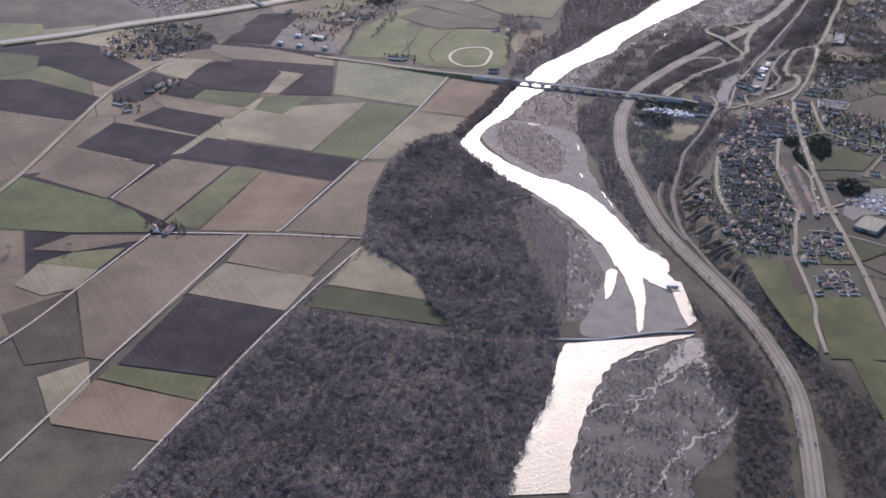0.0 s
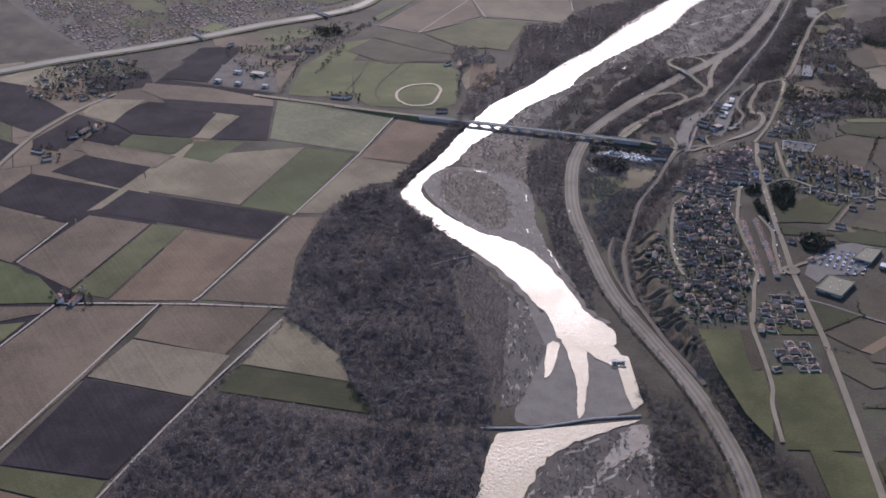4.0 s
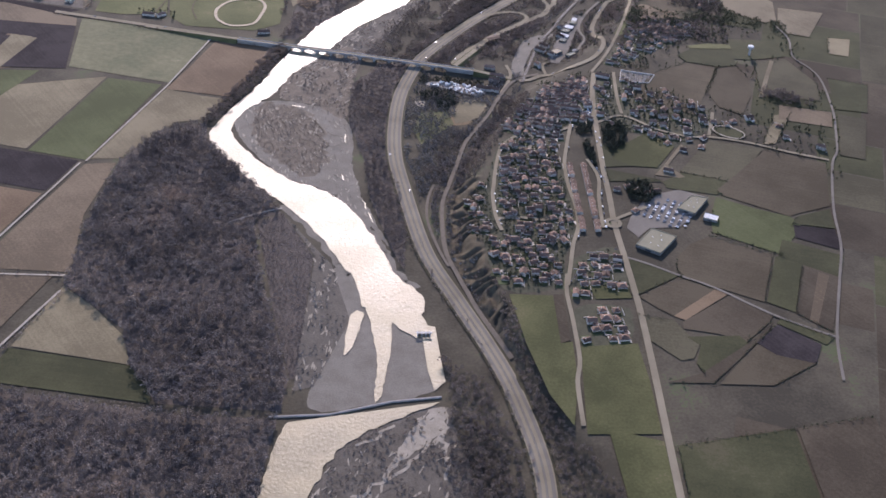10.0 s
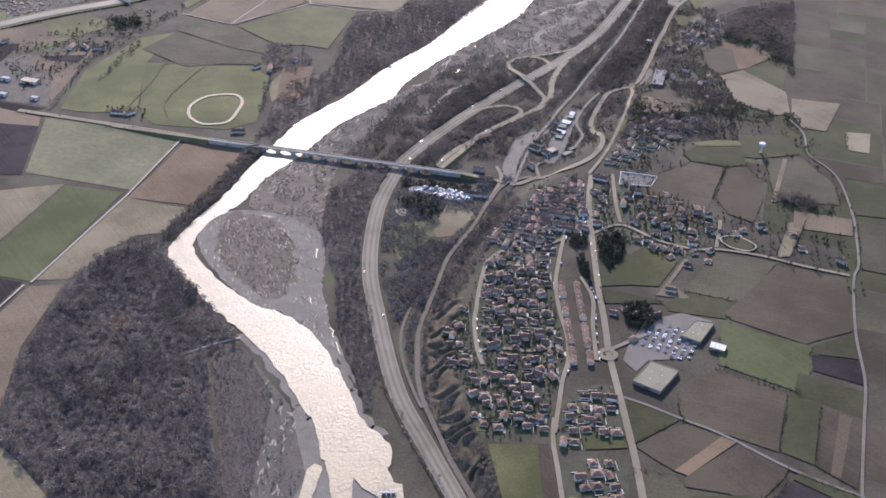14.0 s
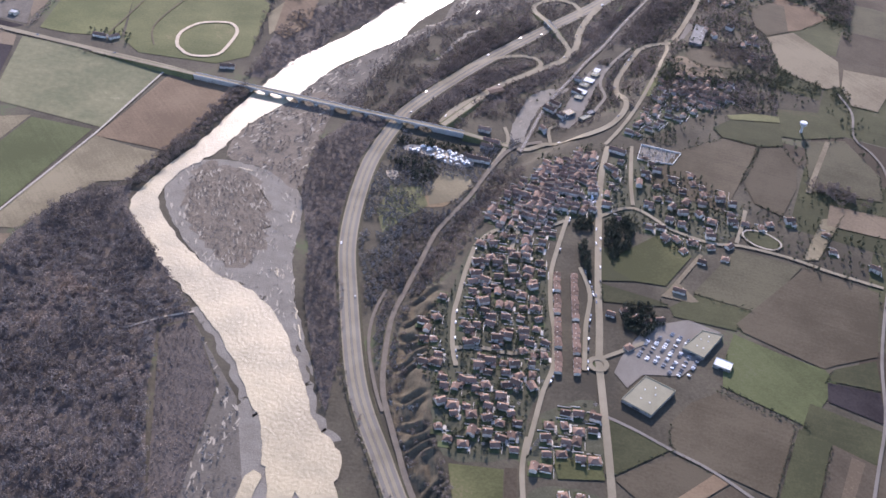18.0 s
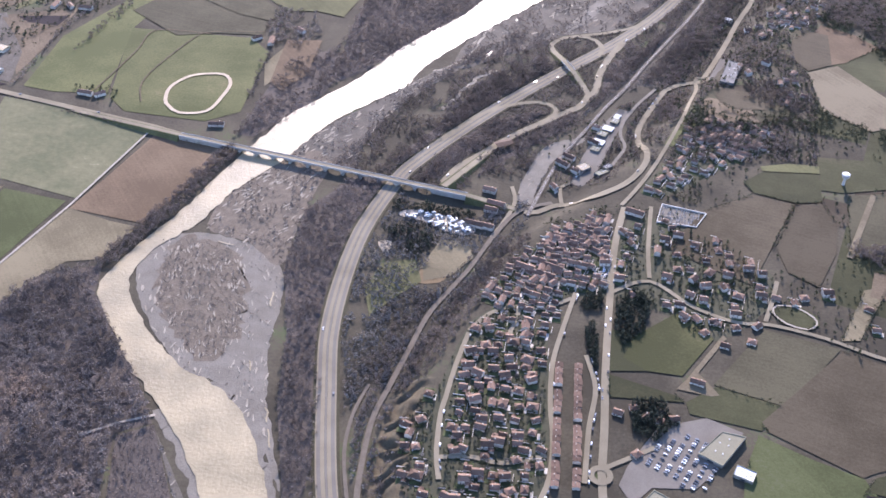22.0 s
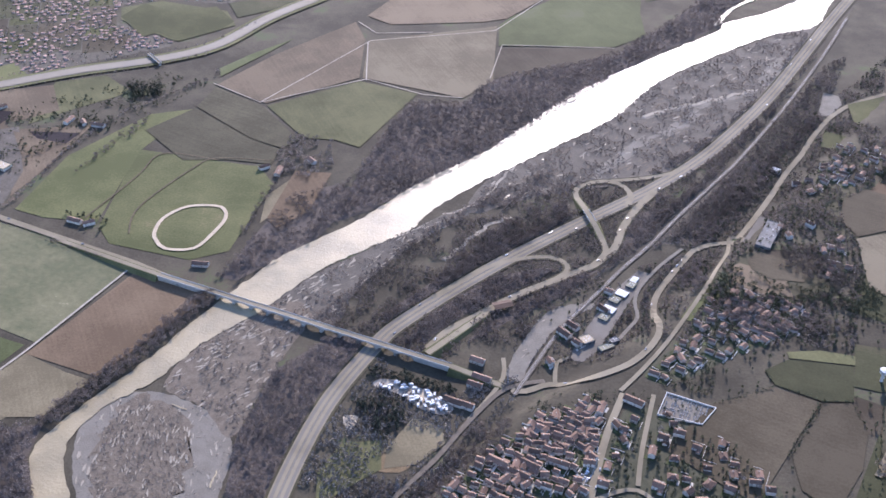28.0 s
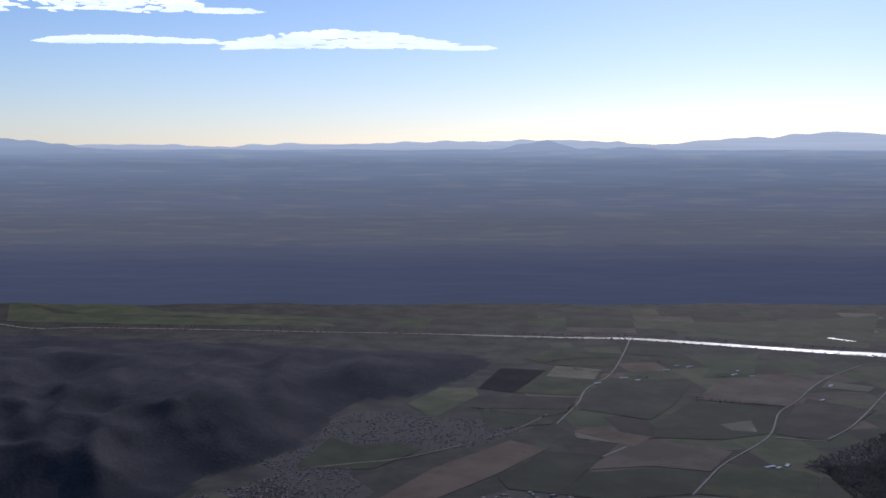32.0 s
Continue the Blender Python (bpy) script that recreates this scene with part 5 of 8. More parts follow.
field("mauve", [(-1026, 467), (-842, 421), (-799, 322), (-897, 155)])
field("green", [(-1152, 1174), (-1070, 1158), (-1053, 1100), (-1101, 1050)])
field("olive", [(-1214, 1322), (-1127, 1322), (-1100, 1267), (-1158, 1188)])
field("mauve", [(-638, 1374), (-544, 1405), (-548, 1312), (-561, 1224), (-593, 1297)])
field("meadow", [(-430, 1187), (-457, 1360), (-292, 1351), (-262, 1316), (-267, 1172), (-304, 1147), (-404, 1158)])
field("meadow", [(-542, 1200), (-538, 1326), (-480, 1451), (-425, 1479), (-454, 1359), (-436, 1195), (-501, 1191)])
field("tan", [(-262, 1289), (-245, 1331), (-215, 1344), (-230, 1284), (-251, 1232)])
field("mauve", [(-720, 1398), (-671, 1402), (-641, 1370), (-671, 1326)])
field("olive", [(-650, 1511), (-589, 1546), (-532, 1506), (-590, 1439), (-628, 1390)])
field("mauve", [(-727, 1464), (-649, 1502), (-605, 1435), (-648, 1392), (-712, 1425)])
field("fallow", [(301, 1273), (353, 1266), (386, 1242), (396, 1214), (343, 1198), (284, 1243)])
field("brown", [(435, 1426), (487, 1427), (482, 1379), (429, 1335), (414, 1358)])
field("meadow", [(-3447, 4508), (-3063, 4517), (-2253, 4169), (-1681, 4222), (-2489, 3992), (-3254, 4282)])
field("meadow", [(-2238, 4144), (-1681, 4222), (-1385, 4227), (-1885, 4079)])
field("olive", [(-297, 4409), (561, 4977), (469, 4195), (-34, 4241)])
field("dark", [(-859, 1103), (-807, 1069), (-836, 975), (-889, 1001)])
field("dark", [(-799, 1065), (-753, 1029), (-765, 995), (-807, 1013)])
field("dark", [(-761, 1157), (-645, 1139), (-649, 1108), (-652, 1026), (-754, 1044), (-803, 1074), (-788, 1127)])
field("dark", [(-682, 1180), (-562, 1154), (-547, 1023), (-624, 1023), (-612, 1116), (-673, 1137)])
field("tan", [(-642, 1119), (-610, 1116), (-631, 1023), (-654, 1026)])
field("green", [(-750, 1030), (-656, 1019), (-676, 963), (-760, 995)])
field("mauve", [(-813, 1007), (-665, 957), (-691, 930), (-821, 973)])
field("dark", [(-769, 1258), (-562, 1201), (-613, 1177), (-782, 1205)])
field("dark", [(-744, 1334), (-679, 1328), (-688, 1266), (-768, 1277)])
field("dark", [(-732, 1413), (-662, 1419), (-680, 1335), (-756, 1343)])
field("tan", [(-999, 1311), (-919, 1296), (-948, 1204), (-1042, 1234)])
field("tan", [(-847, 1165), (-768, 1164), (-796, 1082), (-853, 1109)])
field("brown", [(-348, 1116), (-278, 1093), (-319, 950), (-403, 967)])
field("tan", [(-405, 961), (-322, 944), (-334, 917), (-344, 890), (-384, 881), (-425, 836), (-450, 842)])
field("tan", [(-22, 891), (-25, 916), (-11, 951), (19, 951), (25, 931), (4, 901)])
field("olive", [(-78, 876), (-66, 913), (-32, 924), (-24, 890), (-49, 862), (-68, 835)])
field("brown", [(440, 1411), (469, 1458), (510, 1433), (533, 1401), (480, 1356), (452, 1345), (434, 1361)])
field("umber", [(322, 1285), (382, 1283), (368, 1233), (324, 1253)])
field("meadow", [(-965, 1682), (-922, 1712), (-861, 1644), (-899, 1611)])
field("meadow", [(-768, 1517), (-738, 1555), (-696, 1520), (-728, 1486)])
field("dark", [(-740, 1166), (-558, 1146), (-544, 1018), (-630, 1019), (-605, 1109), (-642, 1118), (-722, 1134)])
field("dark", [(-774, 1136), (-720, 1130), (-641, 1112), (-660, 1022), (-750, 1032), (-792, 1070)])
field("mauve", [(-787, 1237), (-674, 1220), (-563, 1174), (-558, 1148), (-740, 1169), (-787, 1205)])
field("tan", [(-629, 1110), (-603, 1107), (-630, 1019), (-657, 1023)])
field("dark", [(-803, 1056), (-752, 1026), (-766, 987), (-818, 1006)])
field("dark", [(-955, 1157), (-876, 1108), (-904, 1029)])
field("dark", [(-859, 1094), (-816, 1069), (-841, 1001), (-842, 967), (-883, 978), (-893, 1003)])
field("tan", [(-844, 1133), (-779, 1153), (-792, 1070), (-848, 1099)])
field("green", [(-750, 1026), (-654, 1013), (-671, 965), (-760, 985)])
field("dark", [(-738, 1408), (-660, 1405), (-674, 1328), (-749, 1329)])
field("dark", [(-747, 1321), (-677, 1320), (-685, 1244), (-769, 1260)])
field("mauve", [(-637, 1369), (-545, 1352), (-556, 1249), (-574, 1285)])
field("mauve", [(-829, 998), (-770, 981), (-672, 957), (-685, 918), (-792, 952)])
field("tan", [(-27, 910), (-10, 957), (5, 956), (23, 942), (19, 922), (5, 911)])
field("mauve", [(279, 1236), (293, 1250), (341, 1238), (347, 1200), (308, 1195), (282, 1210)])
field("meadow", [(231, 1141), (250, 1187), (256, 1176), (241, 1136)])
field("dark", [(-616, 1373), (-549, 1383), (-555, 1353), (-597, 1358)])

# the river plain beside the southern wood
field("green", [(-845, 663), (-793, 643), (-745, 625), (-711, 588), (-706, 570), (-802, 562), (-895, 567)])
field("mauve", [(-800, 557), (-707, 562), (-711, 549), (-784, 517), (-835, 519)])
field("olive", [(-783, 516), (-725, 530), (-741, 481), (-768, 477), (-815, 490)])
field("stubble", [(-741, 479), (-753, 438), (-785, 421), (-825, 440), (-815, 488)])
field("umber", [(-753, 435), (-702, 311), (-755, 294), (-815, 382)])
field("mauve", [(-701, 563), (-591, 569), (-628, 435), (-674, 307), (-699, 311), (-751, 436)])
field("mauve", [(-583, 570), (-457, 571), (-493, 479), (-597, 506)])
field("stubble", [(-598, 503), (-487, 478), (-510, 408), (-625, 436)])
field("dark", [(-625, 433), (-511, 405), (-557, 287), (-662, 302)])
field("olive", [(-667, 300), (-559, 284), (-565, 248), (-675, 278)])
field("brown", [(-676, 275), (-566, 247), (-586, 188), (-695, 206)])
field("tan", [(-693, 305), (-679, 268), (-695, 206), (-735, 275)])
field("tan", [(-443, 555), (-406, 522), (-370, 480), (-356, 439), (-471, 464)])
field("dull", [(-473, 462), (-356, 438), (-331, 403), (-330, 389), (-485, 418)])
# the terrace east of the village
field("fallow", [(299, 842), (364, 823), (316, 762), (300, 748), (243, 767), (272, 807)])
field("dull", [(217, 744), (245, 765), (300, 747), (277, 718), (219, 731)])
field("earth", [(366, 821), (390, 810), (434, 791), (407, 698), (363, 682), (351, 676), (283, 717), (279, 728)])
field("green", [(274, 713), (314, 691), (352, 675), (360, 655), (354, 650), (319, 603), (252, 643), (256, 666), (263, 687)])
field("dark", [(350, 659), (396, 651), (393, 611), (345, 635)])
field("dull", [(328, 631), (389, 602), (372, 564), (311, 594)])
field("dull", [(362, 677), (404, 692), (398, 653), (350, 662)])
field("earth", [(195, 576), (200, 596), (220, 620), (246, 635), (309, 603), (275, 522), (198, 563)])
field("dull", [(311, 600), (336, 586), (303, 506), (278, 522)])
field("umber", [(337, 585), (371, 564), (332, 476), (304, 505)])
field("mauve", [(350, 573), (360, 567), (321, 488), (314, 494)])
field("earth", [(144, 530), (194, 562), (228, 542), (174, 499), (161, 511)])
field("brown", [(228, 542), (241, 535), (185, 493), (174, 499)])
field("umber", [(242, 533), (279, 502), (269, 488), (238, 460), (215, 472), (180, 480), (182, 491)])
field("fallow", [(140, 500), (173, 493), (190, 455), (180, 437), (167, 434), (141, 464)])
field("dull", [(180, 468), (234, 470), (240, 459), (185, 417), (181, 430), (191, 455)])
field("umber", [(239, 458), (275, 490), (260, 470), (191, 403), (147, 404), (182, 416)])
field("dark", [(278, 487), (314, 457), (299, 430), (263, 442), (249, 460)])
field("dull", [(285, 496), (330, 467), (319, 457), (278, 489)])
field("earth", [(249, 458), (263, 442), (299, 430), (248, 400), (196, 402)])
field("dull", [(166, 583), (194, 564), (144, 532), (144, 594)])
# south of the village
field("pasture", [(10, 532), (55, 530), (53, 458), (65, 460), (62, 408), (50, 349), (33, 388), (19, 458)])
field("umber", [(56, 532), (66, 532), (63, 462), (53, 458)])
field("pasture", [(95, 547), (136, 546), (137, 527), (99, 525)])
field("pasture", [(72, 453), (129, 458), (130, 405), (127, 339), (60, 339), (67, 408)])
# gardens and paddocks between the main street and the fields
field("pasture", [(178, 822), (219, 856), (250, 825), (217, 775), (186, 778), (166, 793)])
field("dull", [(152, 771), (209, 751), (217, 744), (152, 744)])
field("dull", [(156, 829), (178, 822), (166, 793), (186, 778), (153, 775)])
field("stubble", [(220, 771), (259, 831), (262, 827), (231, 780), (247, 755), (239, 753), (210, 759)])
field("dull", [(307, 869), (330, 882), (352, 865), (350, 851), (335, 844), (315, 853)])
field("tan", [(404, 908), (429, 915), (384, 836), (367, 834)])
field("mauve", [(420, 936), (487, 919), (474, 880), (407, 898)])
field("fallow", [(494, 915), (529, 902), (489, 801), (460, 811)])
field("dull", [(515, 1015), (567, 998), (537, 920), (495, 928)])
field("tan", [(560, 1146), (594, 1142), (571, 1085), (543, 1094)])
field("fallow", [(421, 1063), (471, 1072), (494, 1001), (483, 950), (402, 960)])
field("dull", [(401, 1134), (473, 1131), (473, 1080), (417, 1067), (393, 1070), (398, 1100)])
field("earth", [(217, 953), (264, 1020), (319, 1053), (360, 1041), (326, 968), (296, 904), (256, 927)])
field("dull", [(311, 1076), (335, 1097), (397, 1099), (391, 1048), (362, 1043), (320, 1057)])
field("olive", [(334, 1108), (367, 1117), (400, 1115), (398, 1101), (336, 1099)])
field("earth", [(362, 1039), (389, 1046), (399, 1011), (388, 961), (361, 907), (334, 927), (329, 967)])
field("stubble", [(426, 1325), (468, 1346), (513, 1271), (498, 1203), (476, 1194), (428, 1234)])
field("stubble", [(515, 1250), (584, 1235), (532, 1147), (502, 1157), (499, 1199)])
# between the river and the canal
field("mauve", [(-203, 2071), (-68, 2231), (118, 2160), (0, 1970), (-50, 1872), (-87, 1849), (-228, 1808), (-273, 1833)])
field("fallow", [(-61, 2240), (28, 2332), (158, 2356), (124, 2174), (0, 2196)])
field("dull", [(133, 2168), (170, 2360), (387, 2345), (362, 2244), (301, 2111), (166, 1988), (159, 2111)])
field("green", [(-59, 1844), (-45, 1879), (127, 2140), (157, 2102), (160, 1938), (172, 1853), (126, 1801), (-49, 1767)])
field("umber", [(-47, 1759), (126, 1790), (97, 1743), (-39, 1656)])
field("stubble", [(-249, 1743), (-62, 1838), (-40, 1648), (-73, 1587), (-226, 1617)])
field("mauve", [(-424, 1550), (-374, 1662), (-285, 1805), (-255, 1747), (-231, 1616), (-338, 1513)])
field("fallow", [(-427, 1484), (-422, 1545), (-340, 1505), (-263, 1425), (-279, 1401), (-325, 1416)])
field("olive", [(-334, 1507), (-227, 1606), (-138, 1585), (-181, 1424), (-218, 1436), (-259, 1432)])
field("fallow", [(-469, 1408), (-427, 1480), (-324, 1414), (-280, 1398), (-279, 1360), (-337, 1359), (-392, 1346)])
field("green", [(-438, 1601), (-409, 1656), (-362, 1725), (-386, 1668), (-427, 1577)])
# beyond the canal
field("dark", [(-621, 3206), (-630, 3498), (-489, 3508), (-512, 3188)])
field("pasture", [(-507, 3190), (-488, 3544), (-316, 3522), (-334, 3204)])
field("meadow", [(-746, 2975), (-724, 3183), (-633, 3217), (-592, 3122), (-632, 2844)])
field("umber", [(-576, 2991), (-508, 3153), (-330, 3184), (-328, 3050), (-559, 2984)])
field("tan", [(-271, 2820), (-252, 2883), (-92, 2842), (-108, 2758), (-254, 2783)])
field("brown", [(-540, 2222), (-500, 2452), (-399, 2715), (-301, 2673), (-360, 2457), (-436, 2258)])
field("olive", [(-615, 2151), (-540, 2214), (-436, 2250), (-436, 2110), (-506, 2054), (-558, 2068)])
field("dull", [(-355, 2438), (-297, 2655), (-172, 2661), (-206, 2369), (-314, 2370)])
field("dull", [(-206, 2369), (-186, 2519), (-62, 2607), (49, 2602), (39, 2454), (-100, 2368)])
field("mauve", [(-153, 2793), (-34, 2810), (99, 2782), (61, 2615), (-63, 2615), (-179, 2552)])
field("dull", [(-95, 2981), (-33, 3225), (191, 3241), (170, 2963), (67, 2872), (-85, 2844)])
field("mauve", [(-21, 3264), (21, 3542), (313, 3636), (212, 3262)])
field("green", [(-28, 3548), (-3, 3889), (119, 3987), (116, 3619)])
field("umber", [(183, 2996), (264, 3370), (411, 3290), (305, 2958)])
field("pasture", [(48, 2457), (89, 2683), (253, 2674), (281, 2641), (263, 2495), (164, 2460)])
field("dull", [(266, 2495), (285, 2655), (369, 2630), (386, 2519)])
field("pasture", [(-781, 2374), (-807, 2610), (-729, 2560), (-637, 2618), (-568, 2587), (-617, 2410), (-663, 2394)])
field("olive", [(-671, 1776), (-619, 1817), (-499, 1801), (-467, 1751), (-539, 1676), (-651, 1732)])
field("dull", [(-507, 1832), (-419, 1893), (-394, 1854), (-474, 1780)])
field("pasture", [(-609, 3674), (-558, 3825), (-313, 3849), (-299, 3634), (-488, 3589)])
field("dull", [(-359, 4044), (-142, 4063), (-144, 3835), (-310, 3850)])
field("fallow", [(-328, 3171), (-289, 3466), (-53, 3435), (-74, 3177), (-113, 3004), (-299, 3060)])
field("dull", [(-547, 2969), (-325, 3038), (-340, 2891), (-474, 2785)])
field("meadow", [(-3139, 4296), (-2645, 3973), (-2148, 4029), (-1550, 4131), (-1413, 4050), (-2034, 3878), (-2693, 3746)])

field("earth", [(419, 1404), (449, 1436), (472, 1428), (461, 1348), (428, 1329), (412, 1361)])
field("pasture", [(418, 1594), (456, 1582), (455, 1535), (409, 1551)])
field("pasture", [(458, 1680), (513, 1717), (495, 1589), (461, 1627)])
field("earth", [(302, 1258), (315, 1275), (362, 1263), (361, 1228), (325, 1227), (306, 1241)])
field("pasture", [(252, 1175), (260, 1204), (278, 1204), (276, 1187), (260, 1167)])

field("brown", [(-246, 1242), (-245, 1351), (-199, 1355), (-203, 1266), (-229, 1225)])

field("pasture", [(-657, 1744), (-642, 1801), (-582, 1778), (-523, 1815), (-474, 1765), (-485, 1729), (-532, 1676), (-576, 1699), (-592, 1678)])
field("pasture", [(-972, 1672), (-964, 1701), (-901, 1696), (-911, 1659)])
field("olive", [(-883, 1611), (-882, 1644), (-847, 1624), (-855, 1601)])
field("olive", [(-860, 2140), (-843, 2172), (-799, 2136), (-818, 2100)])
field("pasture", [(-879, 2059), (-858, 2091), (-807, 2080), (-832, 2028)])
field("olive", [(-663, 2042), (-649, 2097), (-611, 2082), (-619, 2030)])
field("mauve", [(107, 3311), (236, 3640), (313, 3614), (189, 3286)])
field("mauve", [(-8, 3316), (50, 3569), (111, 3576), (96, 3316)])
field("tan", [(-473, 3426), (-477, 3583), (-330, 3567), (-329, 3426)])
field("brown", [(-277, 2835), (-243, 2885), (-87, 2848), (-120, 2749)])
field("pale", [(55, 3013), (127, 3079), (146, 2969), (86, 2967)])
field("umber", [(187, 2966), (239, 3313), (435, 3297), (303, 2935)])
field("green", [(-5, 3703), (42, 3897), (114, 3925), (71, 3691)])
field("pale", [(301, 3520), (324, 3618), (450, 3576), (426, 3502)])

field("pasture", [(80, 345), (127, 330), (121, 215), (84, 225)])
field("dull", [(138, 325), (250, 345), (246, 232), (131, 215)])
field("umber", [(253, 345), (330, 360), (326, 240), (249, 232)])
field("fallow", [(130, 208), (250, 226), (246, 90), (122, 80)])

# ---- buildings ----
surface("hamlet_roofs", (0.088, 0.055, 0.038), (0.168, 0.108, 0.076), 4, fine=0.4, bump=0, per_island=0.35, rough=0.8, spec=0.12)
surface("far_roofs", (0.210, 0.135, 0.105), (0.330, 0.225, 0.175), 4, fine=0.4, bump=0, per_island=0.3, rough=0.9, spec=0.04)
def gable_wall(w, d, h, rise):
    """Walls of a house, w along x and d along y, with the gables at the ends of x."""
    a, b = w / 2, d / 2
    v = [(-a, -b, -0.6), (a, -b, -0.6), (a, b, -0.6), (-a, b, -0.6), (-a, -b, h), (a, -b, h), (a, b, h), (-a, b, h), (-a, 0, h + rise), (a, 0, h + rise)]
    f = [(0, 1, 5, 4), (2, 3, 7, 6), (1, 2, 6, 9, 5), (3, 0, 4, 8, 7)]
    return mesh_from("wall", v, f, "render_wall")


def gable_roof(w, d, h, rise, material="roof_tile", over=0.45, thick=0.22):
    a, b = w / 2 + over, d / 2 + over
    drop = rise * over / (d / 2)
    low, top = h - drop + 0.04, h + rise + 0.04
    v = [(-a, -b, low), (a, -b, low), (a, 0, top), (-a, 0, top), (-a, b, low), (a, b, low)]
    v += [(x, y, z + thick) for x, y, z in v]
    f = [(6, 7, 8, 9), (9, 8, 11, 10), (0, 3, 2, 1), (3, 4, 5, 2), (0, 1, 7, 6), (5, 4, 10, 11), (1, 2, 8, 7), (2, 5, 11, 8), (3, 0, 6, 9), (4, 3, 9, 10)]
    return mesh_from("roof", v, f, material)


def hip_roof(w, d, h, rise, over=0.45, thick=0.2):
    a, b, r = w / 2 + over, d / 2 + over, max(w / 2 - d / 2, 0.3)
    low = h + 0.02
    v = [(-a, -b, low), (a, -b, low), (a, b, low), (-a, b, low), (-a, -b, low + thick), (a, -b, low + thick), (a, b, low + thick), (-a, b, low + thick), (-r, 0, h + rise), (r, 0, h + rise)]
    f = [(3, 2, 1, 0), (0, 1, 5, 4), (1, 2, 6, 5), (2, 3, 7, 6), (3, 0, 4, 7), (4, 5, 9, 8), (6, 7, 8, 9), (5, 6, 9), (7, 4, 8)]
    return mesh_from("roof", v, f, "roof_tile")


WINDOW = box_mesh("window", [(-0.6, -0.06, 0.0, 0.6, 0.06, 1.25), (-0.75, -0.12, -0.12, 0.75, 0.08, -0.02)], "glass_dark")
DOOR = box_mesh("door", [(-0.5, -0.06, 0.0, 0.5, 0.06, 2.05)], "bark")
CHIMNEY = box_mesh("chimney", [(-0.45, -0.35, 0, 0.45, 0.35, 1.8), (-0.55, -0.45, 1.8, 0.55, 0.45, 2.0)], "render_wall")
HOUSE_WORDS = {
    0: "cream rendered house with a brown clay tile roof", 1: "low bungalow with a red-brown hipped tile roof",
    2: "two-storey village house with a weathered tile roof", 3: "small rendered house with a lean-to wing",
    4: "terraced house with a shallow pinkish tile roof", 5: "long farmhouse with a brown tiled gable roof",
}


def house(kind, w, d, h, rise, hip=False, wing=False, group="houses of the village"):
    rise *= 1.15
    ob = empty("house", pose(0, 0, 0), HOUSE_WORDS[kind], "house", group)
    part("wall", gable_wall(w, d, h, 0.02 if hip else rise), ob)
    part("roof", hip_roof(w, d, h, rise) if hip else gable_roof(w, d, h, rise, "roof_pink" if kind == 4 else "roof_tile"), ob)
    if wing:
        part("wing_wall", gable_wall(w * 0.45, d * 0.6, h * 0.6, rise * 0.5), ob, at=pose(w * 0.32, -d * 0.68, 0, 0, 0, 90))
        part("wing_roof", gable_roof(w * 0.45, d * 0.6, h * 0.6, rise * 0.5), ob, at=pose(w * 0.32, -d * 0.68, 0, 0, 0, 90))
    part("chimney", CHIMNEY, ob, at=pose(w * 0.22, d * 0.14, h + rise * 0.55))
    for x in (-w * 0.28, w * 0.12):
        part("window", WINDOW, ob, at=pose(x, -d / 2, 1.0))
        if h > 4:
            part("window", WINDOW, ob, at=pose(x, -d / 2, 3.7))
    part("door", DOOR, ob, at=pose(-w * 0.05, -d / 2, 0))
    return ob


ARCH = [house(0, 10.5, 8.0, 3.2, 2.0), house(0, 11.5, 8.5, 5.4, 2.1, wing=True), house(1, 12.0, 9.0, 3.0, 2.2, hip=True),
        house(1, 10.0, 8.5, 3.1, 2.0, hip=True), house(2, 9.5, 8.0, 5.6, 2.0), house(2, 12.5, 7.5, 6.0, 1.9), house(3, 9.0, 7.5, 3.2, 1.8, wing=True)]
TERRACED = house(4, 8.2, 9.0, 4.8, 1.6, group="terraced houses")
FARM = [house(5, 18.0, 8.5, 5.2, 2.2, group="farm buildings"), house(5, 24.0, 9.5, 4.8, 2.4, group="farm buildings")]
BUILT, HOMES = [], []
SPARE = set()


def put(ob, x, y, turn, size=1.0):
    m = pose(x, y, float(terrace(x, y)), 0, 0, turn) @ Matrix.Diagonal((size, size, size, 1))
    BUILT.append((x, y))
    if ob.name not in SPARE:
        SPARE.add(ob.name)
        ob.matrix_basis = m
        return ob
    new_one = copy_thing(ob, pose(0, 0, 0))
    new_one.matrix_basis = m
    return new_one


STREETS = [MAIN_STREET, MAIN_STREET_S, STREET_A, STREET_B, STREET_B_S, STREET_C, STREET_D, NORTH_ROAD, NORTH_ROAD_E, NORTH_ROAD_N, SLIP_EAST, BRIDGE_LINE, TRACK_ROAD_U, EAST_STREET, EAST_LANE]


def spots(poly, dx, dy, turn, jitter, keep, rng):
    """A loose grid of places inside a polygon, in rows turned by some degrees."""
    cx, cy = np.mean([p[0] for p in poly]), np.mean([p[1] for p in poly])
    reach = max(math.hypot(p[0] - cx, p[1] - cy) for p in poly) + dx
    u = np.arange(-reach, reach, dx)
    v = np.arange(-reach, reach, dy)
    mu, mv = np.meshgrid(u, v)
    mu = mu.ravel() + rng.uniform(-jitter, jitter, mu.size) * dx
    mv = mv.ravel() + rng.uniform(-jitter, jitter, mv.size) * dy
    c, s = math.cos(radians(turn)), math.sin(radians(turn))
    x, y = cx + c * mu - s * mv, cy + s * mu + c * mv
    good = inside(poly, x, y) & (rng.uniform(0, 1, x.size) < keep)
    return x[good], y[good]


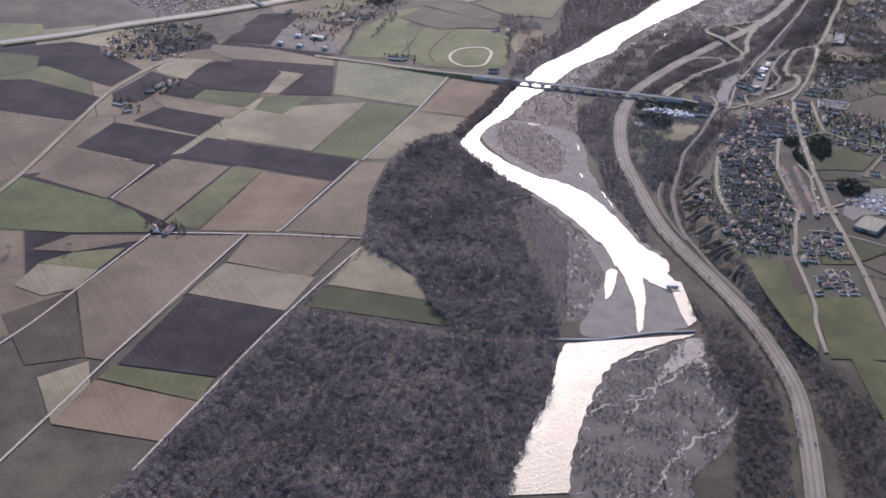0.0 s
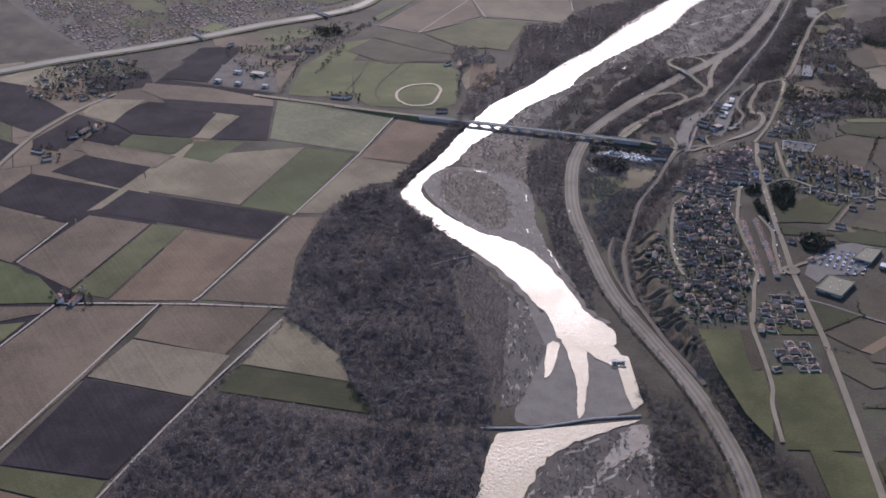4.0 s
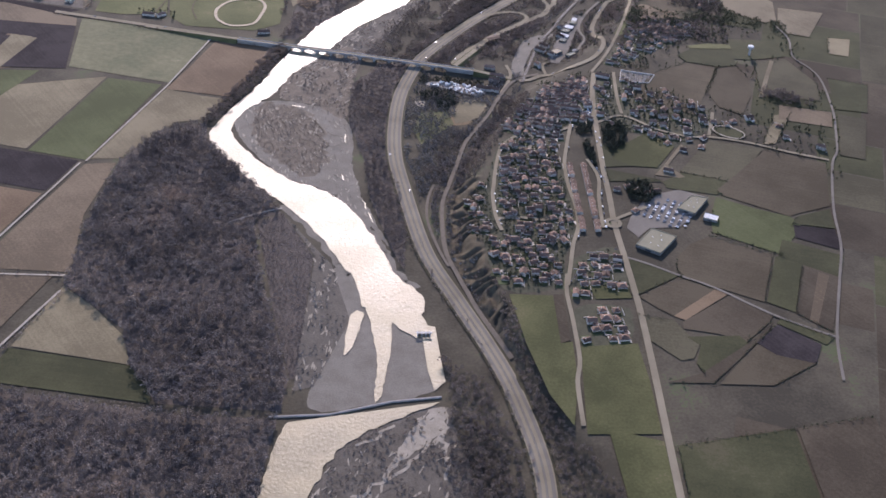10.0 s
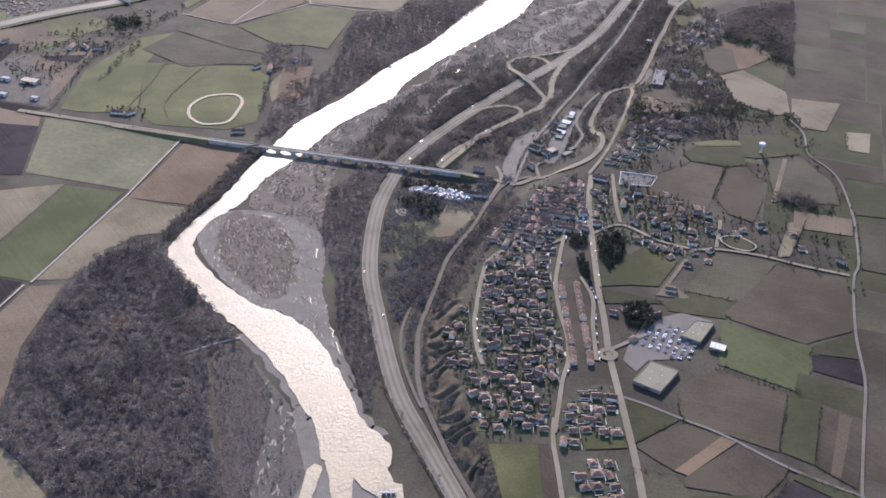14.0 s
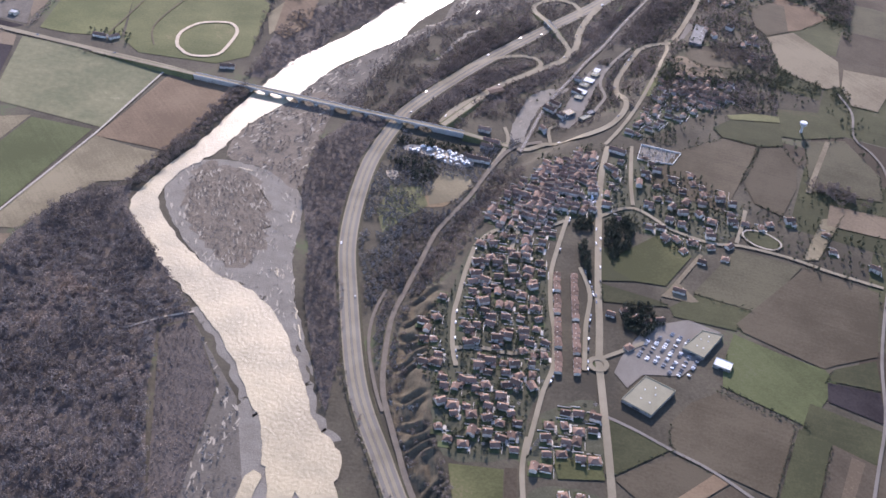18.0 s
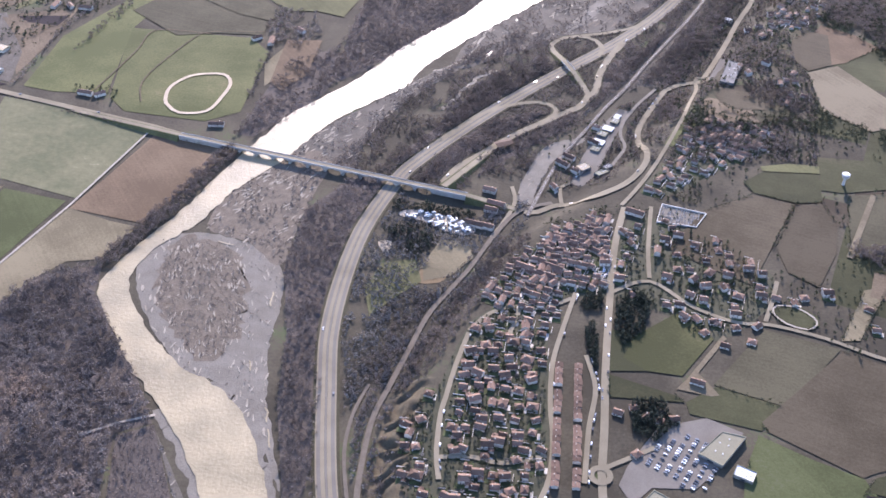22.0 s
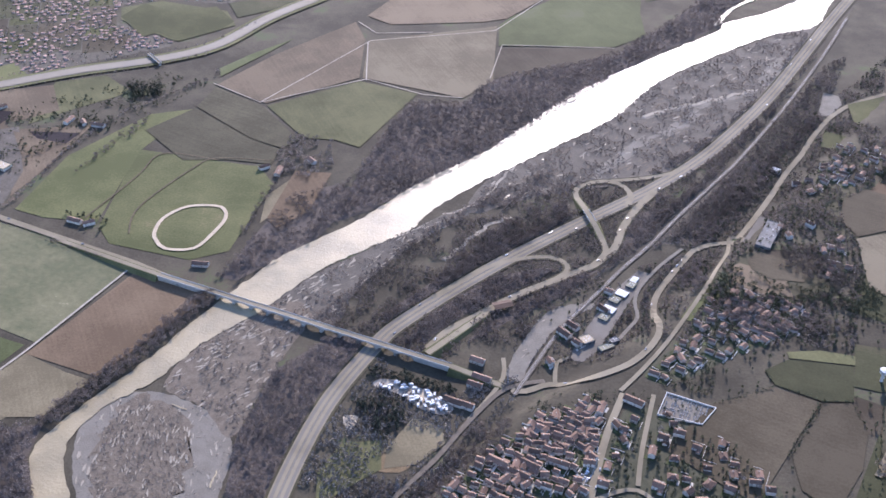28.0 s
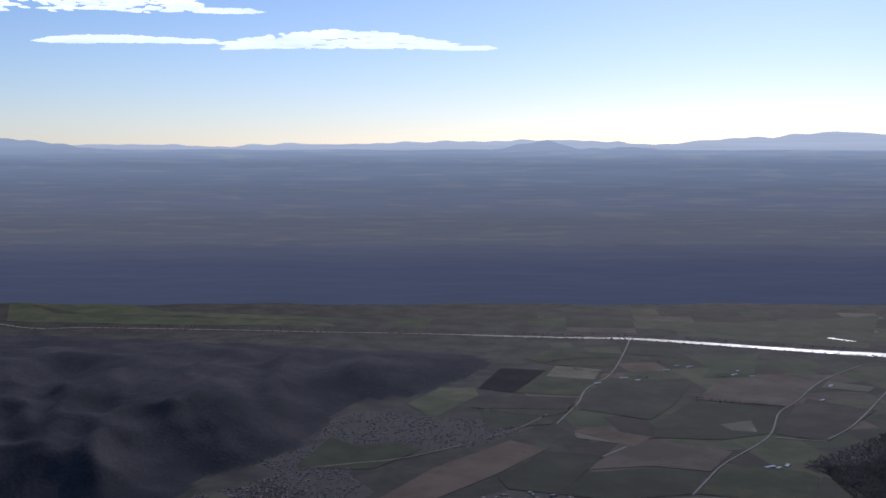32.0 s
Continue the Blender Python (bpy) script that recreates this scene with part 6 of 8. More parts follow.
def clear_of_roads(x, y, gap):
    ok = np.ones(len(x), bool)
    for line in STREETS:
        ok &= edge_distance(line, x, y) > gap
    return ok


def joined_houses(name, x, y, turn, rng, label, wild=12, scale=1.0, roof="far_roofs", pitch=1.0):
    """Small houses in one mesh, for where they are too far off to pick apart."""
    v, f, mats = [], [], []
    for px, py in zip(x, y):
        w, d, h, r = rng.uniform(7, 12) * scale, rng.uniform(6, 8) * scale, rng.uniform(2.4, 4.2) * scale * min(1, pitch + 0.2), rng.uniform(1.5, 2.1) * scale * pitch
        m = pose(px, py, float(terrace(px, py)), 0, 0, turn + rng.choice([0, 0, 90]) + rng.normal(0, wild))
        k, a, b = len(v), w / 2, d / 2
        pts = [(-a, -b, 0), (a, -b, 0), (a, b, 0), (-a, b, 0), (-a, -b, h), (a, -b, h), (a, b, h), (-a, b, h), (-a, 0, h + r), (a, 0, h + r)]
        v += [tuple(m @ Vector(p)) for p in pts]
        f += [tuple(k + i for i in q) for q in ((0, 1, 5, 4), (2, 3, 7, 6), (1, 2, 6, 9, 5), (3, 0, 4, 8, 7), (4, 5, 9, 8), (6, 7, 8, 9))]
        mats += [0, 0, 0, 0, 1, 1]
    me = mesh_from(name, v, f, "far_wall")
    me.materials.append(MATS[roof])
    me.polygons.foreach_set("material_index", np.array(mats, np.int32))
    tagged(part(name, me), label, "houses", kind="stuff")


def hamlet(poly, dx, dy, turn, seed, keep, label, gap=7.0):
    rng = np.random.default_rng(seed)
    x, y = spots(poly, dx, dy, turn, 0.3, keep, rng)
    ok = clear_of_roads(x, y, gap)
    x, y = x[ok], y[ok]
    joined_houses("hamlet_houses", x, y, turn, rng, label, 16, 0.9, "hamlet_roofs")
    HOMES.extend((px, py, turn) for px, py in zip(x, y))
    BUILT.extend(zip(x.tolist(), y.tolist()))


def settle(poly, dx, dy, turn, kinds, seed, jitter=0.18, keep=0.92, gap=7.5, size=(0.70, 0.88), wild=8):
    rng = np.random.default_rng(seed)
    x, y = spots(poly, dx, dy, turn, jitter, keep, rng)
    ok = clear_of_roads(x, y, gap)
    for px, py in zip(x[ok], y[ok]):
        if any(abs(px - bx) < 6.3 and abs(py - by) < 6.3 for bx, by in BUILT):
            continue
        HOMES.append((px, py, turn))
        put(kinds[rng.integers(len(kinds))], px, py, turn + rng.choice([0, 0, 180, 180, 0, 90]) + rng.normal(0, wild), rng.uniform(*size))


settle(OLD_VILLAGE, 9, 10, -18, [ARCH[4], ARCH[5], ARCH[4], ARCH[0]], 3, jitter=0.22, keep=0.95, gap=6.0, wild=14, size=(0.58, 0.8))
settle(ESTATE, 12.5, 14.5, -4, ARCH[:5] + ARCH[6:], 4, jitter=0.32, keep=0.9, wild=14, size=(0.62, 0.9))
settle(ESTATE_N, 12, 13, -10, ARCH[:5], 16, jitter=0.25, size=(0.62, 0.85))
settle(ESTATE_SE, 13, 16, -3, ARCH[:4], 5)
settle(ESTATE_S, 14, 15, 6, ARCH[:4], 6)
settle(EAST_VILLAGE, 16.5, 18, -14, ARCH, 7, jitter=0.3, keep=0.75, wild=20)
hamlet(NE_HAMLET, 14, 15, -25, 8, 0.85, "tile-roofed houses of the northern hamlet")
settle(FARMS_EAST, 36, 30, -12, ARCH + FARM, 9, jitter=0.35, keep=0.5, wild=20)
settle(WORKS_YARD, 20, 22, -38, [ARCH[4], ARCH[5], FARM[0]], 10, jitter=0.3, keep=0.5, wild=10)
hamlet(WEST_HAMLET, 24, 26, 30, 12, 0.6, "scattered houses of the western hamlet")
hamlet(STATION_ROW, 12, 13, -20, 11, 0.85, "clustered tile-roofed houses by the northern road")
for k in range(21):
    for column in (-9.5, 7.5):
        if (k, column) not in ((3, 7.5), (10, 7.5), (11, -9.5), (4, -9.5), (16, -9.5)):
            put(TERRACED, 114 + column + 0.2 * k + 0.25 * ((k * 7) % 3 - 1), 645 + k * 6.5, 90, 0.70 + 0.03 * (k % 3 - 1))
for x, y, turn, which in [(x, y, -16, i % 2) for i, (x, y) in enumerate(BRIDGE_END_HOUSES)] + [(x, y, -22, 1) for x, y in LONG_HOUSES]:
    put(FARM[which], x, y, turn, 0.8)
for i, (x, y) in enumerate(WEST_FARMS + FARMSTEADS):
    put(FARM[i % 2], x, y, 20 + 47 * i, 0.75)
for i, (x, y) in enumerate(EAST_HOUSES):
    put(ARCH[(i * 3) % 6], x, y, -20 + 30 * (i % 3), 0.8)
put(FARM[0], 229, 767, -18, 0.7)
for i, (x, y) in enumerate(NORTH_HOUSES):
    put(ARCH[i % 6], x, y, -30 + 35 * i, 0.85)


def shed(corners, height, label, roof="roof_sheet", wall="wall_sheet", name="supermarket", group="", category="shop building", rim_cover="roof_sheet"):
    """A flat-roofed hall on four corners, with a parapet, roof lights and a sign band."""
    cx, cy = sum(c[0] for c in corners) / 4, sum(c[1] for c in corners) / 4
    z = float(terrace(cx, cy))
    loc = [(c[0] - cx, c[1] - cy) for c in corners]
    if sum(a[0] * b[1] - a[1] * b[0] for a, b in zip(loc, loc[1:] + loc[:1])) < 0:
        loc = loc[::-1]
    ob = empty(name, pose(cx, cy, z), label, category, group)
    v = [(x, y, -0.5) for x, y in loc] + [(x, y, height) for x, y in loc]
    deck = height - 0.4 if height > 2.5 else height + 0.17
    hall = part("wall", mesh_from("wall", v, [(0, 1, 5, 4), (1, 2, 6, 5), (2, 3, 7, 6), (3, 0, 4, 7)], wall), ob)
    front = min(range(4), key=lambda i: loc[i][1] + loc[(i + 1) % 4][1])
    a, b = Vector(loc[front]), Vector(loc[(front + 1) % 4])
    mid, turn = (a + b) / 2, math.degrees(math.atan2(b.y - a.y, b.x - a.x))
    wide = (b - a).length
    part("loading_door", box_mesh("loading_door", [(-wide * 0.12, -0.08, 0.3, wide * 0.12, 0.02, height * 0.6)], "glass_dark"), hall, "dark roller door", at=pose(mid.x, mid.y, 0, 0, 0, turn))
    part("sign_band", box_mesh("sign_band", [(-wide * 0.4, -0.1, height * 0.68, wide * 0.4, 0.02, height * 0.8)], "concrete"), hall, "pale fascia band", at=pose(mid.x, mid.y, 0, 0, 0, turn))
    part("roof", mesh_from("roof", [(x * 0.985, y * 0.985, deck) for x, y in loc], [(0, 1, 2, 3)], roof), ob)
    rim = [(x * k, y * k, height + dz) for k, dz in ((1.012, -0.9), (1.012, 0.15), (0.98, 0.15), (0.98, -0.5)) for x, y in loc]
    part("parapet", mesh_from("parapet", rim, [(r * 4 + i, r * 4 + (i + 1) % 4, r * 4 + 4 + (i + 1) % 4, r * 4 + 4 + i) for r in range(3) for i in range(4)], rim_cover), ob)
    for u, w in ((0.3, 0.3), (0.3, 0.6), (0.6, 0.35), (0.6, 0.7), (0.8, 0.5)):
        a, b = Vector(loc[0]).lerp(Vector(loc[1]), u), Vector(loc[3]).lerp(Vector(loc[2]), u)
        p = a.lerp(b, w)
        part("roof_light", ROOF_LIGHT, ob, "white domed roof light", at=pose(p.x, p.y, deck))
    return ob


ROOF_LIGHT = box_mesh("roof_light", [(-0.55, -0.55, 0, 0.55, 0.55, 0.35), (-0.4, -0.4, 0.35, 0.4, 0.4, 0.5)], "white_sheet")
shed([(x - 2, y - 7) for x, y in STORE_A], 4.4, "large grey-roofed supermarket beside the roundabout")
shed([(x - 3, y - 7) for x, y in STORE_B], 4.2, "grey-roofed store beside the supermarket car park")


def around(x, y, w, d, turn):
    c, s = math.cos(radians(turn)), math.sin(radians(turn))
    return [(x + c * u - s * v, y + s * u + c * v) for u, v in ((-w / 2, -d / 2), (w / 2, -d / 2), (w / 2, d / 2), (-w / 2, d / 2))]


shed(around(256, 669, 16, 11, -25), 4, "low outbuilding with a pale roof beside the store", roof="white_sheet", name="outbuilding", category="building")
shed(NORTH_SHOP, 4, "long dark-roofed shop beside the northern roundabout", roof="wall_sheet", rim_cover="wall_sheet")
for x, y in WHITE_HOUSE:
    shed(around(x, y, 11, 8, -25), 4, "small white flat-roofed building beside the road", roof="white_sheet", wall="render_wall", name="outbuilding", category="building")
hamlet(NORTH_CLUSTER, 14, 13, -25, 18, 0.75, "tile-roofed houses along the northern road")
hamlet(HAMLET_N, 15, 14, -25, 13, 0.7, "clustered tile-roofed houses on the northern terrace")
hamlet(HAMLET_P, 13, 11, -15, 14, 0.6, "low sheds and houses between garden plots")
hamlet(OLD_NORTH, 9, 9.5, -18, 15, 0.9, "tightly packed old village houses with tile roofs", gap=5.0)
for (x, y), w, roof in zip(WORKSHOPS, (15, 18, 16, 17, 14, 12), ("roof_sheet", "white_sheet", "roof_sheet", "white_sheet", "roof_sheet", "white_sheet")):
    shed(around(x, y, w - 5, 10, -24), 2.4, "pale metal-roofed workshop along the railway", roof=roof, rim_cover=roof, name="workshop", group="workshops along the railway", category="workshop")
for (x, y), w, d, roof in zip(YARD_SHEDS, (13, 16, 13), (11, 8, 7), ("sand", "roof_sheet", "wall_sheet")):
    shed(around(x, y, w, d, 40), 4, "low shed in the workshop yard", roof=roof, rim_cover=roof, name="workshop", group="workshops along the railway", category="workshop")
for (x, y), w, d in zip(YARD_HALLS, (26, 12, 14, 11, 12), (14, 9, 9, 8, 9)):
    shed(around(x, y, w, d, -18), 4.5, "pale-roofed farm storage hall", roof="sand" if w == 26 else "concrete", wall="render_wall", name="farm_hall", group="farm halls", category="barn")
rng = np.random.default_rng(21)
px, py = spots(INDUSTRY, 22, 20, 40, 0.3, 0.8, rng)
for x, y in zip(px, py):
    shed(around(x, y, rng.uniform(6, 16), rng.uniform(5, 10), 40 + rng.choice([0, 0, 90]) + rng.normal(0, 5)), rng.uniform(1.5, 2.3), "pale industrial hall beside the canal", roof=str(rng.choice(["roof_sheet", "sand", "far_roofs", "far_roofs"])), wall="far_wall", rim_cover="roof_sheet", name="industrial_hall", group="industrial halls", category="industrial building")


for i, (x, y) in enumerate(FAR_FARMS):
    shed(around(x, y, 16 + 5 * (i % 3), 8, 28 + 15 * (i % 4)), 1.9, "pale-roofed farm shed on the distant plain", roof="white_sheet", wall="far_wall", rim_cover="white_sheet", name="farm_shed", group="distant farm sheds", category="barn")


def toll(x, y, turn):
    ob = empty("toll_canopy", pose(x, y, 0, 0, 0, turn), "red-brown roofed toll plaza canopy over the slip road", "canopy")
    part("roof", gable_roof(20, 11, 5.0, 1.2), ob)
    for u in (-8, 0, 8):
        part("post", box_mesh("post", [(-0.3, -0.3, 0, 0.3, 0.3, 5.2)], "concrete"), ob, at=pose(u, 0, 0))
    return ob


toll(48, 1134, 30)

# far town: too many and too small to count
def far_town(name, poly, dx, dy, turn, keep, seed, label):
    rng = np.random.default_rng(seed)
    x, y = spots(poly, dx, dy, turn, 0.35, keep, rng)
    thick = np.array([noise.noise((a / 75, b / 75, 2)) for a, b in zip(x, y)]) > -0.2
    for plot in FIELDS:
        thick &= ~inside(plot, x, y)
    x, y = x[thick], y[thick]
    joined_houses(name, x, y, turn, rng, label, 30, 0.62, pitch=0.45)


far_town("town_houses", TOWN, 10, 11, 25, 0.85, 31, "crowded tile-roofed houses of the town beyond the canal")
far_town("town_houses", TOWN_NORTH, 12, 13, 20, 0.65, 32, "tile-roofed houses at the foot of the hills")

# ---- bridge over the river ----
A, B = Vector((-283, 1099)), Vector((6, 1030))
LONG = (B - A).length
BRIDGE_TURN = math.degrees(math.atan2(B.y - A.y, B.x - A.x))
bridge = empty("bridge", pose(A.x, A.y, 0, 0, 0, BRIDGE_TURN), "pale concrete arch bridge carrying the road across the river", "bridge")
DECK = 5.5
part("deck", box_mesh("deck", [(-40, -3.4, DECK, LONG + 6, 3.4, DECK + 0.7)], "concrete"), bridge)
part("carriageway", box_mesh("carriageway", [(-40, -2.9, DECK + 0.7, LONG + 6, 2.9, DECK + 0.75)], "asphalt"), bridge)
for side in (-3.35, 3.05):
    part("parapet", box_mesh("parapet", [(-40, side, DECK + 0.7, LONG + 6, side + 0.3, DECK + 1.35)], "concrete"), bridge)


def arch_span(span, pier, width, crown):
    """One arch with the half piers on both sides; the opening is a half round on short legs."""
    half = width / 2
    r = (span - pier) / 2
    leg = crown - min(r, crown - 0.5)
    n = 12
    inner = [(span / 2 - r, 0)] + [(span / 2 - r * math.cos(math.pi * i / n), leg + (crown - leg) * math.sin(math.pi * i / n)) for i in range(n + 1)] + [(span / 2 + r, 0)]
    outer = [(0, 0)] + [(span * i / n, DECK) for i in range(n + 1)] + [(span, 0)]
    verts, faces = [], []
    for s in (-half, half):
        verts += [(x, s, z - 0.0) for x, z in inner] + [(x, s, z) for x, z in outer]
    m = len(inner)
    for i in range(m - 1):
        faces += [(i, m + i, m + i + 1, i + 1), (2 * m + i, 2 * m + i + 1, 3 * m + i + 1, 3 * m + i), (i, i + 1, 2 * m + i + 1, 2 * m + i)]
    return mesh_from("arch", verts, faces, "stone")


SPAN = 21.0
span_mesh = arch_span(SPAN, 2.8, 5.8, DECK - 0.9)
for i in range(12):
    part("arch", span_mesh, bridge, at=pose(14 + i * SPAN, 0, 0))
    part("cutwater", box_mesh("cutwater", [(-1.6, -4.2, -0.5, 1.6, 4.2, 2.2)], "stone"), bridge, at=pose(14 + i * SPAN, 0, 0))
part("abutment", box_mesh("abutment", [(-40, -3.1, -0.5, 14, 3.1, DECK)], "stone"), bridge)
part("abutment", box_mesh("abutment", [(14 + 12 * SPAN, -3.1, -0.5, LONG + 6, 3.1, DECK)], "stone"), bridge)


def ramp(name, x0, y0, x1, y1, z0, z1, width, label):
    """An embankment that brings a road up to a bridge."""
    a, b = Vector((x0, y0)), Vector((x1, y1))
    d = (b - a).normalized()
    side = Vector((-d.y, d.x)) * width / 2
    v = []
    for p, z in ((a, z0), (b, z1)):
        for s, k in ((1, 0), (-1, 0)):
            v.append((p.x + side.x * s, p.y + side.y * s, z))
        for s in (1, -1):
            v.append((p.x + side.x * s * (1 + z * 0.22), p.y + side.y * s * (1 + z * 0.22), 0.1))
    f = [(1, 0, 4, 5), (0, 2, 6, 4), (3, 1, 5, 7), (4, 6, 7, 5)]
    me = mesh_from(name, v, f, "olive")
    tagged(part(name, me), label, "embankment", kind="structure")
    road = mesh_from("road", [(p.x + side.x * s * 0.75, p.y + side.y * s * 0.75, z + 0.08) for p, z in ((a, z0), (b, z1)) for s in (1, -1)], [(1, 0, 2, 3)], "asphalt")
    tagged(part("road", road), "grey road on its embankment", "road", kind="structure")


west = A + (A - B).normalized() * 40
far_west = A + (Vector((-598, 1193)) - A).normalized() * 190
east, far_east = B + (B - A).normalized() * 6, B + (B - A).normalized() * 62
ramp("bridge_ramp", far_east.x, far_east.y, east.x, east.y, 0.9, DECK + 0.6, 8, "embanked road leading down from the bridge")
ramp("slip_ramp", 33, 1122, -14, 1042, 0.9, DECK + 0.3, 9, "embanked slip road rising to the bridge")
ramp("bridge_ramp", far_west.x, far_west.y, west.x, west.y, 0.9, DECK + 0.6, 7, "grass embankment leading up to the bridge")

# ---- weir and sluice ----
weir = empty("weir", pose(WEIR[0][0], WEIR[0][1], 0), "long concrete weir across the river", "weir")
for (x0, y0), (x1, y1) in zip(WEIR, WEIR[1:]):
    length, turn = math.hypot(x1 - x0, y1 - y0), math.degrees(math.atan2(y1 - y0, x1 - x0))
    at = pose(x0 - WEIR[0][0], y0 - WEIR[0][1], 0, 0, 0, turn)
    part("crest", box_mesh("crest", [(0, -0.5, 0, length + 0.3, 0.5, 1.5), (0, -1.3, 0, length + 0.3, -0.5, 1.25)], "stone"), weir, at=at)
gx0, gy0 = GATE[0]
sluice = empty("sluice_gate", pose(gx0, gy0, 0), "concrete sluice gate with piers and a footbridge", "sluice")
for k in range(4):
    part("pier", box_mesh("pier", [(-0.5, -2.6, 0, 0.5, 2.6, 3.8)], "concrete"), sluice, at=pose(k * 4.0 - 1, 0, 0))
part("footbridge", box_mesh("footbridge", [(-3, -1.0, 3.8, 13, 1.0, 4.2)], "concrete"), sluice)
for k in range(3):
    part("gate", box_mesh("gate", [(0.55, -0.2, 0, 3.45, 0.2, 2.4)], "wall_sheet"), sluice, at=pose(k * 4.0 - 1, 0, 0))

# ---- cars ----
def car(material, label):
    ob = empty("car", pose(0, 0, 0), label, "car", "cars")
    v = []
    for z, w, x0, x1 in ((0.35, 0.85, -2.05, 2.05), (0.8, 0.88, -2.1, 2.1), (0.95, 0.82, -2.0, 1.9)):
        v += [(x0, -w, z), (x1, -w, z), (x1, w, z), (x0, w, z)]
    f = [(3, 2, 1, 0), (8, 9, 10, 11)] + [(r * 4 + i, r * 4 + (i + 1) % 4, r * 4 + 4 + (i + 1) % 4, r * 4 + 4 + i) for r in range(2) for i in range(4)]
    part("body", mesh_from("body", v, f, material), ob)
    c = [(-1.7, -0.78, 0.95), (0.9, -0.78, 0.95), (0.9, 0.78, 0.95), (-1.7, 0.78, 0.95), (-1.2, -0.65, 1.4), (0.3, -0.65, 1.4), (0.3, 0.65, 1.4), (-1.2, 0.65, 1.4)]
    part("glazing", mesh_from("glazing", c, [(0, 1, 5, 4), (1, 2, 6, 5), (2, 3, 7, 6), (3, 0, 4, 7)], "glass_dark"), ob)
    part("car_roof", mesh_from("car_roof", [(x, y, z + (0.06 if i > 3 else 0)) for i, (x, y, z) in enumerate([(-1.25, -0.68, 1.38), (0.35, -0.68, 1.38), (0.35, 0.68, 1.38), (-1.25, 0.68, 1.38)] * 2)], [(4, 5, 6, 7), (0, 1, 5, 4), (1, 2, 6, 5), (2, 3, 7, 6), (3, 0, 4, 7)], material), ob)
    for x in (-1.3, 1.3):
        for y in (-0.8, 0.8):
            part("wheel", WHEEL, ob, at=pose(x, y, 0.32))
    return ob


def wheel_mesh():
    v, f, n = [], [], 8
    for y in (-0.1, 0.1):
        v += [(0.32 * math.cos(math.tau * i / n), y, 0.32 * math.sin(math.tau * i / n)) for i in range(n)]
    f = [tuple(range(n)), tuple(range(2 * n - 1, n - 1, -1))] + [(i, n + i, n + (i + 1) % n, (i + 1) % n) for i in range(n)]
    return mesh_from("wheel", v, f, "tyre")


WHEEL = wheel_mesh()
CARS = [car("car_white", "small white car parked on asphalt"), car("car_grey", "silver grey car parked on asphalt"), car("car_dark", "dark car parked on asphalt")]
rng = np.random.default_rng(41)


def park(x, y, turn, lift):
    which = CARS[rng.choice([0, 0, 1, 1, 2])]
    ob = put(which, x, y, turn)
    BUILT.pop()
    ob.matrix_basis = pose(x, y, float(terrace(x, y)) + lift, 0, 0, turn) @ Matrix.Diagonal((0.85, 0.85, 0.85, 1))


cx, cy = sum(p[0] for p in CAR_PARK) / len(CAR_PARK), sum(p[1] for p in CAR_PARK) / len(CAR_PARK)
for row in range(-4, 5):
    for k in range(-10, 11):
        c, s = math.cos(radians(62)), math.sin(radians(62))
        x, y = cx + k * 2.9 * c - row * 8.0 * s, cy + k * 2.9 * s + row * 8.0 * c
        if inside(CAR_PARK, [x], [y])[0] and edge_distance(CAR_PARK, [x], [y], True)[0] > 3 and rng.uniform() < 0.78:
            park(x, y, -28 + rng.choice([0, 180]), car_park.data.vertices[0].co.z - float(terrace(x, y)))
for line, offs, count in ((MOTORWAY, (6.3, -6.3), 16), (MAIN_STREET, (2.2, -2.2), 10), (SLIP_EAST, (2,), 5), (NORTH_ROAD, (2,), 6), (STREET_D, (3.2,), 18), (STREET_B, (3.0,), 12), (STREET_A, (2.5,), 7), (BRIDGE_LINE[:2], (2,), 2)):
    pts = curve(line, 3.0)
    for _ in range(count):
        i = int(rng.integers(1, len(pts) - 1))
        (x0, y0), (x1, y1) = pts[i - 1], pts[i + 1]
        d = Vector((x1 - x0, y1 - y0)).normalized()
        off = float(rng.choice(offs))
        park(pts[i][0] - d.y * off, pts[i][1] + d.x * off, math.degrees(math.atan2(d.y, d.x)) + (180 if off > 0 else 0), 1.0)

for k in range(26):
    x, y = SQUARE[0][0] + rng.uniform(-2, 10), SQUARE[0][1] + rng.uniform(-4, 22)
    if inside(SQUARE, [x], [y])[0]:
        park(x, y, 80 + rng.choice([0, 180]), square.data.vertices[0].co.z - float(terrace(x, y)))

# ---- the yard of vans, the cemetery, the water tower ----
def van():
    ob = empty("van", pose(0, 0, 0), "white box van parked in the dusty yard", "van", "vans in the yard")
    part("box", box_mesh("box", [(-2.4, -1.0, 0.5, 1.2, 1.0, 2.7)], "white_sheet"), ob)
    part("cab", mesh_from("cab", [(1.22, -0.95, 0.5), (2.6, -0.95, 0.5), (2.6, 0.95, 0.5), (1.22, 0.95, 0.5), (1.22, -0.95, 2.2), (1.9, -0.85, 2.2), (1.9, 0.85, 2.2), (1.22, 0.95, 2.2), (2.6, -0.95, 1.3), (2.6, 0.95, 1.3)], [(0, 1, 8, 5, 4), (2, 3, 7, 6, 9), (4, 5, 6, 7), (5, 8, 9, 6), (1, 2, 9, 8)], "car_white"), ob)
    for x in (-1.5, 1.8):
        for y in (-0.9, 0.9):
            part("wheel", WHEEL, ob, at=pose(x, y, 0.32))
    return ob


VAN = van()
vx, vy = spots(YARD, 4.6, 3.6, 30, 0.3, 0.4, rng)
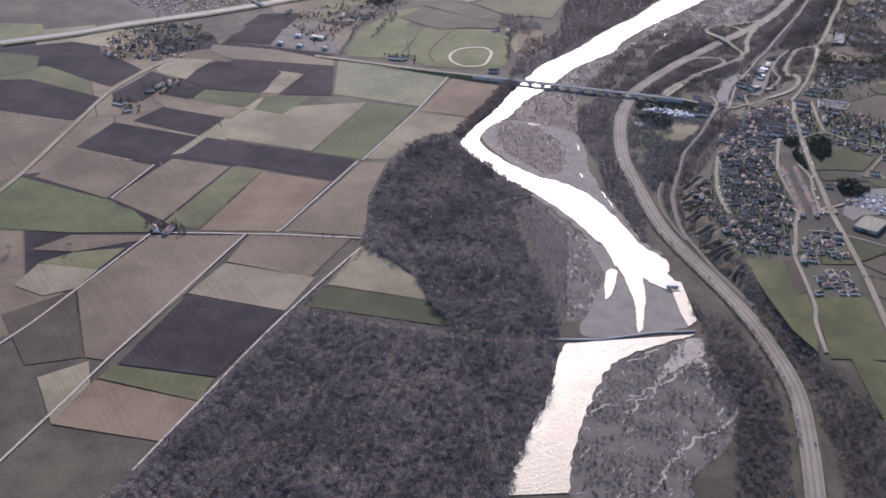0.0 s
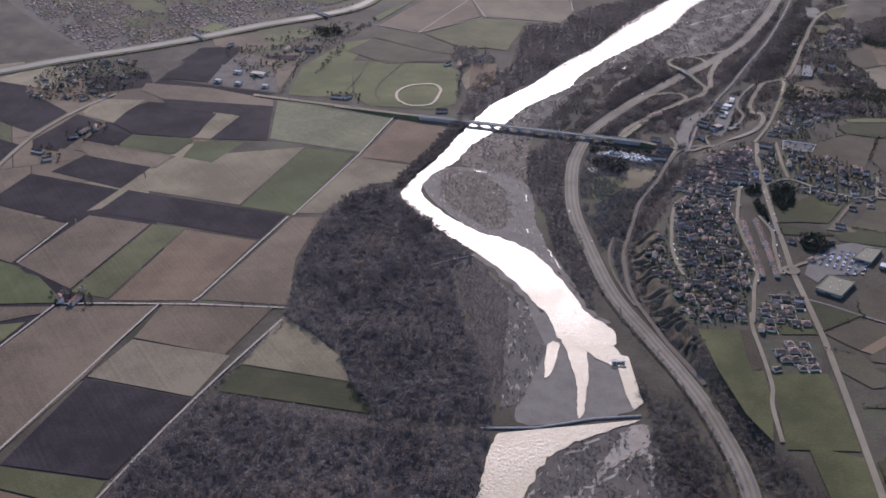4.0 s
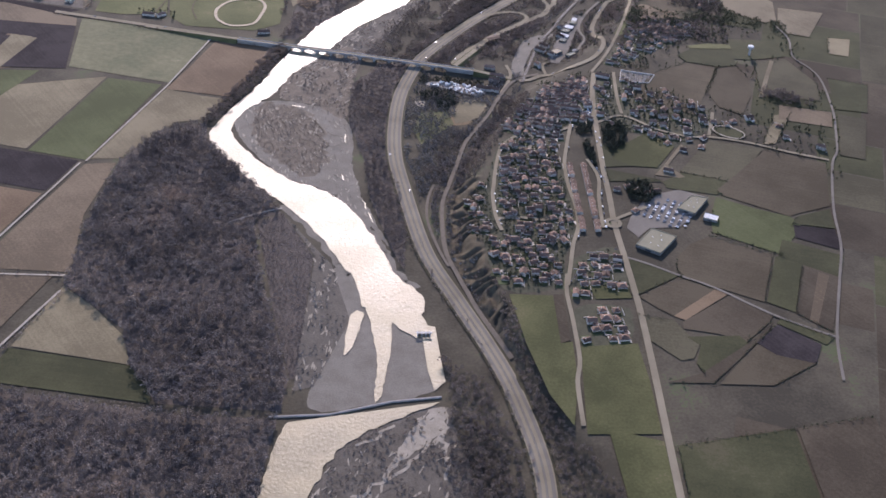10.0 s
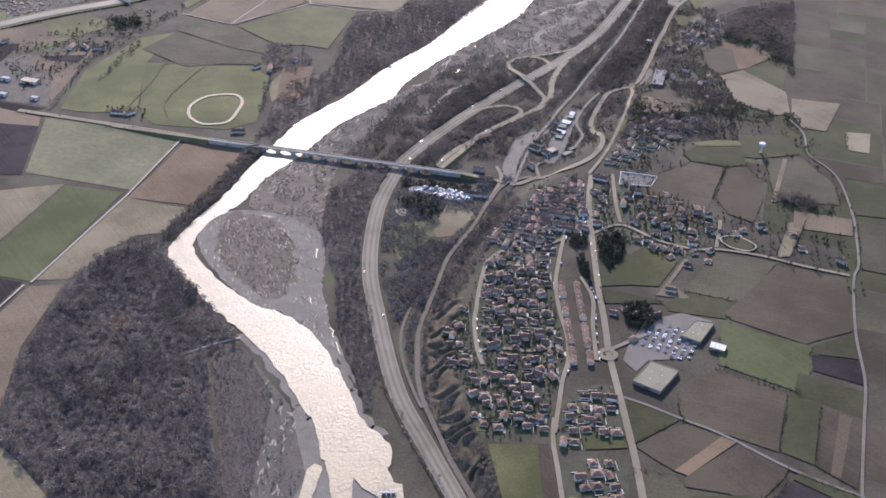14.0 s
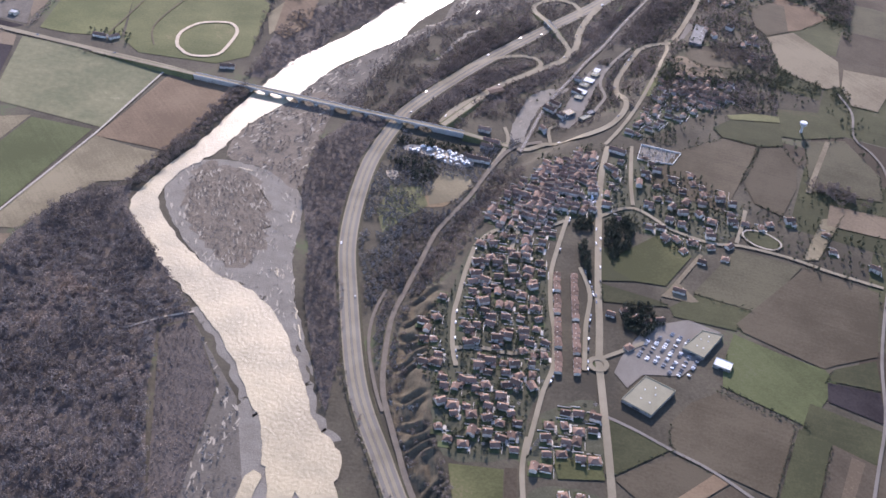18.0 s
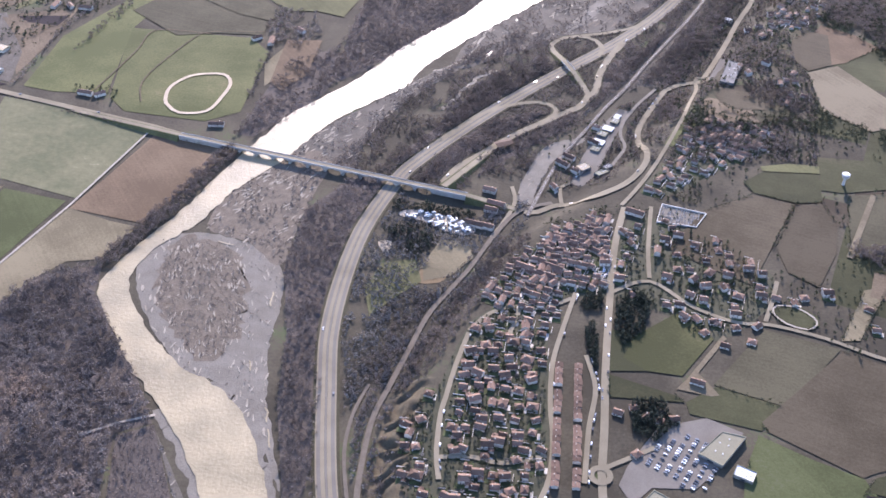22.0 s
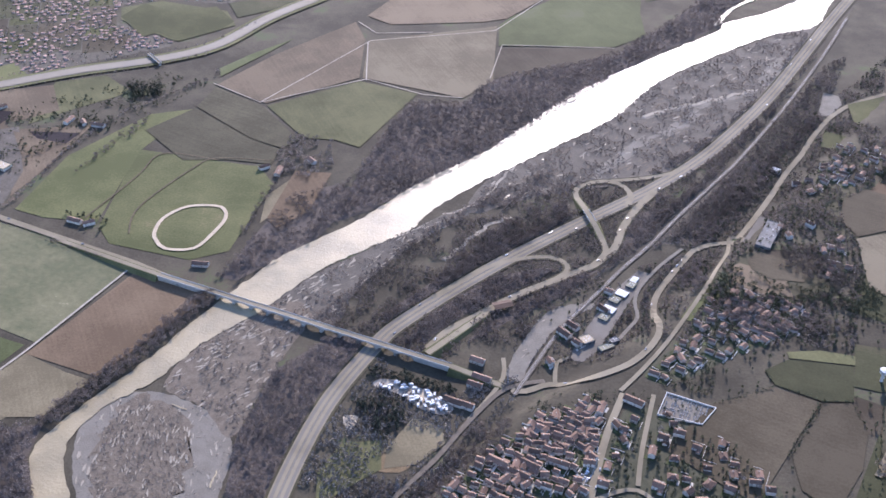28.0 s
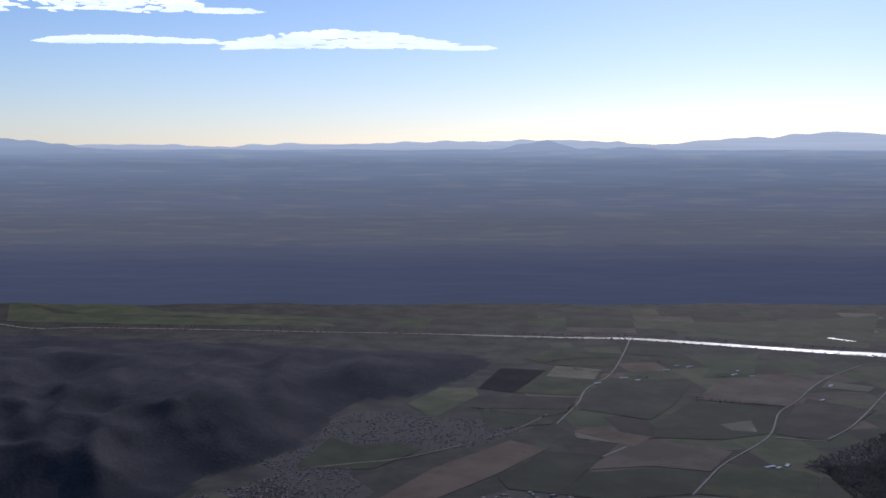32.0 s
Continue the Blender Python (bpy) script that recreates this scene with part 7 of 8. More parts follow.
for x, y in zip(vx, vy):
    ob = put(VAN, x, y, 0)
    BUILT.pop()
    ob.matrix_basis = pose(x, y, yard.data.vertices[0].co.z, 0, 0, float(rng.choice([20, 110, 200])) + rng.normal(0, 12))

ccx, ccy = sum(p[0] for p in CEMETERY) / 4, sum(p[1] for p in CEMETERY) / 4
cemetery = empty("cemetery_wall", pose(0, 0, float(terrace(ccx, ccy))), "pale rendered wall round the cemetery", "wall")
for (x0, y0), (x1, y1) in zip(CEMETERY, CEMETERY[1:] + CEMETERY[:1]):
    length, turn = math.hypot(x1 - x0, y1 - y0), math.degrees(math.atan2(y1 - y0, x1 - x0))
    part("wall_run", box_mesh("wall_run", [(0, -0.3, 0, length, 0.3, 2.0)], "garden_wall"), cemetery, at=pose(x0, y0, 0, 0, 0, turn))
TOMB = box_mesh("tombstone", [(-0.6, -1.1, 0, 0.6, 1.1, 0.6), (-0.6, 0.9, 0.6, 0.6, 1.1, 1.4)], "stone")
tx, ty = spots(CEMETERY, 2.6, 4.2, -14, 0.1, 0.6, rng)
for x, y in zip(tx, ty):
    if edge_distance(CEMETERY, [x], [y], True)[0] > 2:
        tagged(part("tombstone", TOMB, at=pose(x, y, float(terrace(x, y)) + 0.4, 0, 0, -14)), "pale stone tomb in the cemetery", "tomb", "tombs")


def turned(name, profile, material, n=16):
    """A body of revolution from (radius, height) pairs."""
    v = [(r * math.cos(math.tau * i / n), r * math.sin(math.tau * i / n), z) for r, z in profile for i in range(n)]
    f = [(k * n + i, k * n + (i + 1) % n, k * n + n + (i + 1) % n, k * n + n + i) for k in range(len(profile) - 1) for i in range(n)]
    f.append(tuple(range((len(profile) - 1) * n, len(profile) * n)))
    return mesh_from(name, v, f, material)


tower = empty("water_tower", pose(TOWER[0][0], TOWER[0][1], float(terrace(*TOWER[0]))), "pale concrete water tower beside a farm", "water tower")
part("stem", turned("stem", [(2.0, -0.5), (1.5, 3), (1.5, 9)], "concrete"), tower)
part("tank", turned("tank", [(1.6, 9), (4.2, 11.5), (4.4, 14.5), (4.0, 14.8)], "concrete"), tower)
part("tank_roof", turned("tank_roof", [(4.3, 14.8), (2.0, 15.5), (0.2, 15.8)], "white_sheet"), tower)

# ---- gardens: walls, patios and lawns ----
grng = np.random.default_rng(52)
walls, patios, lawns = [], [], []


def plot_box(store, x, y, turn, x0, y0, x1, y1, z0, z1):
    m = pose(x, y, float(terrace(x, y)), 0, 0, turn)
    k = len(store)
    store.append([tuple(m @ Vector(p)) for p in boxes([(x0, y0, z0, x1, y1, z1)])[0]])


for x, y, turn in HOMES:
    w, d = grng.uniform(6.0, 7.5), grng.uniform(7.0, 9.0)
    if grng.uniform() < 0.75:
        plot_box(walls, x, y, turn, -w, d - 0.3, w * grng.uniform(-0.2, 1), d, 0, 1.1)
    if grng.uniform() < 0.5:
        plot_box(walls, x, y, turn, w - 0.3, -d, w, d * grng.uniform(0, 1), 0, 1.1)
    if grng.uniform() < 0.7:
        a = grng.uniform(1.5, 4)
        plot_box(patios, x, y, turn, -a, 3.4, a * 0.6, 3.4 + grng.uniform(1.5, 3.5), 0, 0.45)
    if grng.uniform() < 0.4:
        plot_box(patios, x, y, turn, 4.2, -6, 6.6, grng.uniform(-1, 4), 0, 0.35)
    plot_box(lawns, x, y, turn, -w * grng.uniform(0.5, 1), -d, w * grng.uniform(0.3, 0.9), -3, 0, 0.3 + grng.uniform(0, 0.05))
    plot_box(lawns, x, y, turn, -w * grng.uniform(0.5, 1), 3.2, w * grng.uniform(0.3, 0.9), d - 0.4, 0, 0.24 + grng.uniform(0, 0.05))
for store, name, material, label, category in ((walls, "garden_walls", "garden_wall", "pale rendered garden walls between the houses", "wall"), (patios, "patios", "paving", "pale paved patios and drives beside the houses", "paving"), (lawns, "lawns", "lawn", "small green garden lawns round the houses", "lawn")):
    v = [p for b in store for p in b]
    f = [tuple(8 * i + j for j in q) for i in range(len(store)) for q in ((4, 5, 6, 7), (0, 1, 5, 4), (1, 2, 6, 5), (2, 3, 7, 6), (3, 0, 4, 7))]
    tagged(part(name, mesh_from(name, v, f, material)), label, category, kind="stuff")


# ---- overpass of the interchange and the canal bridges ----
(ox0, oy0), (ox1, oy1) = SLIP_LOOP[2], SLIP_LOOP[4]
omid, odir = Vector(((ox0 + ox1) / 2, (oy0 + oy1) / 2)), Vector((ox1 - ox0, oy1 - oy0)).normalized()
otop = 4.6


def deck_bridge(name, x, y, turn, length, width, height, label):
    ob = empty(name, pose(x, y, 0, 0, 0, turn), label, "bridge")
    part("deck", box_mesh("deck", [(-length / 2, -width / 2, height - 0.5, length / 2, width / 2, height)], "concrete"), ob)
    part("carriageway", box_mesh("carriageway", [(-length / 2, -width / 2 + 0.6, height, length / 2, width / 2 - 0.6, height + 0.06)], "asphalt"), ob)
    for side in (-width / 2, width / 2 - 0.25):
        part("parapet", box_mesh("parapet", [(-length / 2, side, height, length / 2, side + 0.25, height + 0.9)], "concrete"), ob)
    for u in (-length / 2 + 1, 0, length / 2 - 1):
        part("pier", box_mesh("pier", [(-0.5, -width / 2 + 0.8, -0.5, 0.5, width / 2 - 0.8, height - 0.5)], "concrete"), ob, at=pose(u, 0, 0))
    return ob


deck_bridge("overpass", omid.x, omid.y, math.degrees(math.atan2(odir.y, odir.x)), 26, 8, otop, "short concrete overpass carrying the slip road")
for sgn in (1, -1):
    p, q = omid + odir * sgn * 45, omid + odir * sgn * 13
    ramp("slip_ramp", p.x, p.y, q.x, q.y, 1.0, otop, 9, "grass ramp leading up to the overpass")
for k, (x, y) in enumerate(CANAL_BRIDGES):
    deck_bridge("canal_bridge", x, y, -42 - 8 * k, 40, 5, 4.5, "narrow concrete road bridge over the canal")

# ---- trees ----
def twig_tree(height, spread, count, card, rng, trunk=True, low=0.25):
    """A tree as triangles: a tapered trunk with limbs, and a crown of many small twigs with gaps."""
    tri = []
    if trunk:
        r = height * 0.022
        for i in range(4):
            a, b = math.tau * i / 4, math.tau * (i + 1) / 4
            p, q = np.array([r * math.cos(a), r * math.sin(a), 0]), np.array([r * math.cos(b), r * math.sin(b), 0])
            tri.append([p, q, np.array([0, 0, height * 0.75])])
        for i in range(5):
            a = rng.uniform(0, math.tau)
            z0 = height * rng.uniform(0.3, 0.5)
            end = np.array([math.cos(a) * spread * 0.7, math.sin(a) * spread * 0.7, z0 + height * 0.28])
            side = np.array([-math.sin(a), math.cos(a), 0]) * r * 0.6
            tri.append([np.array([0, 0, z0]) + side, np.array([0, 0, z0]) - side, end])
    lobes = [np.array([math.cos(a) * spread * 0.42, math.sin(a) * spread * 0.42, height * rng.uniform(low + 0.25, 0.78)]) for a in rng.uniform(0, math.tau, 5)]
    for i in range(count):
        d = rng.normal(0, 1, 3)
        d /= np.linalg.norm(d)
        c = lobes[i % 5] + d * np.array([spread * 0.6, spread * 0.6, height * 0.24]) * rng.uniform(0.35, 1.0) ** 0.6
        c[2] = max(c[2], height * low)
        u, w = rng.normal(0, 1, 3), rng.normal(0, 1, 3)
        u, w = u / np.linalg.norm(u) * card, w / np.linalg.norm(w) * card * 0.7
        tri.append([c - u * 0.5, c + u * 0.5, c + w])
    return np.array(tri)


def mass_mesh(name, templates, x, y, sizes, material, rng, base=None):
    """Many plants in one mesh."""
    chunks = []
    z0 = terrace(x, y) if base is None else base
    for i in range(len(x)):
        t = templates[i % len(templates)]
        a = rng.uniform(0, math.tau)
        c, s = math.cos(a), math.sin(a)
        turn = np.array([[c, s, 0], [-s, c, 0], [0, 0, 1]]) * sizes[i]
        chunks.append(t @ turn + np.array([x[i], y[i], z0[i]]))
    tri = np.concatenate(chunks).reshape(-1, 3).astype(np.float32)
    n = len(tri)
    me = bpy.data.meshes.new(name)
    me.vertices.add(n)
    me.vertices.foreach_set("co", tri.ravel())
    me.loops.add(n)
    me.loops.foreach_set("vertex_index", np.arange(n, dtype=np.int32))
    me.polygons.add(n // 3)
    me.polygons.foreach_set("loop_start", np.arange(0, n, 3, dtype=np.int32))
    me.update(calc_edges=True)
    me.materials.append(MATS[material])
    return me


trng = np.random.default_rng(77)
BARE = [twig_tree(h, s, 60, 1.25, trng) for h, s in ((6.5, 3.7), (7.5, 4.0), (5.8, 3.5), (7, 3.3))]
THICKET = [twig_tree(h, s, 16, 1.5, trng, trunk=False, low=0.05) for h, s in ((4.0, 2.4), (5.2, 2.7), (3.0, 2.2), (4.6, 2.0))]
FAR_BARE = [twig_tree(h, s, 26, 2.2, trng, trunk=False) for h, s in ((8, 4.0), (9.5, 4.6))]
SCRUB = [twig_tree(h, s, 22, 1.0, trng, trunk=False, low=0.05) for h, s in ((3.0, 1.8), (4.2, 2.2), (2.2, 1.6))]
GREEN = [twig_tree(h, s, 80, 1.1, trng, low=0.1) for h, s in ((6.5, 2.3), (8, 1.9), (5, 2.3))]
ROADS_FOR_TREES = [MOTORWAY, SLIP_LOOP, SLIP_LOOP_OUT, SLIP_EAST, SLIP_INNER, NORTH_ROAD, NORTH_ROAD_E, MAIN_STREET, MAIN_STREET_S, STREET_A, STREET_B, STREET_B_S, STREET_C, STREET_D, BRIDGE_LINE, TRACK_ROAD_H, NORTH_ROAD_N, RAIL, RAIL_S, SIDING, LINK_ROAD, SLOPE_TRACK, FOREST_TRACK]


CLEARINGS = [BROWN_PATCH, WORKS_FLOOR, CAR_YARD, SHOP_LOT, TORRENT_BED]


def wood(name, poly, gap, templates, material, seed, label, keep=1.0, size=(0.75, 1.2), off_road=5.0, patchy=0.0, outside=False):
    rng = np.random.default_rng(seed)
    x, y = spots(poly, gap, gap, 23, 0.45, keep, rng)
    ok = np.ones(len(x), bool)
    for open_ground in CLEARINGS:
        ok &= ~inside(open_ground, x, y)
    for line in ROADS_FOR_TREES:
        ok &= edge_distance(line, x, y) > (off_road + 7 if line is MOTORWAY else off_road)
    if outside:
        for other in FIELDS:
            ok &= ~inside(other, x, y)
        built = np.array(BUILT)
        ok &= np.array([np.hypot(built[:, 0] - px, built[:, 1] - py).min() > 5 for px, py in zip(x, y)])
    ok &= ~(inside(RAVINES, x, y) & (rng.uniform(0, 1, len(x)) < 0.88))
    if patchy:
        ok &= np.array([noise.noise((px / 22, py / 22, seed)) for px, py in zip(x, y)]) > -0.25 + patchy * 0.3
    x, y = x[ok], y[ok]
    if len(x) == 0:
        return
    clump = np.array([noise.noise((px / 11, py / 11, seed + 40)) + 0.6 * noise.noise((px / 45, py / 45, seed)) for px, py in zip(x, y)])
    me = mass_mesh(name, templates, x, y, rng.uniform(*size, len(x)) * (1 + 0.5 * np.clip(clump, -0.7, 0.9)), material, rng)
    tagged(part(name, me), label, "woodland", kind="stuff")


wood("woodland", FOREST_BEND, 4.9, BARE, "twigs", 1, "dense bare brown winter woodland in the river bend", off_road=2.5, size=(0.65, 1.4), keep=0.92)
wood("woodland", FOREST_SOUTH, 5.2, BARE, "twigs", 2, "broad bare winter woodland beside the fields", size=(0.65, 1.4), keep=0.92)
wood("woodland", POPLARS, 3.2, THICKET, "twigs", 3, "low young plantation of bare saplings", size=(0.45, 0.6))
wood("scrub", RIVER_SCRUB, 6.0, SCRUB, "twigs_grey", 4, "dry riverbank scrub", patchy=0.4)
wood("scrub", SOUTH_BAR, 4.5, SCRUB, "twigs_dark", 5, "low dry scrub on the silty bar", patchy=0.6)
wood("scrub", BEND_BAR, 4.0, SCRUB, "twigs", 6, "low scrub on the gravel bar", patchy=0.3, keep=0.25, size=(0.3, 0.7))
wood("scrub", BRIDGE_BAR, 5.0, SCRUB, "twigs", 7, "low brown scrub on the shingle", patchy=0.5)
wood("scrub", NORTH_BAR, 5.0, SCRUB, "twigs", 8, "low brown scrub on the shingle bank", patchy=0.4)
wood("scrub", NORTH_SCRUB, 4.6, THICKET, "twigs_dark", 9, "scrub on the braided shingle flat", patchy=0.5, size=(0.5, 1.0))
BANK_STRIP = [(-348, 880), (-332, 930), (-307, 985), (-289, 1038), (-269, 1093), (-245, 1094), (-266, 1039), (-284, 984), (-309, 929), (-328, 884)]
wood("woodland", BANK_STRIP, 4.2, BARE, "twigs_dark", 10, "strip of bare trees along the riverbank")
wood("woodland", WOOD_NORTH, 6.0, BARE, "twigs_dark", 11, "bare riverside woodland above the bridge")
wood("woodland", WOOD_FAR, 6.5, FAR_BARE, "twigs_dark", 12, "distant bare riverside woodland")
wood("woodland", [(665, 2180), (800, 2150), (900, 2500), (770, 2600), (690, 2450)], 8.0, FAR_BARE, "twigs_dark", 156, "distant bare wood beyond the river", keep=0.85, patchy=0.2)
wood("woodland", WOOD_FAR_EAST, 8.5, FAR_BARE, "twigs_dark", 13, "distant dark woodland on the plain")
wood("woodland", WOOD_BRIDGE, 6.5, BARE, "twigs_dark", 14, "bare trees at the bridge end", patchy=0.3)
wood("woodland", SLOPE_WOOD, 5.0, BARE, "twigs_dark", 15, "bare trees on the terrace slope", size=(0.5, 0.95))
wood("woodland", MOTORWAY_WOOD, 4.8, BARE, "twigs_dark", 16, "bare trees between river and motorway", size=(0.6, 1.0))
wood("woodland", SLOPE_SOUTH, 6.5, BARE, "twigs_dark", 17, "bare scrubby slope below the village", size=(0.45, 0.85))
wood("woodland", INTERCHANGE_WOOD, 3.6, THICKET, "twigs_dark", 18, "bare thicket inside the interchange", size=(0.7, 1.2))
wood("woodland", INTERCHANGE_WOOD_B, 3.6, THICKET, "twigs_dark", 19, "bare thicket beside the slip road", size=(0.7, 1.2))
wood("woodland", RAIL_WOOD, 6.0, BARE, "twigs_dark", 20, "bare trees along the railway", size=(0.5, 0.9))
wood("woodland", EVERGREENS, 4.5, GREEN, "needles", 22, "dark evergreen thicket below the yard", keep=0.9)
wood("woodland", YARD_HEDGE, 4.0, GREEN, "needles", 23, "dark tall hedge behind the yard", size=(0.8, 1.2))

hrng = np.random.default_rng(55)
# garden and hedgerow trees, one by one
def tree(template, crown_material, label, name="tree"):
    me_trunk = mass_mesh("trunk", [template[:9]], np.zeros(1), np.zeros(1), [1.0], "bark", trng, base=np.zeros(1))
    ob = part(name, me_trunk)
    tagged(ob, label, "tree", "garden trees")
    part("crown", mass_mesh("crown", [template[9:]], np.zeros(1), np.zeros(1), [1.0], crown_material, trng, base=np.zeros(1)), ob)
    return ob


TREES = [tree(GREEN[0], "needles", "dark evergreen garden tree"), tree(GREEN[1], "needles", "tall dark cypress-like evergreen"), tree(GREEN[2], "hedge_leaf", "rounded olive-green garden tree"), tree(BARE[2], "twigs_grey", "bare grey winter tree in a garden"), tree(BARE[0], "twigs", "bare brown roadside tree")]


def garden(poly, gap, seed, kinds, keep=0.7, clear=3.0, size=(0.5, 0.95), single=True):
    rng = np.random.default_rng(seed)
    x, y = spots(poly, gap, gap, 9, 0.45, keep, rng)
    ok = clear_of_roads(x, y, 4.5)
    built = np.array(BUILT)
    if not single:
        x, y = x[ok], y[ok]
        far = np.array([np.hypot(built[:, 0] - px, built[:, 1] - py).min() > clear + 2 for px, py in zip(x, y)])
        me = mass_mesh("garden_trees", GREEN, x[far], y[far], rng.uniform(*size, int(far.sum())), "hedge_leaf", rng)
        tagged(part("garden_trees", me), "dark garden trees and shrubs between houses", "trees", kind="stuff")
        return
    for px, py in zip(x[ok], y[ok]):
        if np.hypot(built[:, 0] - px, built[:, 1] - py).min() > clear + 2:
            ob = put(TREES[kinds[rng.integers(len(kinds))]], px, py, rng.uniform(0, 360), rng.uniform(*size))
            BUILT.pop()


garden(ESTATE, 10, 61, [0, 1, 2, 2, 3], size=(0.55, 1.0))
garden(ESTATE, 5.0, 91, [0], size=(0.45, 0.85), single=False, clear=2.2)
garden(OLD_VILLAGE, 5.5, 99, [0], size=(0.4, 0.8), single=False, clear=2.2)
garden(EAST_VILLAGE, 6.0, 98, [0], size=(0.5, 1.0), single=False, clear=2.2)
garden(OLD_VILLAGE, 11, 62, [0, 3, 2], size=(0.4, 0.75))
garden(EAST_VILLAGE, 12.5, 63, [0, 0, 1, 2, 3], size=(0.5, 1.0))
garden(NE_HAMLET, 12, 64, [0, 1, 2, 3], single=False)
garden(ESTATE_SE, 9, 65, [0, 2, 3], size=(0.55, 1.0))
garden(FARMS_EAST, 17, 66, [0, 2, 3, 4], single=False)
garden(WORKS_YARD, 14, 67, [0, 3, 4], single=False)
garden(STATION_ROW, 13, 68, [0, 2, 3], single=False)


def hedgerow(name, line, gap, seed, templates=BARE, material="twigs", size=(0.4, 0.8), width=4.0, label="line of bare trees along a field edge"):
    rng = np.random.default_rng(seed)
    pts = curve(line, gap)
    x = np.array([p[0] for p in pts]) + rng.normal(0, width / 2, len(pts))
    y = np.array([p[1] for p in pts]) + rng.normal(0, width / 2, len(pts))
    me = mass_mesh(name, templates, x, y, rng.uniform(*size, len(x)), material, rng)
    tagged(part(name, me), label, "hedgerow", kind="stuff")


def beside(line, off):
    return [(x + off, y) for x, y in line]


hedgerow("hedgerow", beside(TRACK_ROAD_H, 6), 5, 71)
hedgerow("hedgerow", beside(TRACK_ROAD_C, 3), 14, 72, label="scattered trees along a farm lane")
hedgerow("hedgerow", [(x, y - 26) for x, y in CANAL[2:9]], 7, 73, label="trees along the foot of the canal bank")
hedgerow("hedgerow", [(x, y + 27) for x, y in CANAL[3:15]], 10, 74, label="trees along the far canal bank")
for town, gap, leaf in ((TOWN, 13, "twigs"), (TOWN, 15, "hedge_leaf"), (TOWN_NORTH, 15, "twigs_grey"), (INDUSTRY, 22, "twigs_grey")):
    far_x, far_y = spots(town, gap, gap, 40, 0.45, 0.75, hrng)
    clear = np.ones(len(far_x), bool)
    for plot in FIELDS:
        clear &= ~inside(plot, far_x, far_y)
    far_x, far_y = far_x[clear], far_y[clear]
    me = mass_mesh("town_trees", THICKET, far_x, far_y, hrng.uniform(0.7, 1.25, len(far_x)), leaf, hrng)
    tagged(part("town_trees", me), "dark garden trees among the town houses", "trees", kind="stuff")


hedgerow("hedgerow", [(-468, 1147), (-400, 1129), (-331, 1110), (-293, 1098)], 2.6, 78, BARE[2:3] + SCRUB, "twigs_dark", (0.5, 0.9), 2.0, "dark hedge along the road to the bridge")
hedgerow("hedgerow", [(-598, 1186), (-537, 1168), (-468, 1148)], 4, 79, SCRUB, "twigs_dark", (0.6, 1.1), 2.0, "low hedge along the road to the bridge")
wood("scrub", BRUSH_MID, 3.6, THICKET, "twigs_dark", 131, "brown brush between railway and road", keep=0.85, patchy=0.2, size=(0.5, 1.1), off_road=3.5)
wood("scrub", BRUSH_STREET, 3.8, THICKET + GREEN[:1], "hedge_leaf", 132, "hedges and shrubs below the village road", keep=0.7, patchy=0.2, size=(0.5, 1.0), off_road=3.5, outside=True)
# brush and thickets over the low ground between river, railway and village
wood("scrub", LOWLAND, 3.5, THICKET, "twigs_grey", 81, "brown brush and dry grass on the low ground", patchy=0.1, size=(0.6, 1.2), off_road=4)
wood("scrub", INTERCHANGE, 3.4, THICKET, "twigs_dark", 82, "brown brush round the interchange", patchy=0.1, size=(0.6, 1.2), off_road=4)
wood("scrub", TERRACE_FOOT, 4.2, THICKET, "twigs_grey", 83, "dry brush on the eroded slope", patchy=0.3, size=(0.7, 1.4), off_road=4)
wood("woodland", EAST_WOOD_A, 6.0, BARE, "twigs_dark", 84, "dark bare wood on the terrace edge", size=(0.7, 1.1))
wood("woodland", EAST_WOOD_B, 6.0, BARE, "twigs_dark", 85, "bare wood beside the eastern fields", size=(0.7, 1.1))
wood("woodland", EAST_WOOD_C, 6.0, BARE, "twigs_dark", 86, "bare copse beside the hamlet", size=(0.7, 1.1))
wood("woodland", MEADOW_TREES, 6.0, BARE, "twigs_dark", 87, "bare trees along the old ditch", size=(0.5, 0.9), patchy=0.2)
wood("woodland", FARM_TREES, 5.0, THICKET + GREEN[2:], "hedge_leaf", 88, "dark trees and hedges round the farmsteads", size=(0.6, 1.1), keep=0.6, patchy=0.5)
wood("woodland", SOUTH_EAST_WOOD, 6.0, BARE, "twigs_dark", 89, "bare wood below the southern fields", size=(0.6, 1.0))
wood("scrub", BAR_SCRUB, 3.2, SCRUB, "twigs", 90, "brown scrub mound on the gravel bar", keep=0.6, size=(0.3, 0.8))
wood("woodland", EAST_WOOD_D, 5.5, BARE, "twigs_dark", 92, "dark bare wood beside ploughed fields", size=(0.7, 1.1))
wood("woodland", EAST_WOOD_E, 5.0, GREEN, "hedge_leaf", 93, "dark wood below the northern shop", size=(0.8, 1.3))
wood("woodland", MOTORWAY_WOOD_N, 6.5, BARE, "twigs_dark", 94, "bare trees along the northern motorway", size=(0.6, 1.0))
wood("scrub", RAIL_BRUSH, 3.4, THICKET, "twigs_dark", 95, "brown brush along the railway cutting", size=(0.6, 1.2))
wood("woodland", FARM_CLUMP, 4.5, GREEN, "needles", 96, "dark evergreen clump behind a farm", size=(0.9, 1.3))
wood("woodland", FARM_GROVE, 6.0, BARE, "twigs", 97, "bare grove round a pale gravel pit", size=(0.6, 1.0), patchy=0.4)
wood("woodland", WEST_HAMLET, 6.0, THICKET + GREEN[2:], "hedge_leaf", 98, "dark garden trees of the western hamlet", size=(0.7, 1.2), keep=0.8)
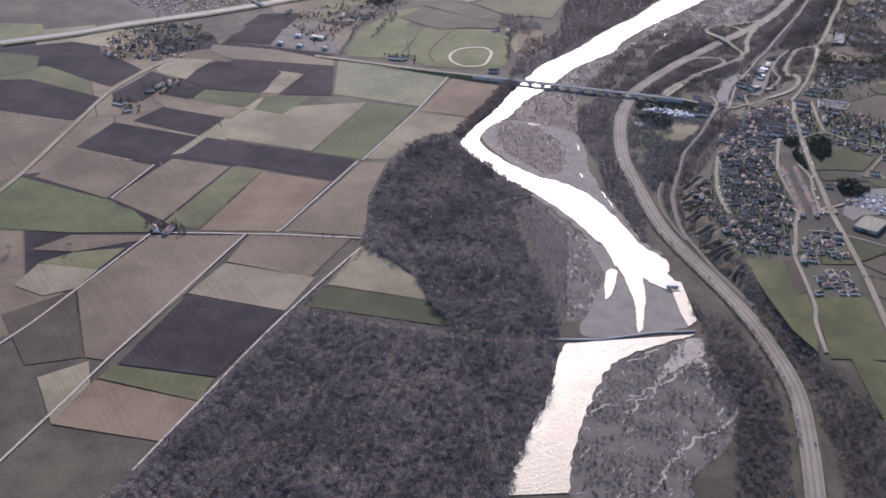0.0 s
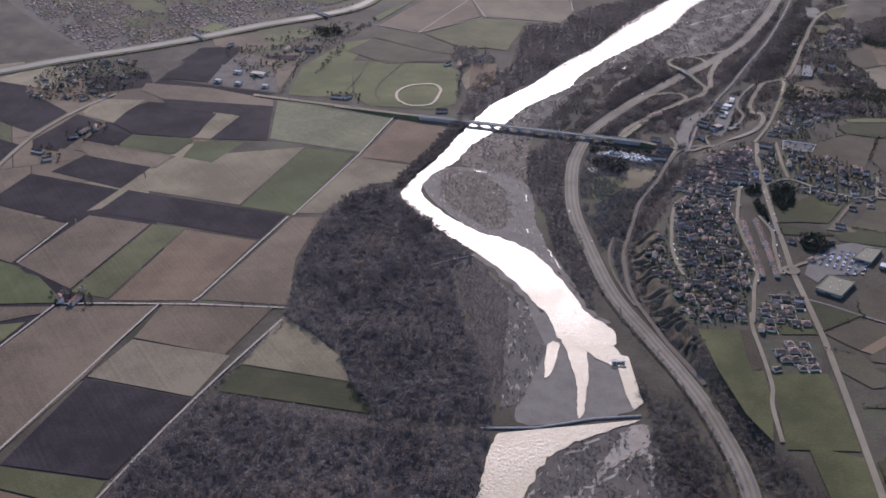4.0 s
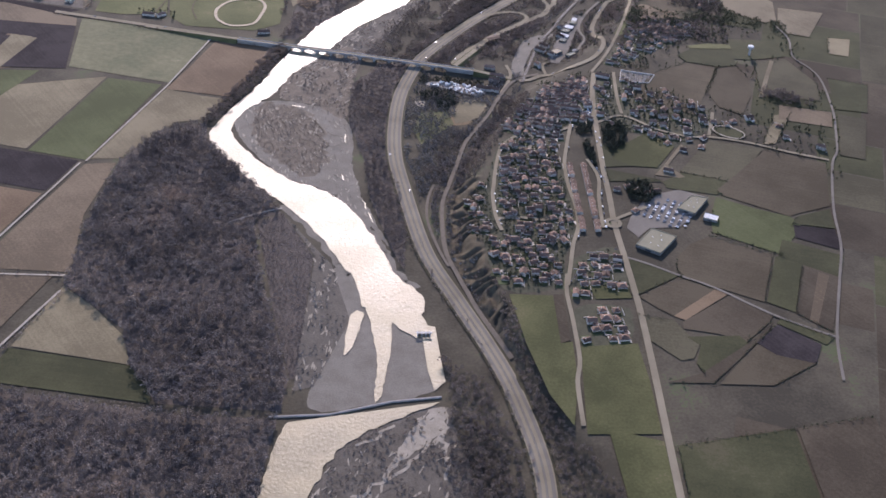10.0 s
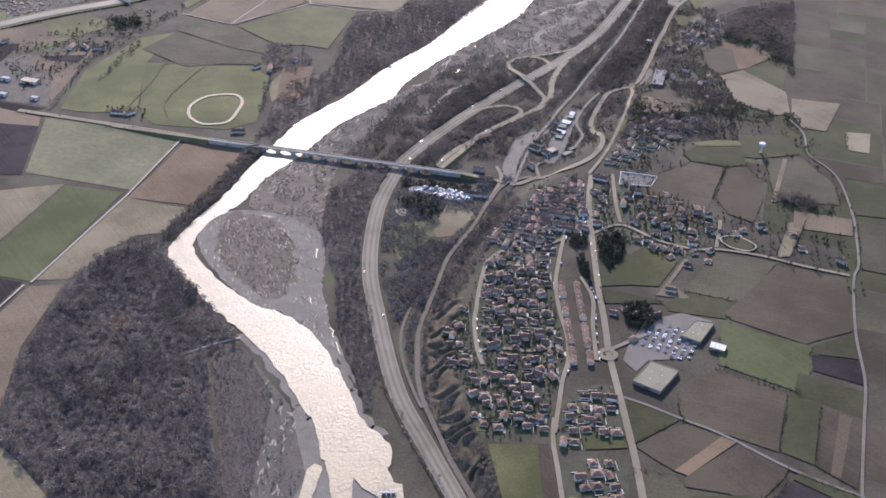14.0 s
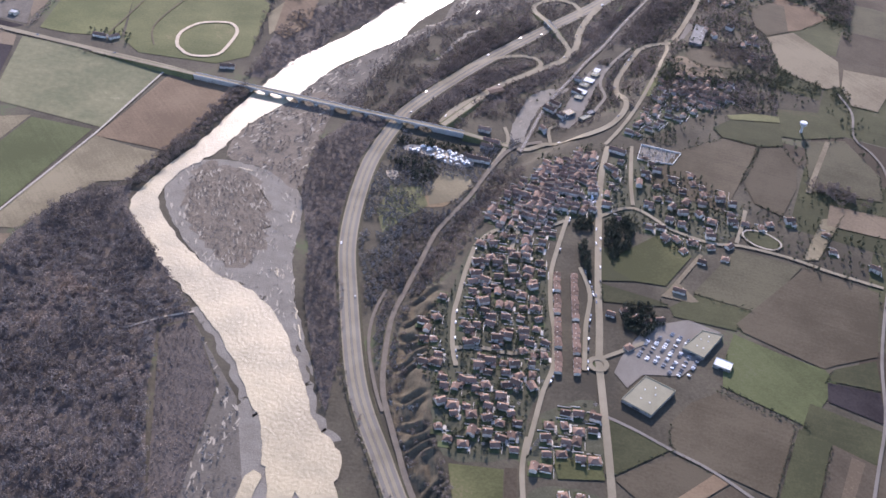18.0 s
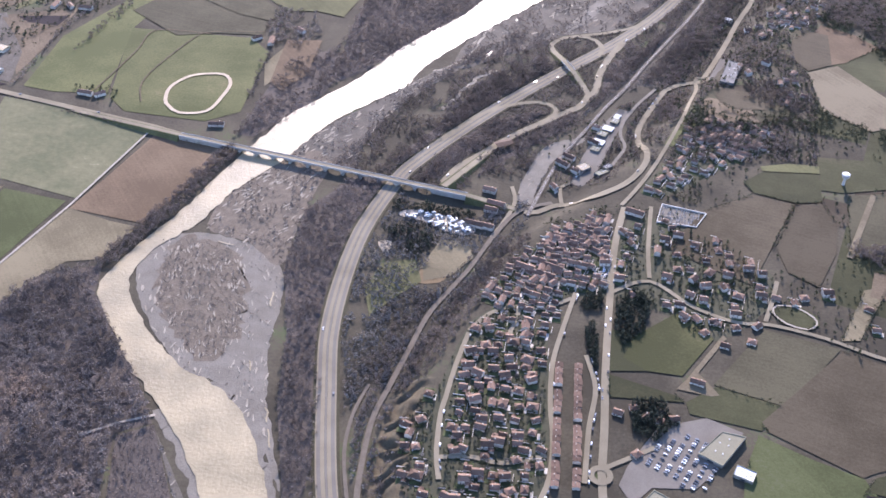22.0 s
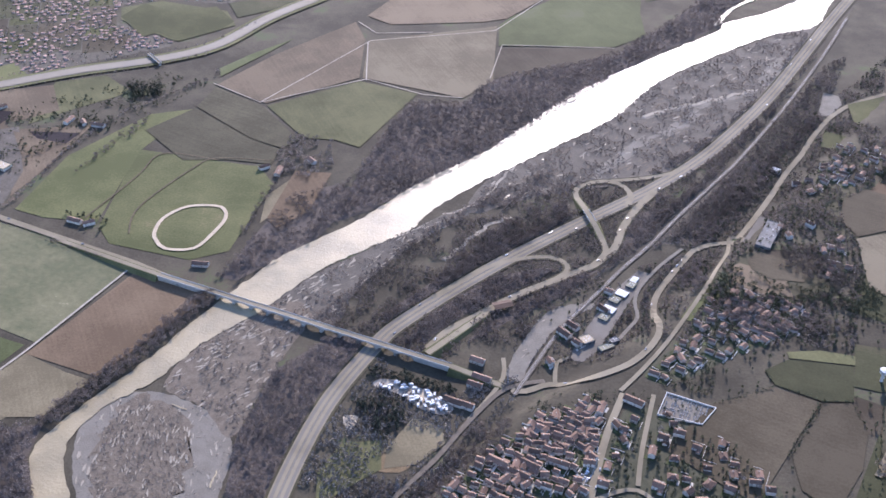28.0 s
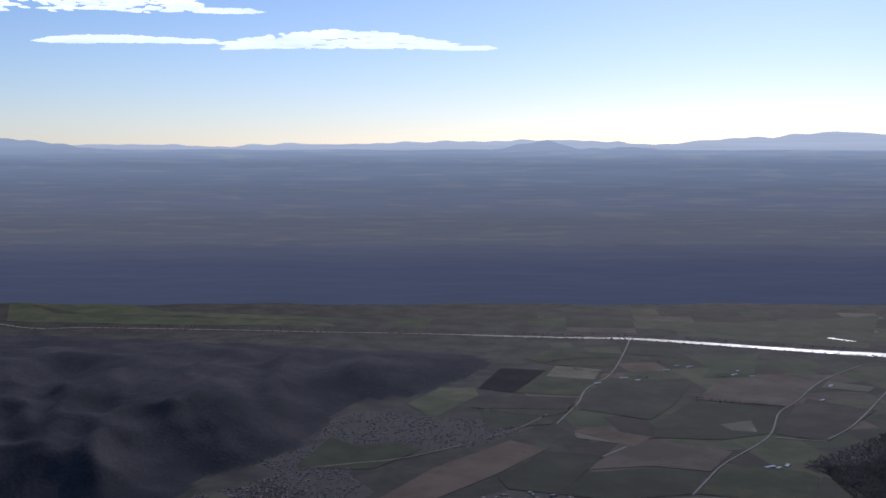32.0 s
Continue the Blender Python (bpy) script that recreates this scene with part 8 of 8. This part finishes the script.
for line, off in ((FAR_RIVER_N, 22), (FAR_RIVER_S, -22)):
    hedgerow("river_trees", [(x, y + off) for x, y in line], 9, 77 + off, FAR_BARE, "twigs_dark", (0.6, 1.2), 16, "dark trees along the distant river")
for line in (FAR_HEDGE_A, FAR_HEDGE_B, FAR_HEDGE_C, FAR_HEDGE_D, FAR_HEDGE_E):
    hedgerow("hedgerow", line, 6, 140, FAR_BARE, "twigs_dark", (0.5, 0.9), 6, "dark line of trees across the distant plain")
hedgerow("hedgerow", [(252, 642), (286, 621), (319, 602)], 3, 141, THICKET, "hedge_leaf", (0.6, 1.0), 2.0, "dark bushes along a field edge")
hedgerow("hedgerow", [(-485, 417), (-406, 399), (-330, 386)], 3, 142, SCRUB, "twigs", (0.4, 0.7), 1.5, "low brown hedge along a field edge")
hedgerow("hedgerow", [(-27, 3241), (205, 3247)], 6, 143, FAR_BARE, "twigs_dark", (0.5, 0.8), 6, "dark line of trees across the distant plain")
for k, line in enumerate(([(-260, 1124), (-237, 1188), (-201, 1272), (-172, 1343), (-146, 1467)], [(-261, 1212), (-263, 1286), (-254, 1357)])):
    hedgerow("hedgerow", line, 3.2, 144 + k, BARE, "twigs_dark", (0.5, 0.9), 5, "bare trees along the riverside meadow")
hedgerow("hedgerow", ROAD_TREES, 3.0, 75, label="bare trees along a country lane")
hedgerow("hedgerow", [(x - 10, y) for x, y in MOTORWAY_S[1:]], 6, 76, label="bare trees along the motorway fence")
for k, (x, y) in enumerate(FARMSTEADS[:5] + WEST_FARMS):
    hedgerow("farm_trees", [(x - 14, y + 10), (x + 12, y + 14), (x + 18, y - 10)], 5, 100 + k, GREEN, "hedge_leaf", (0.6, 1.1), label="dark trees sheltering a farmstead")
for k, grove in enumerate((GROVE_A, GROVE_B, GROVE_C, GROVE_D)):
    wood("woodland", grove, 2.5, GREEN, "needles", 120 + k, "dark evergreen grove beside the village street", size=(0.6, 1.1), keep=0.85, off_road=3.5)
wood("woodland", MOTORWAY_WOOD_W, 4.2, BARE, "twigs_dark", 150, "bare trees between shingle flat and motorway", size=(0.55, 0.95), keep=0.9)
wood("woodland", RAIL_EAST_WOOD, 4.4, BARE, "twigs_dark", 151, "bare brown wood on the slope above the railway", size=(0.6, 1.0), keep=0.9, outside=True)
wood("woodland", RAIL_WEST_WOOD, 4.4, BARE, "twigs_dark", 152, "bare trees between motorway and railway", size=(0.5, 0.9), keep=0.8)
wood("woodland", TERRACE_WOOD, 4.4, GREEN + BARE, "hedge_leaf", 153, "dark mixed wood along the terrace brook", size=(0.6, 1.05), keep=0.8, patchy=0.2)
wood("woodland", TERRACE_WOOD_N, 5.0, GREEN + BARE, "hedge_leaf", 154, "dark mixed wood above the hamlet", size=(0.7, 1.1), keep=0.85, patchy=0.2)
wood("scrub", SCRUB_BAND, 3.5, THICKET, "twigs_dark", 155, "dark brush between shingle and motorway", size=(0.6, 1.2), patchy=0.15)
wood("woodland", EAST_WOOD_N, 5.5, BARE, "twigs_dark", 117, "dark bare wood on the northern terrace", size=(0.8, 1.2))
wood("woodland", NORTH_EAST, 4.0, THICKET, "twigs_dark", 111, "bare trees and thickets east of the railway", keep=0.9, size=(0.7, 1.3), patchy=0.15, outside=True)
wood("woodland", NORTH_EAST, 7.5, GREEN, "hedge_leaf", 112, "dark hedges and shrubs between gardens", keep=0.7, size=(0.5, 1.1), outside=True)
wood("woodland", EAST_SCATTER, 10, GREEN, "hedge_leaf", 113, "dark trees and hedges between the eastern plots", keep=0.7, size=(0.5, 1.1), patchy=0.3, outside=True)
wood("woodland", SLOPE_EAST, 5.4, BARE, "twigs_dark", 114, "dense bare trees on the slope above the motorway", size=(0.6, 1.05), outside=True)
wood("woodland", SLOPE_WEST, 5.4, BARE, "twigs_dark", 115, "dense bare trees between river and motorway", size=(0.6, 1.05))
wood("woodland", SLOPE_TOP, 4.6, BARE + GREEN[:1], "twigs_dark", 116, "dense trees along the terrace edge", size=(0.6, 1.0))
for k, (x, y) in enumerate(LONE_TREES):
    put(TREES[4], x, y, 40 * k, 1.7)

# hedges along the edges of the eastern fields
hx, hy = [], []
for poly in FIELDS:
    for (x0, y0), (x1, y1) in zip(poly, poly[1:] + poly[:1]):
        if min(x0, x1) > 100 and y0 < 1500 and hrng.uniform() < 0.3:
            middle = ((x0 + x1) / 2, (y0 + y1) / 2)
            if any(other is not poly and inside(other, [middle[0]], [middle[1]])[0] for other in FIELDS):
                continue
            n = max(2, int(math.hypot(x1 - x0, y1 - y0) / 3.0))
            t = np.arange(n) / n
            hx += (x0 + (x1 - x0) * t + hrng.normal(0, 0.8, n)).tolist()
            hy += (y0 + (y1 - y0) * t + hrng.normal(0, 0.8, n)).tolist()
hx, hy = np.array(hx), np.array(hy)
me = mass_mesh("field_hedges", SCRUB, hx, hy, hrng.uniform(0.5, 1.1, len(hx)), "hedge_leaf", hrng)
tagged(part("field_hedges", me), "dark hedges along the field edges", "hedge", kind="stuff")
